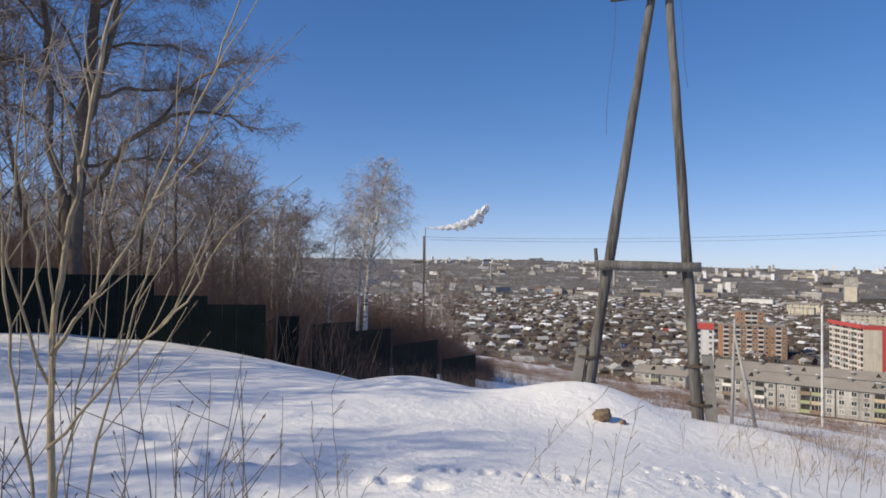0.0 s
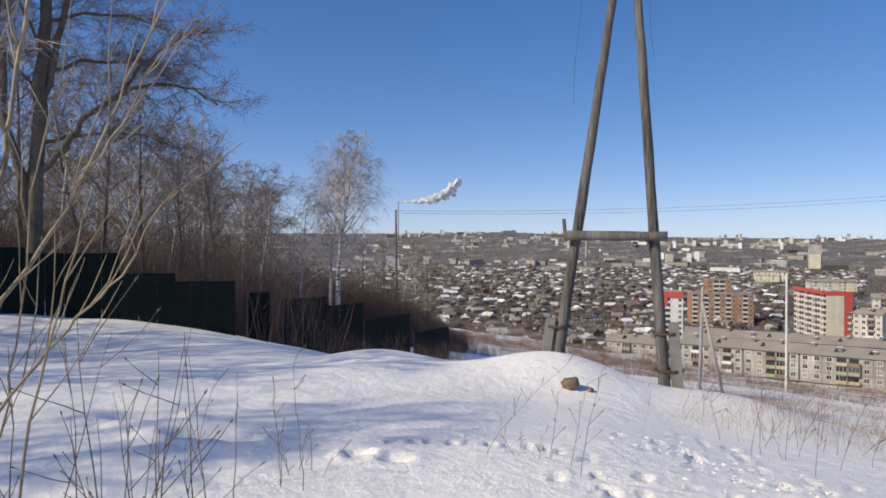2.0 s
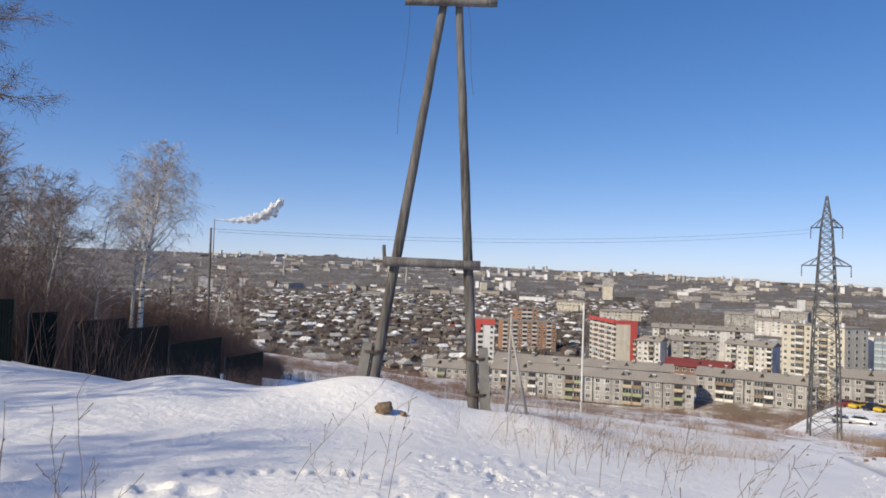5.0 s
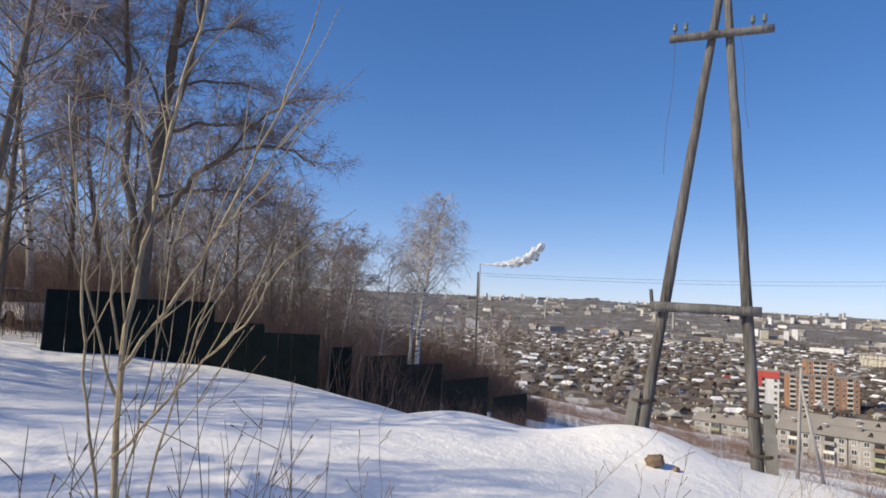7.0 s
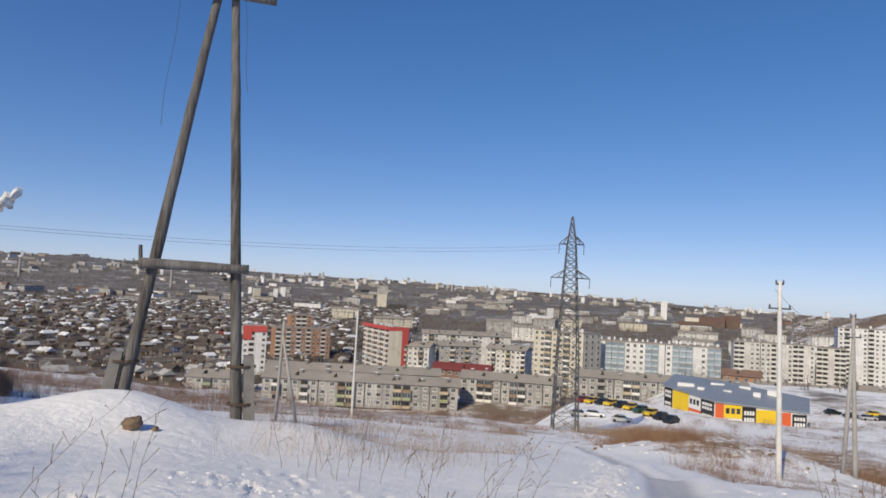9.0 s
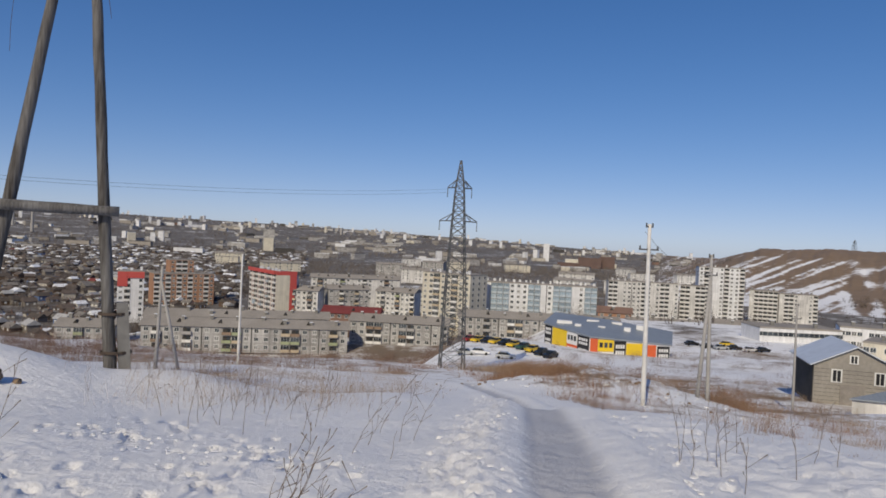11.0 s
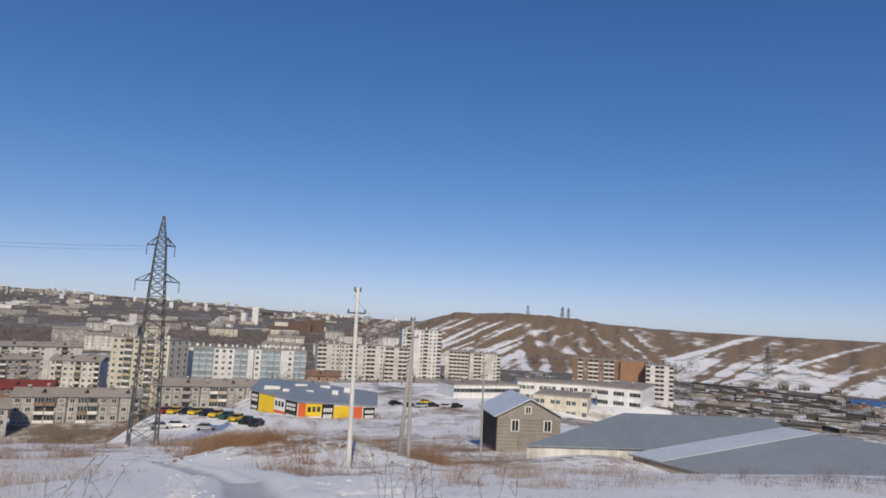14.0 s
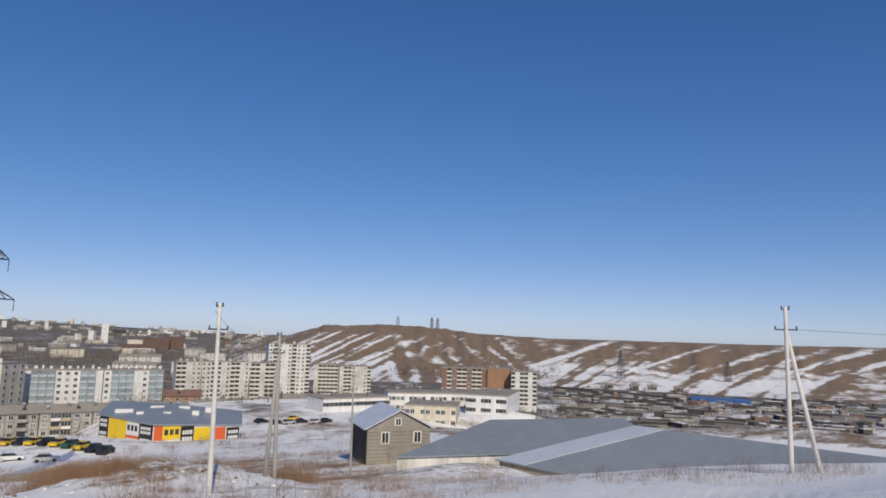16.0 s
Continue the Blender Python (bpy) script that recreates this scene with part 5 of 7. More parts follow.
def shed(a, b, eave, rise, half, label, ribs=60, hip=8.0, strip=0.0, wall=None):
    """A long low shed; the ridge runs from a to b, half is the width of a slope. One end slopes too."""
    ln, turn = math.hypot(b[0] - a[0], b[1] - a[1]), math.atan2(b[1] - a[1], b[0] - a[0])
    g = min(gz(a[0], a[1]), gz(b[0], b[1])) - 1.0
    t = thing("shed", (a[0], a[1], g), label, "shed", "metal-roofed sheds", turn=turn)
    z0, z1 = eave - g, eave + rise - g
    # the near end runs askew: hip is how far the front corner stands out past the ridge
    s = Shape()
    foot = [(-hip + 0.3, -half + 0.3), (ln - 0.3, -half + 0.3), (ln - 0.3, half - 0.3), (hip + 0.3, half - 0.3)]
    s.v = [(x, y, z) for z in (0, z0 - 0.02) for x, y in foot] + [(0.3, 0, z1 - 0.05), (ln - 0.3, 0, z1 - 0.05)]
    s.f = [(3, 2, 1, 0), (0, 1, 5, 4), (2, 3, 7, 6), (1, 2, 6, 9, 5), (3, 0, 4, 8, 7)]
    s.s = [0] * 5
    part("wall", s.mesh("wall", wall or M_PALE), t)
    for sd in (-1, 1):
        s = Shape()
        th = 0.12
        q = [(sd * hip, sd * half, z0), (ln, sd * half, z0), (ln, 0, z1), (0, 0, z1)]
        n = 0
        s.v = q + [(x, y, z + th) for x, y, z in q]
        s.f = [(3, 2, 1, 0), (4, 5, 6, 7), (0, 1, 5, 4), (1, 2, 6, 5), (2, 3, 7, 6), (3, 0, 4, 7)]
        s.s = [0] * 6
        sl = part("roof_slope", s.mesh("roof_slope", M_ROOFMETAL), t)
        for i in range(ribs):
            x = sd * hip + (ln - sd * hip) * (i + 0.5) / ribs
            f = min(1.0, (x - sd * hip) / max(0.01, -sd * hip)) if sd < 0 else 1.0
            if f < 0.05:
                continue
            s = Shape()
            p0, p1 = Vector((x, sd * half, z0 + th)), Vector((x, sd * half * (1 - f), z0 + (z1 - z0) * f + th))
            s.tube([p0, p1], [0.034, 0.034], 4)
            part("rib", s.mesh("rib", M_ROOFMETAL), sl)
    if strip:
        s = Shape()
        k = strip
        q = [(-hip, -half, z0 + 0.13), (-hip + k, -half, z0 + 0.13), (k, 0, z1 + 0.13), (0, 0, z1 + 0.13)]
        s.v = q + [(x, y, z + 0.06) for x, y, z in q]
        s.f = [(3, 2, 1, 0), (4, 5, 6, 7), (0, 1, 5, 4), (1, 2, 6, 5), (2, 3, 7, 6), (3, 0, 4, 7)]
        s.s = [0] * 6
        part("verge_sheet", s.mesh("verge_sheet", M_ROOFPALE), t, label="pale metal verge sheets")
    return t


shed((51.1, 64.6), (69.0, 59.6), -10.9, 2.35, 9.0, "long shed with a blue-grey ribbed metal roof below the brow", ribs=70, hip=14.0)
shed((60.5, 50.8), (66.5, 24.0), -10.6, 2.6, 17.0, "wide shed with a ribbed metal roof below the brow", ribs=110, hip=6.0, strip=3.6, wall=M_ROOFGREY)

# ---- trees ----


def bent(rng, a, way, length, n, wob, lift=0.0):
    """A wavering line from a; lift bends it up (or down, if negative) along the way."""
    pts, p, d = [Vector(a)], Vector(a), Vector(way).normalized()
    for i in range(n):
        d = (d + Vector((rng.gauss(0, wob), rng.gauss(0, wob), rng.gauss(0, wob * 0.6) + lift))).normalized()
        p = p + d * length / n
        pts.append(p.copy())
    return pts


def tree_meshes(seed, height, trunk_r, bark, twig, limbs=26, subs=6, twigs=5, start=0.3, spread=0.32, droop=-0.12, lean=(0, 0), fork=False, rise=0.55, fine=0.007, wob=0.13, ends=1.2, curl=0.2, subl=(0.3, 0.5), cone=False):
    rng = random.Random(seed)
    tr, cr = Shape(), Shape()
    stems = []
    n = 12
    pts = bent(rng, (0, 0, -0.3), (lean[0], lean[1], 1), height + 0.3, n, 0.045, 0.03)
    stems.append((pts, [trunk_r * (1 - 0.93 * i / n) + 0.004 for i in range(n + 1)]))
    if fork:
        for k in range(2):
            b = pts[4 + k]
            a = rng.uniform(0, 6.28)
            q = bent(rng, b, (math.cos(a) * 0.45, math.sin(a) * 0.45, 1), height * 0.62, 9, 0.06, 0.04)
            stems.append((q, [trunk_r * 0.6 * (1 - 0.92 * i / 9) + 0.004 for i in range(10)]))
    for p, r in stems:
        tr.tube(p, r, 8, cap=False)
    for i in range(limbs):
        p, r = stems[rng.choice([0, 0] + list(range(len(stems))))]
        f = start + (0.97 - start) * (i + rng.random()) / limbs
        k = f * (len(p) - 1)
        j = min(int(k), len(p) - 2)
        b = p[j].lerp(p[j + 1], k - j)
        a = i * 2.4 + rng.uniform(-0.5, 0.5)
        taper = math.sin(math.pi * min(1, (1 - f) / (1 - start) * 0.8 + 0.04)) ** 0.7
        if cone:
            taper = min(1.0, 0.1 + 1.5 * (1 - f) / (1 - start)) * (0.55 + 0.45 * min(1, (f - start) * 5))
        ln = height * spread * taper * rng.uniform(0.7, 1.15)
        q = bent(rng, b, (math.cos(a), math.sin(a), rise + 0.5 * f), ln, 6, wob, 0.04)
        br = max(0.01, trunk_r * 0.30 * (1 - f * 0.6))
        tr.tube(q, [br * (1 - 0.85 * m / 6) for m in range(7)], 5, cap=False)
        for _ in range(subs):
            m = 6 - (6 - ends) * rng.random() ** 1.4
            mj = min(int(m), 5)
            c = q[mj].lerp(q[mj + 1], m - mj)
            d = (q[mj + 1] - q[mj]).normalized() + Vector((rng.gauss(0, .6), rng.gauss(0, .6), rng.gauss(0.1, .4)))
            sl = ln * rng.uniform(*subl)
            w = bent(rng, c, d, sl, 4, curl, droop * 0.4)
            cr.tube(w, [fine * 1.7, fine * 1.4, fine * 1.2, fine, fine * 0.7], 3, cap=False)
            for _ in range(twigs):
                m2 = rng.uniform(0.5, 4)
                m3 = min(int(m2), 3)
                c2 = w[m3].lerp(w[m3 + 1], m2 - m3)
                d2 = (w[m3 + 1] - w[m3]).normalized() + Vector((rng.gauss(0, .7), rng.gauss(0, .7), rng.gauss(-0.1, .5)))
                v = bent(rng, c2, d2, sl * rng.uniform(0.35, 0.8), 2, 0.25, droop)
                cr.tube(v, [fine, fine * 0.8, fine * 0.5], 3, cap=False)
    return tr.mesh("trunk", bark, smooth=True), cr.mesh("crown", twig)


def tree(meshes, at, turn, scale, label, group="", category="tree"):
    t = thing("tree", at, label, category, group, turn)
    t.scale = (scale, scale, scale)
    part("trunk", meshes[0], t)
    part("crown", meshes[1], t, label="bare branches and fine twigs")
    return t


BIRCHES = [tree_meshes(20 + i, 10, 0.11, M_BIRCH, M_TWIG_GREY if i % 2 else M_TWIG, limbs=34, subs=8, twigs=6, start=0.22, spread=0.23, droop=-0.28) for i in range(3)]
GREYS = [tree_meshes(40 + i, 9, 0.10, M_BARK, M_TWIG_GREY if i == 1 else M_TWIG, limbs=30, subs=7, twigs=6, start=0.15, spread=0.3, rise=0.9) for i in range(3)]


def sight(heading, el, r):
    x, y = polar(heading, r)
    return Vector((x, y, 1.6 + r * math.tan(radians(el))))


def old_tree():
    """The large tree behind the fence: two stems and long limbs that arch out and droop at their ends."""
    R = 26.5
    o = Vector((*polar(-76.6, R), 0))
    o.z = gz(o.x, o.y)
    t = thing("tree", o, "large bare deciduous tree with spreading limbs behind the fence", "tree")
    rng = random.Random(61)
    STEMS = [(0.27, 0.13, [(-76.65, -8), (-76.6, 0.4), (-76.5, 5.3), (-76.25, 11.6), (-75.9, 16), (-75.8, 19), (-75.2, 25), (-74.6, 30)]),
             (0.18, 0.06, [(-77.0, 1.5), (-77.5, 4.8), (-78.4, 8.5), (-78.8, 15), (-79.6, 22), (-79.2, 29)]),
             (0.13, 0.05, [(-76.4, 9.0), (-75.6, 12.5), (-74.6, 17), (-74.0, 21), (-73.6, 26), (-73.4, 30)])]
    LIMBS = [(0.12, -2, [(-76.6, 4.8), (-74.8, 7.1), (-73.3, 9.8), (-71.8, 10.7), (-70.2, 12.0), (-68, 12.5), (-65.7, 12.3), (-63.8, 11.2)]),
             (0.07, -3, [(-71.8, 10.7), (-70.4, 12.2), (-69.4, 14.0), (-67.6, 15.4), (-66.0, 16.3), (-64.4, 17.0)]),
             (0.07, 0, [(-75.9, 12.6), (-73.6, 13.6), (-71.5, 13.7), (-69.8, 14.0), (-68.0, 13.7)]),
             (0.06, 2, [(-75.8, 16.1), (-73.8, 16.9), (-72.3, 17.0), (-70.5, 17.2), (-69.0, 16.9)]),
             (0.06, -1, [(-76.4, 7.4), (-74, 8.1), (-72, 8.4), (-69.8, 8.6), (-67.6, 8.0)]),
             (0.05, 2, [(-75.7, 19), (-73.5, 20.8), (-71, 21.5), (-68.6, 21.2)]), (0.05, 1, [(-75.4, 22.5), (-73.0, 25), (-70.6, 26.5), (-68.6, 26.4)]),
             (0.06, 1, [(-76.3, 11), (-78.4, 13.4), (-80.5, 14.6), (-82.5, 14.2)]), (0.05, -1, [(-76.1, 14.2), (-77.6, 17), (-79.6, 19.6), (-82, 20.8)]),
             (0.05, 2, [(-78.6, 10), (-80.6, 11.4), (-82.8, 11), (-84.6, 9.8)]), (0.05, 0, [(-79, 17), (-81.2, 19), (-83.6, 19.4)]), (0.05, 3, [(-75.3, 24), (-77.4, 27), (-79.4, 28.4)])]
    s, cr = Shape(), Shape()

    def run(pts, depth):
        p = [sight(h, e, R + depth * i / (len(pts) - 1)) - o for i, (h, e) in enumerate(pts)]
        fine = []
        for i in range(len(p) - 1):
            for k in range(4):
                fine.append(p[i].lerp(p[i + 1], k / 4) + Vector((rng.gauss(0, .03), rng.gauss(0, .03), rng.gauss(0, .03))))
        return fine + [p[-1]]

    def leafless(line, first, count, size):
        for _ in range(count):
            j = int(first + (len(line) - 1 - first) * rng.random() ** 0.8)
            j = min(j, len(line) - 2)
            d = (line[j + 1] - line[j]).normalized()
            way = d * 0.7 + Vector((rng.gauss(0, .6), rng.gauss(0, .6), rng.gauss(0.15, .5)))
            q = bent(rng, line[j], way, size * rng.uniform(0.5, 1.3), 5, 0.22, -0.02)
            cr.tube(q, [0.012, 0.010, 0.008, 0.007, 0.005, 0.004], 4, cap=False)
            for _ in range(11):
                m = rng.uniform(1, 4.9)
                c = q[int(m)].lerp(q[int(m) + 1], m % 1)
                w = (q[int(m) + 1] - q[int(m)]).normalized() + Vector((rng.gauss(0, .7), rng.gauss(0, .7), rng.gauss(0, .5)))
                v = bent(rng, c, w, size * rng.uniform(0.2, 0.5), 4, 0.28, -0.03)
                cr.tube(v, [0.005, 0.0045, 0.004, 0.004, 0.003], 3, cap=False)
                for _ in range(3):
                    m2 = rng.randrange(1, 4)
                    e = bent(rng, v[m2], v[m2 + 1] - v[m2] + Vector((rng.gauss(0, .2), rng.gauss(0, .2), rng.gauss(-.05, .2))), size * rng.uniform(0.1, 0.22), 2, 0.3, -0.05)
                    cr.tube(e, [0.004, 0.004, 0.003], 3, cap=False)

    for r0, r1, pts in STEMS:
        line = run(pts, 0)
        n = len(line) - 1
        s.tube(line, [r0 + (r1 - r0) * i / n for i in range(n + 1)], 10, cap=False)
        leafless(line, n * 0.4, 60, 2.1)
    part("trunk", s.mesh("trunk", M_BARK, smooth=True), t)
    for r0, depth, pts in LIMBS:
        line = run(pts, depth)
        n = len(line) - 1
        b = Shape()
        b.tube(line, [r0 * (1 - 0.85 * i / n) + 0.008 for i in range(n + 1)], 7, cap=False)
        part("limb", b.mesh("limb", M_BARK, smooth=True), t)
        leafless(line, 2, 34, 1.7)
        leafless(line, n * 0.6, 10, 0.9)
    part("crown", cr.mesh("crown", material("old_tree_twigs", (0.20, 0.155, 0.13), 0.85, vary=0.3, grain=3, coarse=0.4, bump=0.0, island=True)), t, label="bare branches and fine twigs")


old_tree()
hx, hy = polar(-54.3, 44)
M_TWIG_PALE = material("pale_birch_twigs", (0.47, 0.42, 0.39), 0.8, vary=0.3, grain=3, coarse=0.4, bump=0.0, island=True)
hero = tree_meshes(77, 14.0, 0.20, M_BIRCH, M_TWIG_PALE, limbs=66, subs=9, twigs=7, start=0.36, spread=0.27, droop=-0.5, rise=0.55, fine=0.0065, cone=True, subl=(0.28, 0.5))
tree(hero, (hx, hy, gz(hx, hy)), 0.3, (1.6 + 44 * math.tan(radians(9.6)) - gz(hx, hy)) / 14.0, "tall white-stemmed birch with a bare drooping crown")
hx, hy = polar(-54.9, 45.5)
tree(tree_meshes(79, 12.0, 0.15, M_BIRCH, M_TWIG_PALE, limbs=44, subs=8, twigs=7, start=0.5, spread=0.17, droop=-0.42, rise=1.0, fine=0.0075, cone=True), (hx, hy, gz(hx, hy)), 1.3, 1.0, "slim white-stemmed bare birch", "bare trees along the fence")
rng = random.Random(4)
ROW = [(-49.0, 62, 9.5, 0), (-47.4, 66, 9.2, 1), (-46.6, 60, 8.0, 3), (-57.5, 40, 8.5, 1), (-59.0, 44, 9.5, 0), (-60.5, 41, 10, 2), (-62.0, 47, 11.5, 1), (-63.5, 38, 9.5, 3), (-65.0, 45, 12, 2), (-66.5, 36, 10, 4), (-67.8, 44, 12, 0), (-69.3, 34, 10.5, 5), (-70.8, 42, 13, 1), (-72.2, 33, 11, 4), (-73.5, 40, 13, 3), (-75.0, 37, 12, 2), (-77.5, 36, 12.5, 5), (-79.5, 33, 13, 3), (-81.5, 30, 13, 4), (-84, 31, 14, 0), (-86, 27, 13.5, 5), (-52.2, 50, 7.5, 4), (-50.5, 52, 7.0, 5), (-51.2, 70, 8.5, 1)]
for hd, r, h, k in ROW:
    x, y = polar(hd, r)
    ms = (BIRCHES + GREYS)[k]
    lab = "slim white-stemmed bare birch" if k < 3 else "bare grey-brown deciduous tree"
    tree(ms, (x, y, gz(x, y)), rng.uniform(0, 6.28), h / (10 if k < 3 else 9) * rng.uniform(0.95, 1.05), lab, "bare trees along the fence")
for i in range(46):
    hd = -89 + 29 * (i + rng.random()) / 46
    r = rng.uniform(46, 78)
    x, y = polar(hd, r)
    top = 1.6 + r * math.tan(radians((4.6 if hd > -64 else 6.5) + rng.uniform(-1.6, 0.6)))
    k = rng.randrange(6)
    tree((BIRCHES + GREYS)[k], (x, y, gz(x, y)), rng.uniform(0, 6.28), (top - gz(x, y)) / (10 if k < 3 else 9), "slim white-stemmed bare birch" if k < 3 else "bare grey-brown deciduous tree", "bare trees along the fence")
x, y = polar(-87.2, 19)
tree(tree_meshes(88, 15, 0.15, M_BARK, M_TWIG_GREY, limbs=30, subs=10, twigs=8, start=0.25, spread=0.3, wob=0.2, ends=2.0, curl=0.35), (x, y, gz(x, y)), 2.0, 1.0, "stout old tree with pale grey bark", "bare trees along the fence")
# trees standing behind the camera, whose shadows fall across the snow
for x, y, h, k in ((-10.5, -13, 11, 0), (-13.5, -10, 12, 3), (-16, -16, 13, 4), (-8.2, -17, 12, 1), (-19.5, -9, 12, 5), (-22, -14, 13, 3), (-11.5, -19, 13, 4), (-14.5, -22, 14, 5), (-25, -10, 12, 4), (-18, -20, 13, 0), (-9, -9.5, 9, 3), (-27, -17, 13, 1), (-16.5, -7, 10, 5), (-21, -4.6, 12, 3), (-28, -6, 13, 5), (-24, -3.6, 11, 0), (-32, -5, 13, 4), (-12.6, -5.6, 9, 1), (-18.2, -5.2, 11, 3), (-36, -8, 13, 3)):
    tree((BIRCHES + GREYS)[k], (x, y, gz(x, y)), rng.uniform(0, 6.28), h / 10, "bare tree on the upper slope", "bare trees along the fence")


def spikes(x, y, h, count, spread, lean, width, seed, twiggy=0.6):
    """Thin solid shoots round each place, upright or branching off higher up, as vertex and face arrays."""
    rng = np.random.default_rng(seed)
    n = len(x) * count
    hs = np.repeat(h, count)
    bx, by = np.repeat(x, count) + rng.normal(0, spread, n) * hs, np.repeat(y, count) + rng.normal(0, spread, n) * hs
    bz = ground_height(bx, by) - 0.05
    branch = rng.random(n) < twiggy
    lift = np.where(branch, rng.uniform(0.12, 0.8, n) * hs, 0)
    ln = np.where(branch, rng.uniform(0.2, 0.45, n), rng.uniform(0.4, 1.05, n)) * hs
    sway = np.where(branch, 0.55, lean)
    tx, ty = bx + rng.normal(0, 1, n) * sway * ln, by + rng.normal(0, 1, n) * sway * ln
    wd = width * np.where(branch, 0.7, 1.0)
    a0 = rng.uniform(0, 6.28, n)
    v = np.zeros((n, 4, 3))
    for k in range(3):
        a = a0 + k * 2.094
        v[:, k] = np.stack([bx + wd * np.cos(a), by + wd * np.sin(a), bz + lift], -1)
    v[:, 3] = np.stack([tx, ty, bz + lift + ln * np.where(branch, rng.uniform(0.3, 1, n), 1)], -1)
    base = np.arange(n)[:, None] * 4
    f = np.concatenate([base + np.array(q) for q in ((0, 1, 3), (1, 2, 3), (2, 0, 3))], 0)
    return v.reshape(-1, 3), f


def field(name, layers, mat, label, category="bushes"):
    vs, fs, n = [], [], 0
    for v, f in layers:
        vs.append(v)
        fs.append(f + n)
        n += len(v)
    me = bpy.data.meshes.new(name)
    me.from_pydata(np.concatenate(vs).tolist(), [], np.concatenate(fs).tolist())
    me.materials.append(mat)
    me.update()
    return tagged(new(name, me), label, category, kind="stuff")


def sector(rng, n, h0, h1, r0, r1):
    hd, r = np.radians(rng.uniform(h0, h1, n)), np.sqrt(rng.uniform(r0 ** 2, r1 ** 2, n))
    return r * np.sin(hd), r * np.cos(hd)


rg = np.random.default_rng(12)
x1, y1 = sector(rg, 760, -89, -57, 26, 60)
x2, y2 = sector(rg, 620, -58, -43.5, 46, 64)
h2 = 1.6 + np.hypot(x2, y2) * np.tan(np.radians(np.interp(np.degrees(np.arctan2(x2, y2)), [-58, -54, -50, -46, -44], [0.2, -2.0, -2.8, -5.8, -7.2]))) - ground_height(x2, y2)
field("undergrowth", [spikes(x1, y1, rg.uniform(2.0, 5.0, len(x1)), 130, 0.2, 0.22, 0.009, 1, 0.75), spikes(x2, y2, np.clip(h2, 0.6, 6) * rg.uniform(0.5, 1.05, len(x2)), 120, 0.2, 0.2, 0.010, 2, 0.75)], M_TWIG_RED, "dense red-brown bare bushes under the trees")
x1, y1 = sector(rg, 90, -62, -43.5, 26, 31)
field("bushes", [spikes(x1, y1, rg.uniform(0.4, 1.7, 90), 70, 0.25, 0.25, 0.005, 3, 0.7)], M_TWIG_RED, "red-brown bare bushes against the fence")
# brush and dry grass down the slope
x1, y1 = sector(rg, 420, -34, -4, 50, 200)
x2, y2 = sector(rg, 420, -44, -26, 45, 270)
x3, y3 = sector(rg, 200, 4, 30, 60, 130)
x4, y4 = sector(rg, 190, -30, 2, 165, 232)
x6, y6 = sector(rg, 150, 4, 32, 125, 235)
x5, y5 = sector(rg, 70, 36, 66, 31, 39)
field("slope_brush", [spikes(x1, y1, rg.uniform(0.5, 1.6, 420), 90, 0.8, 0.3, 0.013, 4), spikes(x2, y2, rg.uniform(1.0, 3.0, 420), 90, 0.4, 0.3, 0.014, 5), spikes(x3, y3, rg.uniform(0.4, 1.2, 200), 60, 0.8, 0.3, 0.011, 6), spikes(x4, y4, rg.uniform(1.5, 5, 190), 70, 0.3, 0.25, 0.03, 15), spikes(x6, y6, rg.uniform(0.5, 2.2, 150), 50, 0.5, 0.3, 0.02, 19), spikes(x5, y5, rg.uniform(0.2, 1.1, 70), 36, 0.4, 0.3, 0.006, 16)], M_TWIG_RED, "brown brush and saplings on the slope below")
def clumps(centres, n, spread):
    c = np.array(centres)[rg.integers(0, len(centres), n)]
    return c[:, 0] + rg.normal(0, spread, n), c[:, 1] + rg.normal(0, spread, n)


def patchy(n, x0, x1, y0, y1, size, seed, cut=0.15):
    """Places in a stretch of the slope, gathered where a broad uneven pattern is high."""
    x, y = rg.uniform(x0, x1, n * 4), rg.uniform(y0, y1, n * 4)
    ok = waves(x, y, size, seed, 6) + rg.normal(0, 0.12, n * 4) > cut
    return x[ok][:n], y[ok][:n]


x1, y1 = patchy(420, 4, 26, 22, 62, 8, 91)
x2, y2 = patchy(200, 3, 46, 48, 104, 14, 92)
x3, y3 = sector(rg, 260, -27, -3, 16, 70)
x4, y4 = sector(rg, 70, 36, 66, 29, 37)
x5, y5 = clumps([(9, 100), (4.5, 97), (14, 95), (11, 88), (20, 100)], 40, 1.6)
field("dry_grass", [spikes(x1, y1, rg.uniform(0.2, 0.8, len(x1)), 34, 0.7, 0.3, 0.006, 7), spikes(x2, y2, rg.uniform(0.3, 1.1, len(x2)), 60, 0.7, 0.35, 0.010, 8), spikes(x3, y3, rg.uniform(0.25, 0.7, 260), 70, 1.1, 0.3, 0.005, 9), spikes(x4, y4, rg.uniform(0.15, 0.6, 70), 40, 0.8, 0.3, 0.005, 10), spikes(*sector(rg, 150, -25, -6, 9, 15), rg.uniform(0.15, 0.5, 150), 34, 0.9, 0.3, 0.0022, 17), spikes(*sector(rg, 420, 20, 66, 9, 30), rg.uniform(0.03, 0.2, 420), 14, 0.9, 0.6, 0.004, 18), spikes(x5, y5, rg.uniform(0.8, 2.0, 40), 150, 0.6, 0.35, 0.016, 14)], M_STRAW, "tufts of straw-coloured dry grass standing in snow", "dry grass")
x1, y1 = rg.normal(6.2, 0.7, 16), rg.normal(24, 1.0, 16)
x2, y2 = rg.uniform(-5.5, -1, 44), rg.uniform(9.5, 16, 44)
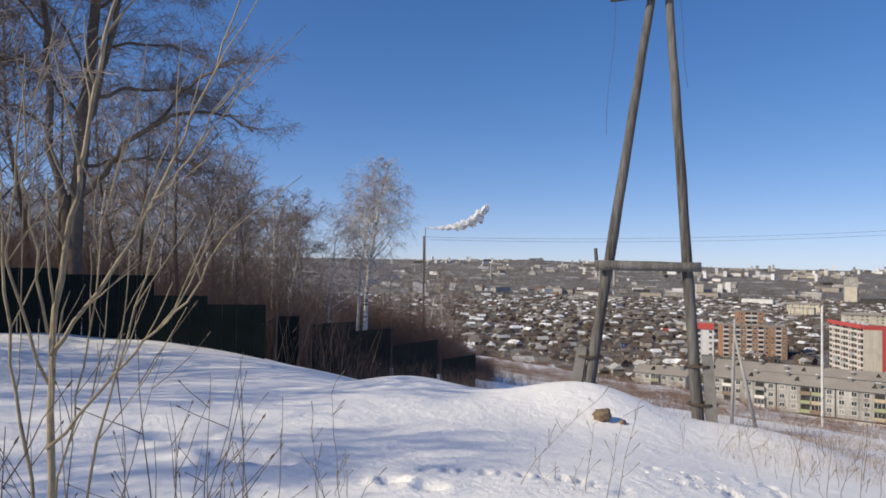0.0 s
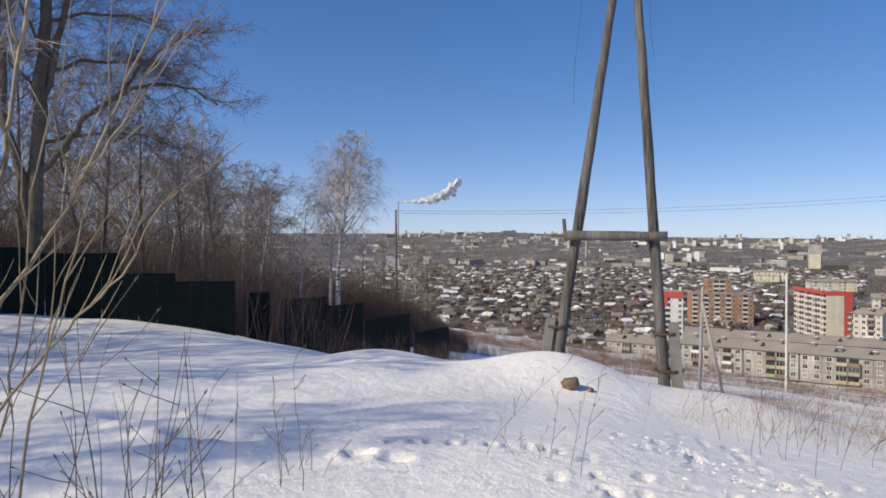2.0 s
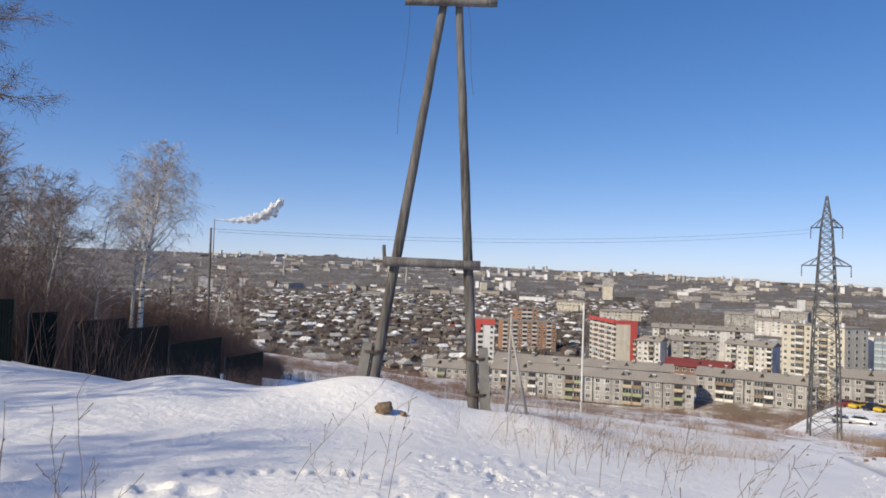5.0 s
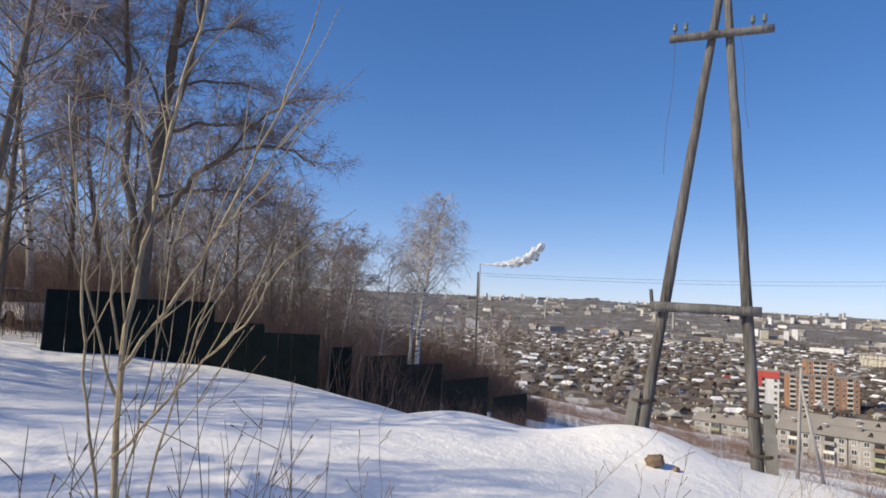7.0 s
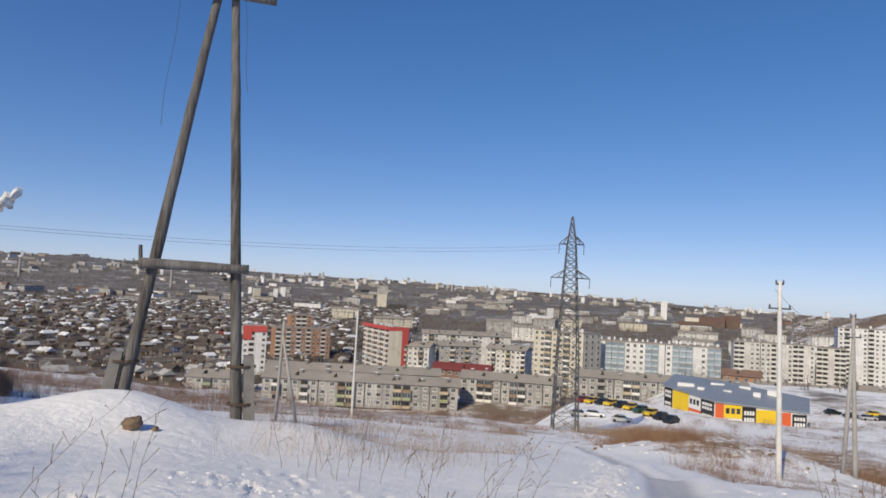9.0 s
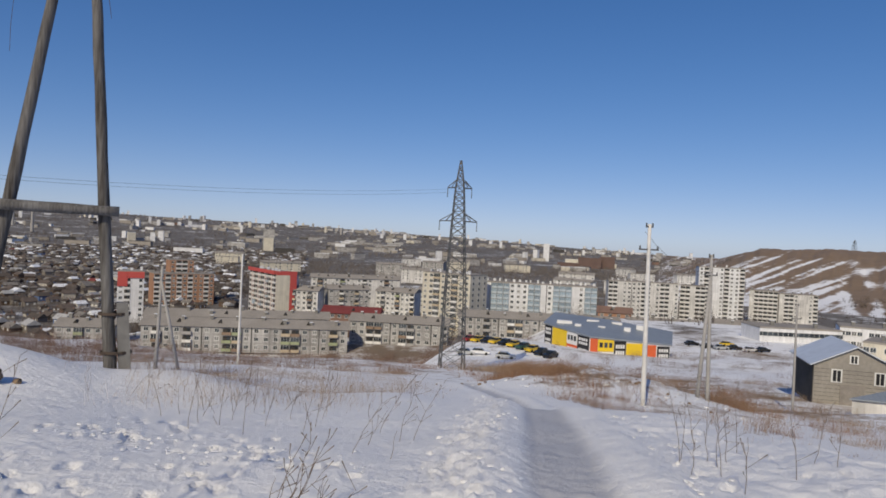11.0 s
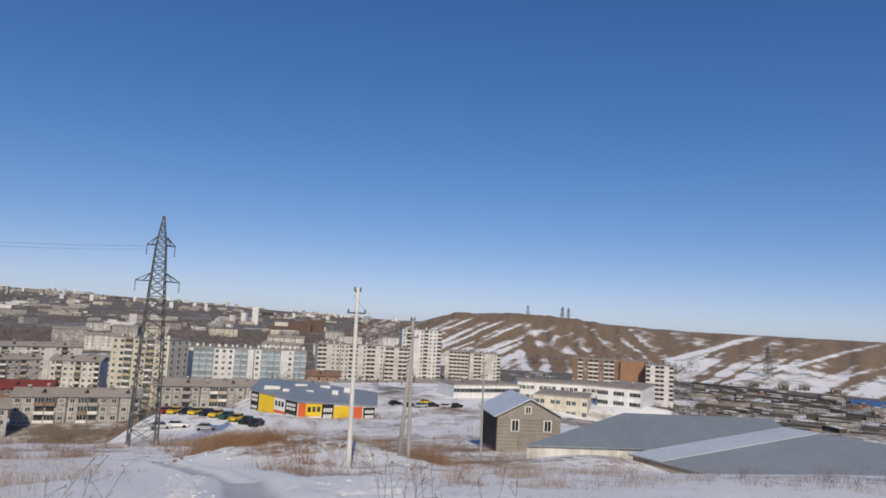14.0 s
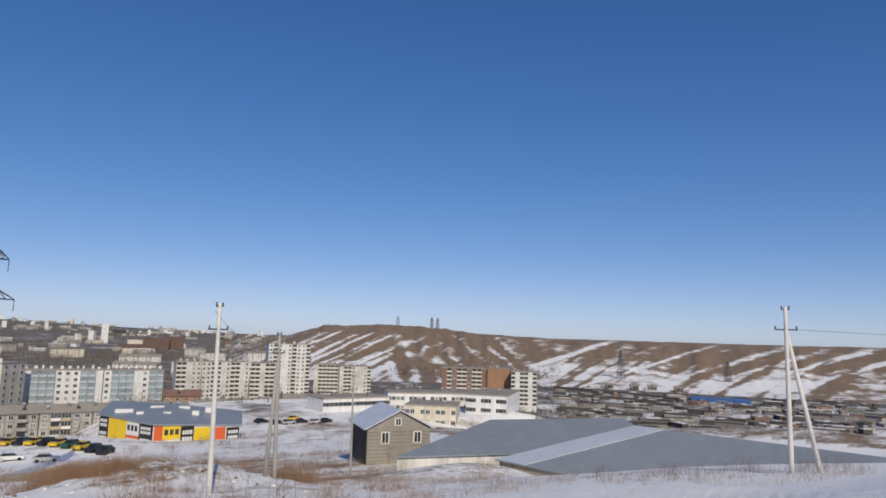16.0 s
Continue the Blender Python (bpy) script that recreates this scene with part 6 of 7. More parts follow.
field("low_twigs", [spikes(x1, y1, rg.uniform(0.4, 0.9, 16), 80, 0.4, 0.35, 0.004, 11), spikes(x2, y2, rg.uniform(0.2, 0.6, 44), 26, 1.1, 0.3, 0.0024, 12)], M_TWIG_RED, "thin brown twigs poking out of the snow")


x1, y1 = patchy(230, 3.4, 20, 23, 50, 5.5, 93, 0.3)
x3, y3 = patchy(130, -42, 30, 62, 112, 11, 94, 0.25)
x2, y2 = clumps([(8.6, 99), (11.5, 99.7), (10, 98), (14, 97)], 30, 1.3)
x4, y4 = clumps([(2.6, 46), (3.4, 44), (4.4, 42), (5.2, 41), (5.6, 38), (6.4, 37), (6.2, 34), (7.2, 31), (14.6, 37), (15.6, 36)], 110, 0.6)
field("scrub", [spikes(x4, y4, rg.uniform(0.4, 1.35, 110), 90, 0.4, 0.3, 0.007, 23), spikes(x1, y1, rg.uniform(0.2, 1.1, len(x1)), 46, 0.45, 0.28, 0.006, 20), spikes(x3, y3, rg.uniform(0.4, 1.5, len(x3)), 60, 0.7, 0.3, 0.012, 22), spikes(x2, y2, rg.uniform(0.8, 2.2, 30), 110, 0.5, 0.3, 0.02, 21)], M_RUSTY, "rust-brown dry scrub along the brow of the slope")


# rubble and frozen clods on the scrubby hump
bm_rng = np.random.default_rng(61)
s = Shape()
for _ in range(160):
    cx, cy = bm_rng.normal(8.5, 4.2), bm_rng.normal(38.5, 4.5)
    k = 0.03 + 0.16 * bm_rng.random() ** 3
    s.box((cx, cy, gz(cx, cy) + k * 0.2), (k * bm_rng.uniform(0.8, 1.8), k, k * bm_rng.uniform(0.5, 1.0)), bm_rng.uniform(0, 3), top=bm_rng.uniform(0.3, 0.8))
tagged(new("rubble", s.mesh("rubble", M_ROCK)), "brown clods and rubble scattered on the scrubby hump", "rubble", kind="stuff")


M_CLOD = material("broken_snow", (0.70, 0.70, 0.71), 0.9, vary=0.15, grain=12, coarse=2, bump=0.3)
# clods of broken snow: on the hump, along the path's edge, round the footprints
bm = bmesh.new()
bmesh.ops.create_icosphere(bm, subdivisions=1, radius=1.0)
ball_v, ball_f = np.array([v.co for v in bm.verts]), np.array([[v.index for v in f.verts] for f in bm.faces])
bm.free()
spots = [(bm_rng.normal(9, 4.5), bm_rng.normal(38, 4.5), 0.04 + 0.12 * bm_rng.random() ** 2) for _ in range(150)]
for _ in range(620):
    y = 4.5 + 18 * bm_rng.random() ** 1.3
    mid = float(np.interp(y, [1, 5.2, 11, 20, 30], [0.95, 1.1, 1.7, 2.0, 1.75]))
    left = bm_rng.random() < 0.72
    spots.append((mid - 0.9 + bm_rng.normal(0, 0.17) if left else mid + 0.8 + abs(bm_rng.normal(0, 0.5)), y, 0.01 + 0.034 * bm_rng.random() ** 2))
for _ in range(160):
    f = bm_rng.random()
    spots.append((-3.1 + 2.4 * f + bm_rng.normal(0, .3), 6.0 - 0.9 * f + bm_rng.normal(0, .3), 0.008 + 0.022 * bm_rng.random() ** 2))
for _ in range(260):
    hd, r = bm_rng.uniform(18, 64), bm_rng.uniform(8, 32)
    spots.append((*polar(hd, r), 0.01 + 0.028 * bm_rng.random() ** 2))
spots = np.array(spots)
gzs = ground_height(spots[:, 0], spots[:, 1])
n = len(spots)
jit = bm_rng.uniform(0.55, 1.35, (n, len(ball_v), 1)) * ball_v[None] * np.stack([np.ones(n), bm_rng.uniform(0.6, 1.2, n), bm_rng.uniform(0.25, 0.55, n)], -1)[:, None]
pts = jit * spots[:, 2][:, None, None] + np.stack([spots[:, 0], spots[:, 1], gzs + spots[:, 2] * 0.15], -1)[:, None]
field("snow_clods", [(pts.reshape(-1, 3), (ball_f[None] + np.arange(n)[:, None, None] * len(ball_v)).reshape(-1, 3))], M_CLOD, "clods of broken snow scattered along the path and slope", "snow clods")


# stones
def stone_mesh(seed, size, flat=0.7):
    bm = bmesh.new()
    bmesh.ops.create_icosphere(bm, subdivisions=3, radius=1.0)
    off = Vector((seed * 3.1, seed * 1.7, 0))
    for v in bm.verts:
        k = 1 + 0.4 * noise.noise(v.co * 1.5 + off) + 0.2 * noise.noise(v.co * 3.5 + off) + 0.08 * noise.noise(v.co * 9 + off)
        v.co = Vector((v.co.x * k, v.co.y * k * 0.85, v.co.z * k * flat)) * size
    me = bpy.data.meshes.new("stone")
    bm.to_mesh(me)
    bm.free()
    me.materials.append(M_ROCK)
    me.polygons.foreach_set("use_smooth", [True] * len(me.polygons))
    return me


single("rock", stone_mesh(4, 0.13), (-5.50, 8.12, gz(-5.5, 8.12) + 0.08), "rounded brown stone half sunk in the snow bank", "rock", turn=0.6)
x, y = -5.28, 8.3
single("rock", stone_mesh(9, 0.05), (x, y, gz(x, y) + 0.02), "small brown stone on the snow bank", "rock")

# ---- the sapling beside the camera ----


def sapling():
    base = sight(-77.6, -15.3, 2.5)
    gx, gy = base.x * 0.99, base.y * 0.99
    o = Vector((gx, gy, gz(gx, gy)))
    t = thing("sapling", o, "slender leafless sapling with yellow-brown stems in snow", "sapling")
    rng = random.Random(21)
    stems = [
        (2.50, 0.027, [(-77.6, -15.3), (-77.9, -5.5), (-77.0, 3.5), (-76.3, 8.6), (-75.3, 15.1), (-73.7, 23), (-72.8, 27)]),
        (2.46, 0.015, [(-77.7, -6.6), (-74.9, -1.9), (-71.8, 3.7), (-69.1, 10.5), (-67.0, 15.9), (-64.5, 23.1)]),
        (2.40, 0.011, [(-77.8, -13.3), (-74.4, -9.0), (-71.6, -5.8), (-68.7, -2.8), (-64.5, 4.2)]),
        (2.44, 0.008, [(-71.9, 4.2), (-69.9, 6.5), (-67.5, 11.1), (-65.0, 15.6)]),
        (2.62, 0.013, [(-78.8, -15.2), (-80.4, -7.1), (-81.3, 2.9), (-81.7, 4.3), (-83.2, 14.4)]),
        (2.56, 0.010, [(-78.0, -8.9), (-80.8, -0.8), (-80.8, 3.0), (-80.1, 13.4)]),
        (2.52, 0.009, [(-78.1, -5.0), (-79.6, 3.1), (-80.0, 7.0), (-80.2, 15.1)]),
        (2.30, 0.010, [(-75.3, -15.4), (-72.9, -5.4), (-70.5, 3.8)]),
        (2.58, 0.008, [(-77.1, -15.3), (-75.6, -7.6), (-74.8, 3.4), (-73.4, 10.0)]),
    ]
    for r, w, pts in stems:
        p = [sight(h, e, r + 0.05 * i * (1 if w > 0.012 else -1)) - o for i, (h, e) in enumerate(pts)]
        if pts[0][1] < -15:
            p = [Vector((rng.uniform(-.06, .06), rng.uniform(-.06, .06), -0.1))] + p
        fine = []
        for i in range(len(p) - 1):
            for k in range(4):
                fine.append(p[i].lerp(p[i + 1], k / 4) + Vector((rng.gauss(0, .006), rng.gauss(0, .006), 0)))
        fine.append(p[-1])
        n = len(fine)
        s = Shape()
        s.tube(fine, [(0.45 * w if w > 0.02 else 0.44 * w + 0.0008) * (1 - 0.6 * i / n) * (1.12 if i % 5 == 0 else 1) for i in range(n)], 8)
        st = part("stem", s.mesh("stem", M_YOUNG, smooth=True), t)
        for i in range(3, n - 1, 2):
            d = (fine[i + 1] - fine[i]).normalized()
            a = rng.uniform(0, 6.28)
            out = (d + Vector((math.cos(a), math.sin(a), 0.35)) * rng.uniform(0.35, 0.7)).normalized()
            q = bent(rng, fine[i], out, rng.uniform(0.15, 0.6), 4, 0.08, 0.05)
            side = Shape()
            side.tube(q, [w * 0.16 + .0008, w * 0.14 + .0008, w * 0.11 + .0008, w * 0.08 + .0008, 0.0012], 5)
            if rng.random() < 0.6:
                q2 = bent(rng, q[2], out + Vector((rng.gauss(0, .5), rng.gauss(0, .5), .3)), rng.uniform(0.08, 0.2), 3, 0.1)
                side.tube(q2, [0.0015, 0.0014, 0.0012, 0.001], 4)
            part("twig", side.mesh("twig", M_YOUNG, smooth=True), st)
    return t


sapling()
# thinner shoots growing round it
rng = random.Random(31)
for i in range(30):
    hd, r = rng.choice((rng.uniform(-86, -60), rng.gauss(-72, 4))), rng.uniform(2.0, 3.4)
    x, y = polar(hd, r)
    t = thing("shoot", (x, y, gz(x, y)), "thin bare grey-brown shoot sticking out of the snow", "shoot", "bare shoots round the sapling")
    s = Shape()
    p = bent(rng, (0, 0, -0.05), (rng.gauss(0.05, .2), rng.gauss(0, .2), 1), rng.uniform(0.4, 1.5), 8, 0.06, 0.02)
    s.tube(p, [0.0045 * (1 - 0.75 * k / 8) for k in range(9)], 6)
    for k in range(2, 8):
        if rng.random() < 0.7:
            q = bent(rng, p[k], (rng.gauss(0, .7), rng.gauss(0, .7), .8), rng.uniform(.08, .35), 3, .1, 0.05)
            s.tube(q, [0.0022, 0.002, 0.0017, 0.0014], 5)
            s.tube([q[-1], q[-1] + (q[-1] - q[-2]) * 0.12, q[-1] + (q[-1] - q[-2]) * 0.3], [0.0018, 0.0042, 0.001], 5)
    part("stem", s.mesh("stem", M_STALK, smooth=True), t)

# ---- dry weeds in the snow: heading, distance, height, lean ----
WEEDS = [(-41, 5.4, .66, .59), (-37.9, 5.6, .18, 0), (-38.3, 5.4, .17, -.12), (-36.3, 5.4, .2, 0), (-35.4, 5.4, .53, .06), (-33.7, 5.3, .64, .12), (-32.9, 5.1, .79, .16), (-27.7, 9.2, .31, -.05), (-25.3, 9.8, .37, .13), (-25.1, 9.4, .37, .27), (-20.1, 7, .66, .1), (-17.8, 7.3, .66, .07), (-16.9, 7.7, .55, .19), (-15.7, 6.7, .88, .07), (-65.3, 4.6, .3, 0), (-65.1, 4.6, .66, .14), (-57.9, 4.6, .57, -.04), (-56, 4.5, .81, -.07), (-6.5, 5.7, .43, .24), (-14.2, 7.4, .62, .2), (-11.0, 6.9, .5, .12), (-4.6, 7.0, .5, .26), (-5.4, 6.2, .35, .2), (-1.6, 6.6, .62, .3), (-3, 5.6, .24, .03), (-2.8, 6.5, .55, .16), (21.3, 6, .3, 0), (19.1, 21.2, .67, 0)]
rng = random.Random(17)
extra = [(rng.uniform(-58, -53), rng.uniform(4.3, 5), rng.uniform(.15, .35), rng.gauss(0, .05)) for _ in range(6)]
extra += [(rng.uniform(-24, -9), rng.uniform(7, 12), rng.uniform(.25, .7), rng.gauss(.05, .12)) for _ in range(26)]
extra += [(rng.uniform(20, 31), rng.uniform(5.5, 7.5), rng.uniform(.3, .75), rng.gauss(0, .06)) for _ in range(12)]
extra += [(rng.uniform(-13, -7), rng.uniform(3.6, 4.3), rng.uniform(.2, .5), rng.gauss(.15, .1)) for _ in range(9)]
for hd, r, h, lean in WEEDS + extra:
    x, y = polar(hd, r)
    t = thing("weed", (x, y, gz(x, y)), "dry brown weed stalk standing in the snow", "weed", "dry weed stalks", turn=-radians(hd))
    s = Shape()
    n = 6
    p = [Vector((lean * (k / n) ** 1.3 + rng.gauss(0, .006), rng.gauss(0, .008), -0.04 + (h + 0.04) * k / n)) for k in range(n + 1)]
    s.tube(p, [0.0032 * (1 - 0.55 * k / n) for k in range(n + 1)], 5)
    st = part("stalk", s.mesh("stalk", M_STALK), t)
    for k in range(2, n + 1):
        for _ in range(1 if h < 0.4 else 2):
            if rng.random() < (0.75 if lean > 0.12 else 0.35):
                q = bent(rng, p[k], (rng.gauss(.3, .5), rng.gauss(0, .5), .7), rng.uniform(.06, .2), 2, .15)
                e = Shape()
                e.tube(q, [0.0018, 0.0016, 0.0034], 4)
                part("shoot", e.mesh("shoot", M_STALK), st)

# ---- the valley: wooden village, blocks, woods ----
ROOFS = [M_SNOWROOF, material("old_slate_roof", (0.215, 0.20, 0.185), 0.9, vary=0.3, bump=0), material("dark_sheet_roof", (0.10, 0.085, 0.075), 0.9, vary=0.3, bump=0), material("brown_roof", (0.125, 0.102, 0.09), 0.9, vary=0.3, bump=0), material("pale_grey_roof", (0.40, 0.40, 0.40), 0.8, vary=0.2, bump=0), M_ROOFRED]
WALLS = [material("brown_log_wall", (0.115, 0.08, 0.06), 0.9, vary=0.3, bump=0), material("grey_board_wall", (0.20, 0.18, 0.16), 0.9, vary=0.3, bump=0), material("pale_plaster_wall", (0.50, 0.47, 0.42), 0.9, vary=0.15, bump=0), material("blue_painted_wall", (0.10, 0.16, 0.30), 0.8, vary=0.2, bump=0)]


def cottage(s_wall, s_roof, at, turn, ln, dp, h, rise, wslot=0, rslot=0):
    ca, sn = math.cos(turn), math.sin(turn)

    def put(s, loc, faces, slot):
        n = len(s.v)
        s.v += [(at[0] + x * ca - y * sn, at[1] + x * sn + y * ca, at[2] + z) for x, y, z in loc]
        s.f += [tuple(n + i for i in q) for q in faces]
        s.s += [slot] * len(faces)

    a, b = ln / 2, dp / 2
    put(s_wall, [(-a, -b, -1), (a, -b, -1), (a, b, -1), (-a, b, -1), (-a, -b, h), (a, -b, h), (a, b, h), (-a, b, h), (-a, 0, h + rise), (a, 0, h + rise)],
        [(0, 1, 5, 4), (2, 3, 7, 6), (1, 2, 6, 9, 5), (3, 0, 4, 8, 7)], wslot)
    o = 0.45
    k = rise / b
    lo = h - o * k + 0.05
    tp = h + rise + 0.12
    put(s_roof, [(-a - o, -b - o, lo), (a + o, -b - o, lo), (a + o, 0, tp), (-a - o, 0, tp), (a + o, b + o, lo), (-a - o, b + o, lo), (-a - o, -b - o, lo - .15), (a + o, -b - o, lo - .15), (a + o, b + o, lo - .15), (-a - o, b + o, lo - .15)],
        [(0, 1, 2, 3), (3, 2, 4, 5), (6, 7, 1, 0), (8, 9, 5, 4), (7, 8, 4, 2, 1), (9, 6, 0, 3, 5)], rslot)


rng = random.Random(55)
homes = []
for i in range(-122, 122):
    for j in range(0, 160):
        u, v = i * 11 + rng.uniform(-4, 4), 20 + j * 11.8 + rng.uniform(-4.2, 4.2) + (6 if j % 2 else 0)
        a = -0.55
        x, y = u * math.cos(a) - v * math.sin(a), u * math.sin(a) + v * math.cos(a)
        hd, r = math.degrees(math.atan2(x, y)), math.hypot(x, y)
        lim = -26.5 if r < 420 else (-18 if r < 700 else -13)
        if not (-62 < hd < lim) or r < 262 + max(0, hd + 40) * 4 or r > 1650 or y < 150:
            continue
        if rng.random() < 0.16 + 0.25 * max(0, noise.noise(Vector((x / 140, y / 140, 0)))) + (0.25 if r > 1200 else 0):
            continue
        homes.append((r, x, y, a + rng.choice((0, 1.571)) + rng.gauss(0, .2)))
homes.sort()
PROTO = {}
far_wall, far_roof = Shape(), Shape()
zs_home = ground_height(np.array([h[1] for h in homes]), np.array([h[2] for h in homes]))
for n, (r, x, y, turn) in enumerate(homes):
    ln, dp, h, rise = rng.choice(((6.4, 4.6, 2.2, 1.5), (5.2, 4.4, 2.2, 1.3), (7.2, 4.8, 2.4, 1.6), (4, 3.2, 1.9, 0.7), (3.4, 2.6, 1.8, 0.5), (6.2, 5.4, 3.4, 1.7)))
    ri = rng.choices(range(6), (12, 28, 38, 14, 12, 0.25))[0]
    wi = rng.choices(range(4), (5, 5, 3, 1))[0]
    z = float(zs_home[n])
    if n < 260:
        key = (ln, dp, ri, wi)
        m = Matrix.Translation((x, y, z)) @ Matrix.Rotation(turn, 4, "Z")
        if key in PROTO:
            copy_thing(PROTO[key], m)
            continue
        cat = ("snow-covered", "grey slate", "dark sheet", "brown", "pale grey", "dark red")[ri] + " roof"
        t = thing("cottage", (x, y, z), "small %s village house with a %s" % (("brown log", "grey board", "pale plastered", "blue painted")[wi], cat), "house", "village houses", turn=turn)
        sw, sr = Shape(), Shape()
        cottage(sw, sr, (0, 0, 0), 0, ln, dp, h, rise)
        w = part("wall", sw.mesh("wall", WALLS[wi]), t)
        rf = part("roof", sr.mesh("roof", ROOFS[ri]), t)
        s = Shape()
        s.box((ln * 0.15, 0.6, h + rise), (0.6, 0.6, 1.4))
        part("chimney", s.mesh("chimney", M_BRICK), rf)
        for sx in (-0.28, 0.28):
            s = Shape()
            s.box((sx * ln, -dp / 2 - 0.03, h * 0.55), (1.0, 0.1, 1.2))
            part("window", s.mesh("window", M_FRAME), w)
        PROTO[key] = t
    else:
        cottage(far_wall, far_roof, (x, y, z), turn, ln * 1.1, dp * 1.1, h, rise, wi, ri)
n = len(far_wall.v)
far_wall.v += far_roof.v
far_wall.f += [tuple(n + i for i in q) for q in far_roof.f]
far_wall.s += [4 + k for k in far_roof.s]
tagged(new("village", far_wall.mesh("village", *WALLS, *ROOFS)), "village of small houses with snowy and dark roofs spread over the valley", "village", kind="stuff")

# bare trees between the houses and across the valley floor
rg = np.random.default_rng(77)
layers = []
for (h0, h1, r0, r1, n, hmin, hmax, cnt, w, sd) in ((-60, -14, 255, 700, 5200, 3, 7.5, 13, 0.085, 1), (-60, -12, 700, 1700, 6400, 4, 8, 9, 0.2, 2), (-31, -9, 270, 420, 420, 3, 8, 16, 0.09, 11), (-24, 27, 285, 640, 800, 4, 9, 14, 0.12, 3), (-26, 22, 480, 1500, 6600, 5, 10, 12, 0.28, 4), (-60, 20, 1500, 3200, 8200, 6, 11, 8, 0.6, 5), (40, 66, 420, 700, 700, 2, 6, 12, 0.14, 6), (24, 44, 520, 900, 420, 4, 8, 10, 0.2, 7), (33, 47, 290, 460, 260, 3, 7, 16, 0.1, 9), (-16, 12, 260, 350, 300, 3, 8, 16, 0.09, 10), (-60, 20, 3000, 4300, 4200, 7, 12, 6, 1.2, 8), (43, 66, 200, 420, 420, 1.5, 4, 12, 0.06, 12)):
    x, y = sector(rg, n, h0, h1, r0, r1)
    if r0 >= 480:
        keep = waves(x, y * 0.5, 330, 95, 7) + 0.6 * waves(x, y, 90, 96, 7) + rg.normal(0, .12, n) > 0.02
    else:
        keep = np.sin(x / 53 + 1.3) * np.cos(y / 61) + rg.normal(0, .6, n) > -0.35
    x, y = x[keep], y[keep]
    layers.append(spikes(x, y, rg.uniform(hmin, hmax, len(x)), cnt, 0.22, 0.22, w, 100 + sd))
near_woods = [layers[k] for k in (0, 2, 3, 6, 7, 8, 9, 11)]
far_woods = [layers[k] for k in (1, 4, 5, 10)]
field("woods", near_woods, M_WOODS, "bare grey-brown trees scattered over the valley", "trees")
# greyer and paler than the near woods: distance haze put into the twig colour
field("distant_woods", far_woods, material("distant_woods_hazed", (0.165, 0.145, 0.132), 0.9, vary=0.3, grain=0.05, coarse=0.006, bump=0.0, island=True), "bare grey woods over the far side of the valley", "trees")

# more blocks of flats between the woods
rng = random.Random(91)
placed = []
TINTS = [(M_PANEL, "stained concrete"), (M_PALE, "pale panel"), (M_CREAM, "cream-washed"), (M_PALE, "pale panel")]
tries = 0
while len(placed) < 22 and tries < 2000:
    tries += 1
    hd, r = rng.uniform(-21, 22), rng.uniform(430, 1150)
    if hd > 11 and r < 640 or hd < -11 and r < 520 or abs(hd - 5) < 9 and r < 430:
        continue
    x, y = polar(hd, r)
    if any(math.hypot(x - a, y - b) < 52 for a, b in placed):
        continue
    placed.append((x, y))
    fl = rng.choice((5, 5, 5, 4))
    ln = rng.uniform(28, 48)
    turn = -radians(hd) + rng.gauss(0, 0.35)
    mat, nm = rng.choice(TINTS)
    b = (x + ln * math.cos(turn), y + ln * math.sin(turn))
    block("apartment_block", "distant %s block of flats among bare trees" % nm, (x, y), b, 12, min(gz(x, y), gz(*b)) + fl * 2.8 + 0.5, fl, int(ln / 4.2), mat, roof="gable" if fl == 5 else "flat", vents=2, pattern="wW-", skip_low=1)

# the far town along the valley's rim
town = Shape()
M_WORKS = material("dull_brown_brick", (0.145, 0.10, 0.088), 0.9, vary=0.2, grain=0.5, coarse=0.05, bump=0.0)
for i in range(1500):
    hd = rng.uniform(-54, 19)
    r = rng.uniform(1250, 3300) if rng.random() < 0.5 else rng.uniform(3200, 4780)
    if noise.noise(Vector((hd * 0.25, r / 700, 3))) < -0.05 or hd < -41 and r > 4200:
        continue
    x, y = polar(hd, r)
    k = rng.random()
    tall = k < (0.2 if r > 2900 else 0.03)
    if tall:
        w, h = rng.uniform(9, 16), rng.uniform(16, 32)
    elif k < 0.6:
        w, h = rng.uniform(8, 22), rng.uniform(4, 9)
    else:
        w, h = rng.uniform(24, 52), rng.uniform(6, 13)
    z = gz(x, y)
    turn = -radians(hd) + rng.gauss(0, .4)
    dp = rng.uniform(9, 14)
    slot = rng.choices((0, 1, 2), (10, 6, 2))[0] if tall else rng.choices((0, 1, 2, 3, 5, 6), (10, 24, 2, 1, 16, 4))[0]
    town.box((x, y, z + h / 2 - 2), (w, dp, h + 4), turn, slot)
    town.box((x, y, z + h + 0.3), (w + 0.6, dp + 0.6, 0.6), turn, rng.choice((4, 6, 6, 5)))
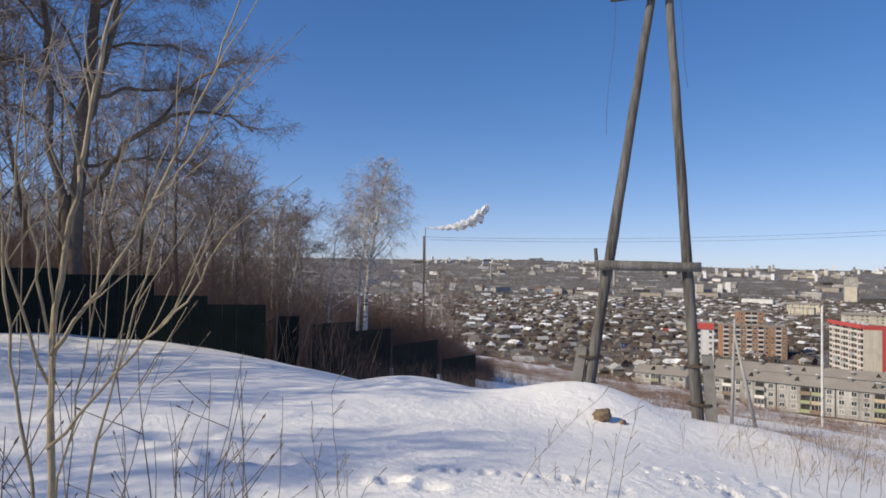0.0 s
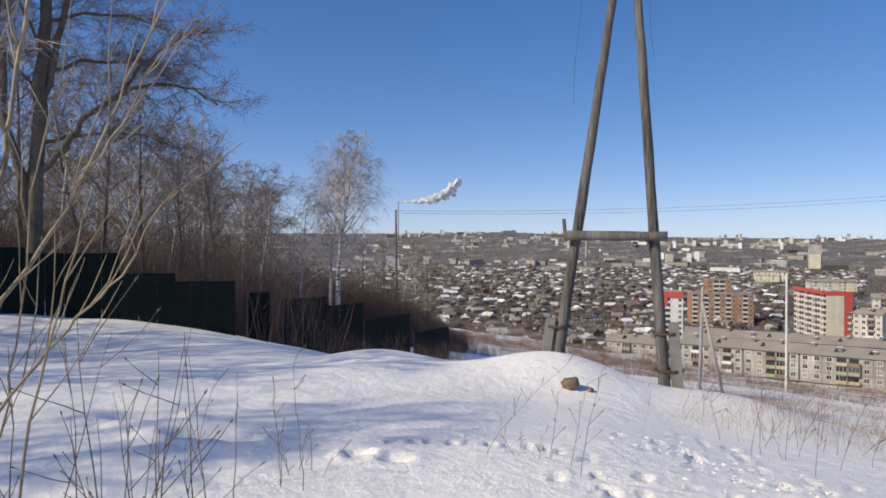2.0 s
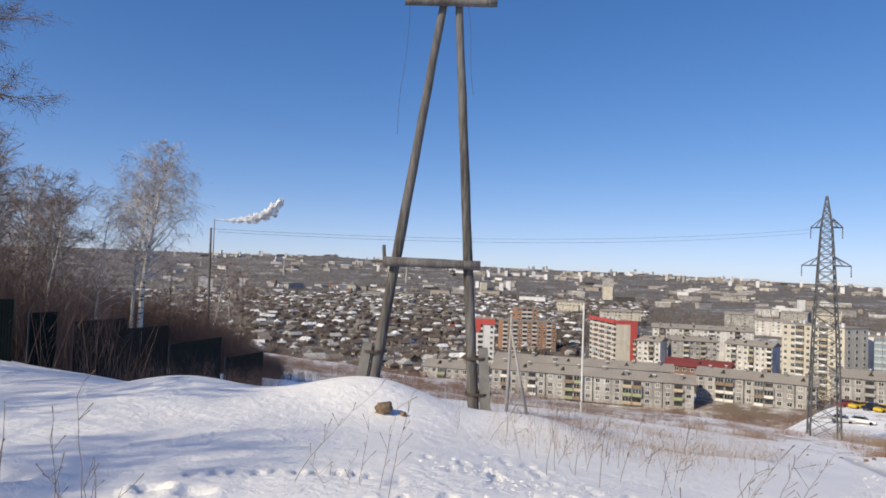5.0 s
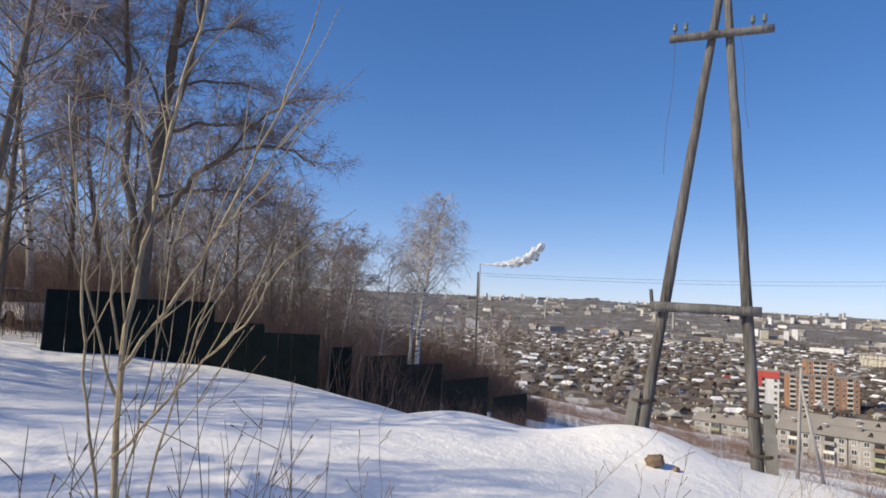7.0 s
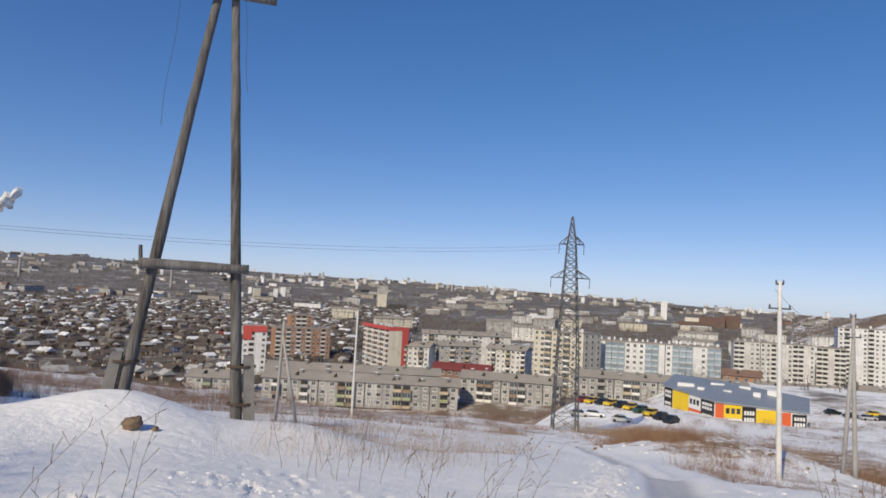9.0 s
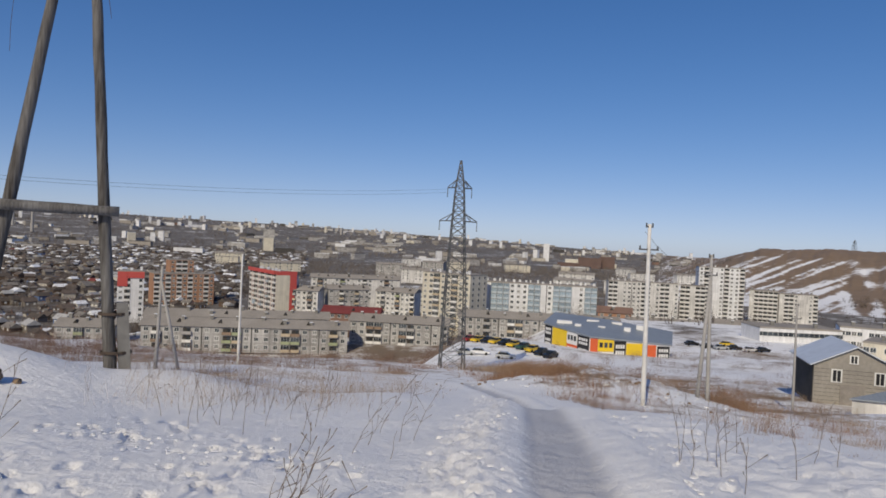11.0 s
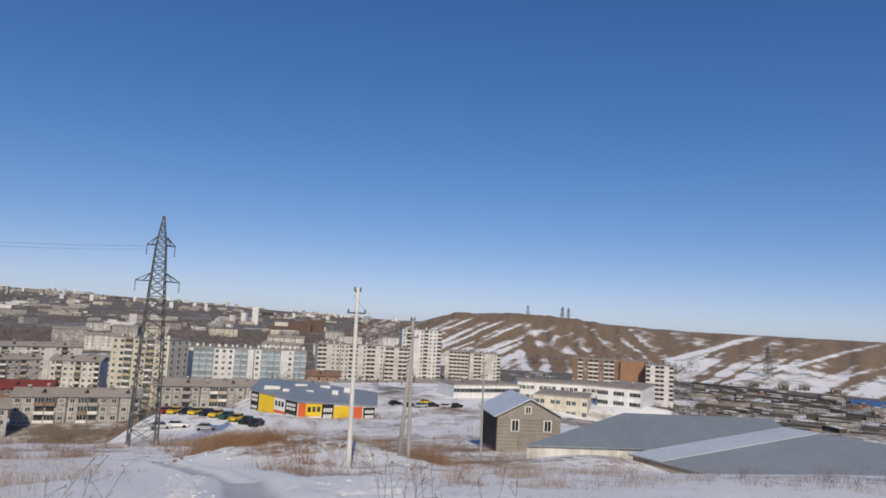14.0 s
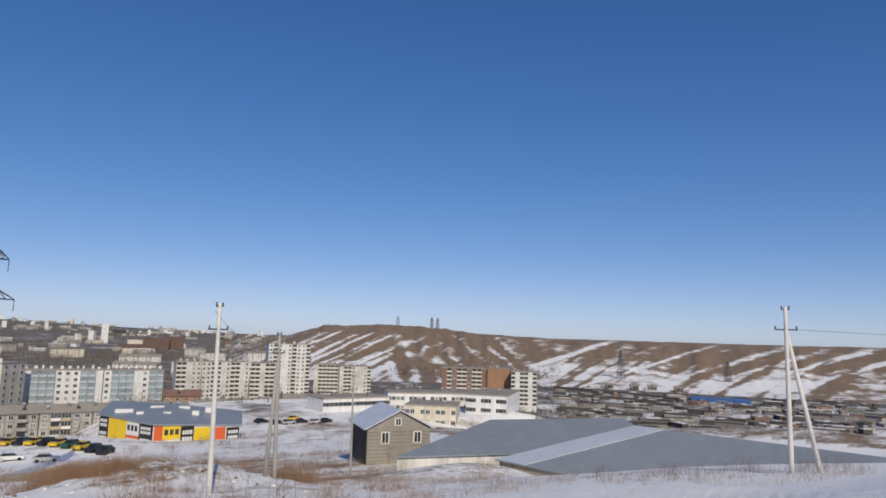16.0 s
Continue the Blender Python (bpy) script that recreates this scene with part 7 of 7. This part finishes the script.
# a yellow and white tower, a dark red works and a pale tower stand out of it
for hd, r, w, z0, z1, slot in ((-16.15, 1500, 24, -2.2, 0.1, 1), (-16.15, 1485, 20, -2.4, -0.65, 2), (11.0, 1500, 50, -2.6, -1.0, 7), (12.4, 1520, 34, -2.6, -0.85, 7), (9.3, 1480, 50, -2.7, -1.5, 7), (7.35, 1900, 16, -2.0, 0.0, 0)):
    x, y = polar(hd, r)
    a, b = 1.6 + r * math.tan(radians(z0)), 1.6 + r * math.tan(radians(z1))
    a = min(a, gz(x, y) - 2)
    town.box((x, y, (a + b) / 2), (w, 20, b - a), -radians(hd), slot)
tagged(new("distant_town", town.mesh("distant_town", M_PANEL_WHITE, M_PANEL, M_CREAM, M_BRICK, M_SNOWROOF, M_ROOFGREY, M_DARKWALL, M_WORKS)), "pale blocks of a distant town along the far rim of the valley", "town", kind="stuff")

# ---- garages and yards below the hill ----
DOOR = Shape().box((0, 0, 0.9), (2.6, 0.12, 1.8)).mesh("door", material("garage_door_paint", (0.30, 0.27, 0.25), 0.7, vary=0.25, bump=0, each=0.6))
rng = random.Random(66)
for k in range(46):
    r = 222 + k * 9.6
    hd = 43.6 + rng.uniform(-1, 2)
    while hd < 67:
        wide = rng.choice((4, 6, 9, 14, 20)) * rng.uniform(0.8, 1.2) / r * 57.3
        h0, h1 = hd, hd + wide
        hd = h1 + rng.uniform(0.2, 2.2)
        if rng.random() < 0.34:
            continue
        rr, sk = r + rng.uniform(-4, 4), rng.gauss(0, 2.2)
        a, b = polar(h0, rr - sk), polar(h1, rr + sk)
        ln, turn = math.hypot(b[0] - a[0], b[1] - a[1]), math.atan2(b[1] - a[1], b[0] - a[0])
        z = (gz(*a) + gz(*b)) / 2
        t = thing("garage_row", (*a, z), "row of low garages with a flat snowy or tarred roof", "garages", "garage rows", turn=turn)
        s = Shape()
        hh = rng.uniform(1.7, 2.7)
        s.box((ln / 2, 2.2, hh / 2 - 0.6), (ln, 4.4, hh + 1.2))
        w = part("wall", s.mesh("wall", rng.choice((M_DARKWALL, M_DARKWALL, M_DARKWALL, M_BRICK, M_GREY_WOOD, M_PANEL))), t)
        s = Shape()
        s.box((ln / 2, 2.2, hh + 0.08), (ln + 0.3, 4.8, 0.16))
        if rng.random() < 0.6:
            f = rng.uniform(0.25, 0.8)
            s.box((ln * rng.uniform(f / 2, 1 - f / 2), 2.6, hh + 0.2), (ln * f, 3.6, 0.14), slot=1)
        part("roof", s.mesh("roof", rng.choice((M_DARKWALL, M_DARKWALL, M_ROOFGREY, M_GREY_WOOD)), M_SNOWROOF), t)
        if k < 7:
            for i in range(int(ln / 3.6)):
                part("door", DOOR, w, (1.8 + i * 3.6, -0.04, 0))
s = Shape()
p = [Vector((*polar(43.5 + i * 0.9, 662 - i * 6), 0)) for i in range(12)]
for q in p:
    q.z = gz(q.x, q.y) + 2.0
s.tube([q - p[0] for q in p], [0.9] * 12, 6)
single("pipeline", s.mesh("pipeline", M_DARKWALL), p[0], "long dark pipeline crossing the snow below the hill", "pipeline")
flats("warehouse", "low warehouse with a blue roof below the hill", 54.4, 590, 58.6, 596, -4.75, 22, 1, 6, M_PANEL_WHITE, roof="gable", roof_mat=material("blue_sheet_roof", (0.06, 0.13, 0.30), 0.5, vary=0.15, bump=0), vents=0, group="", category="warehouse", storey=3.5)
for hd, r in ((47.6, 700), (49.6, 690), (51.0, 705), (53.0, 700)):
    flats("house", "low dark house at the foot of the hill", hd, r, hd + 0.7, r, -3.75, 9, 1, 2, M_DARKWALL, roof="gable", vents=0, group="houses under the hill", category="house")

# ---- steam over the far chimney ----
c0 = sight(-49.2, 3.75, 3600)
s = Shape()
rings, sides = 60, 28
for i in range(rings + 1):
    f = i / rings
    hd, el = -49.2 + 5.4 * f, 3.72 + 0.12 * f + 1.9 * f ** 4
    c = sight(hd, el, 3600) - c0
    rad = 3 + 46 * f ** 1.2 * math.sqrt(max(0.0, 1 - (max(0, f - 0.75) / 0.25) ** 2)) * (0.75 + 0.25 * math.sin(i * 0.9) + 0.15 * math.sin(i * 2.3))
    for k in range(sides):
        a = 2 * math.pi * k / sides
        d = Vector((0, math.cos(a), math.sin(a)))
        w = rad * (1 + 0.55 * noise.noise(Vector((f * 14, math.cos(a) * 1.3, math.sin(a) * 1.3))) + 0.3 * noise.noise(Vector((f * 40, math.cos(a) * 3, math.sin(a) * 3))))
        s.v.append(tuple(c + d * w * 0.85))
for i in range(rings):
    for k in range(sides):
        a, b = i * sides + k, i * sides + (k + 1) % sides
        s.f.append((a, b, b + sides, a + sides))
        s.s.append(0)
single("steam_plume", s.mesh("steam_plume", M_SMOKE, smooth=True), c0, "white plume of steam drifting from a far chimney", "steam")
x, y = polar(-49.2, 3600)
s = Shape()
s.tube([(0, 0, -5), (0, 0, c0.z - gz(x, y) + 2)], [4, 2.5], 10)
single("chimney", s.mesh("chimney", M_CONCRETE), (x, y, gz(x, y)), "tall far-off concrete chimney", "chimney", "factory chimneys")
for hd, r, h in ((-33.2, 2300, 75), (-34.4, 2600, 50), (-43.5, 2500, 60)):
    x, y = polar(hd, r)
    s = Shape()
    s.tube([(0, 0, -5), (0, 0, h)], [5, 3], 10)
    single("chimney", s.mesh("chimney", M_CONCRETE), (x, y, gz(x, y)), "tall far-off concrete chimney", "chimney", "factory chimneys")

# ---- beyond the fence's end: a car and a wooden house ----
x, y = polar(-85.2, 31)
park(x, y, 0.5, 4)
fa, fb = polar(-93, 40), polar(-82.6, 44)
block("house", "brown wooden house with a low roof behind the fence", fa, fb, 8, 1.6 + 42 * math.tan(radians(1.0)), 1, 3, WALLS[0], roof="gable", vents=1, group="", category="house", storey=2.6)
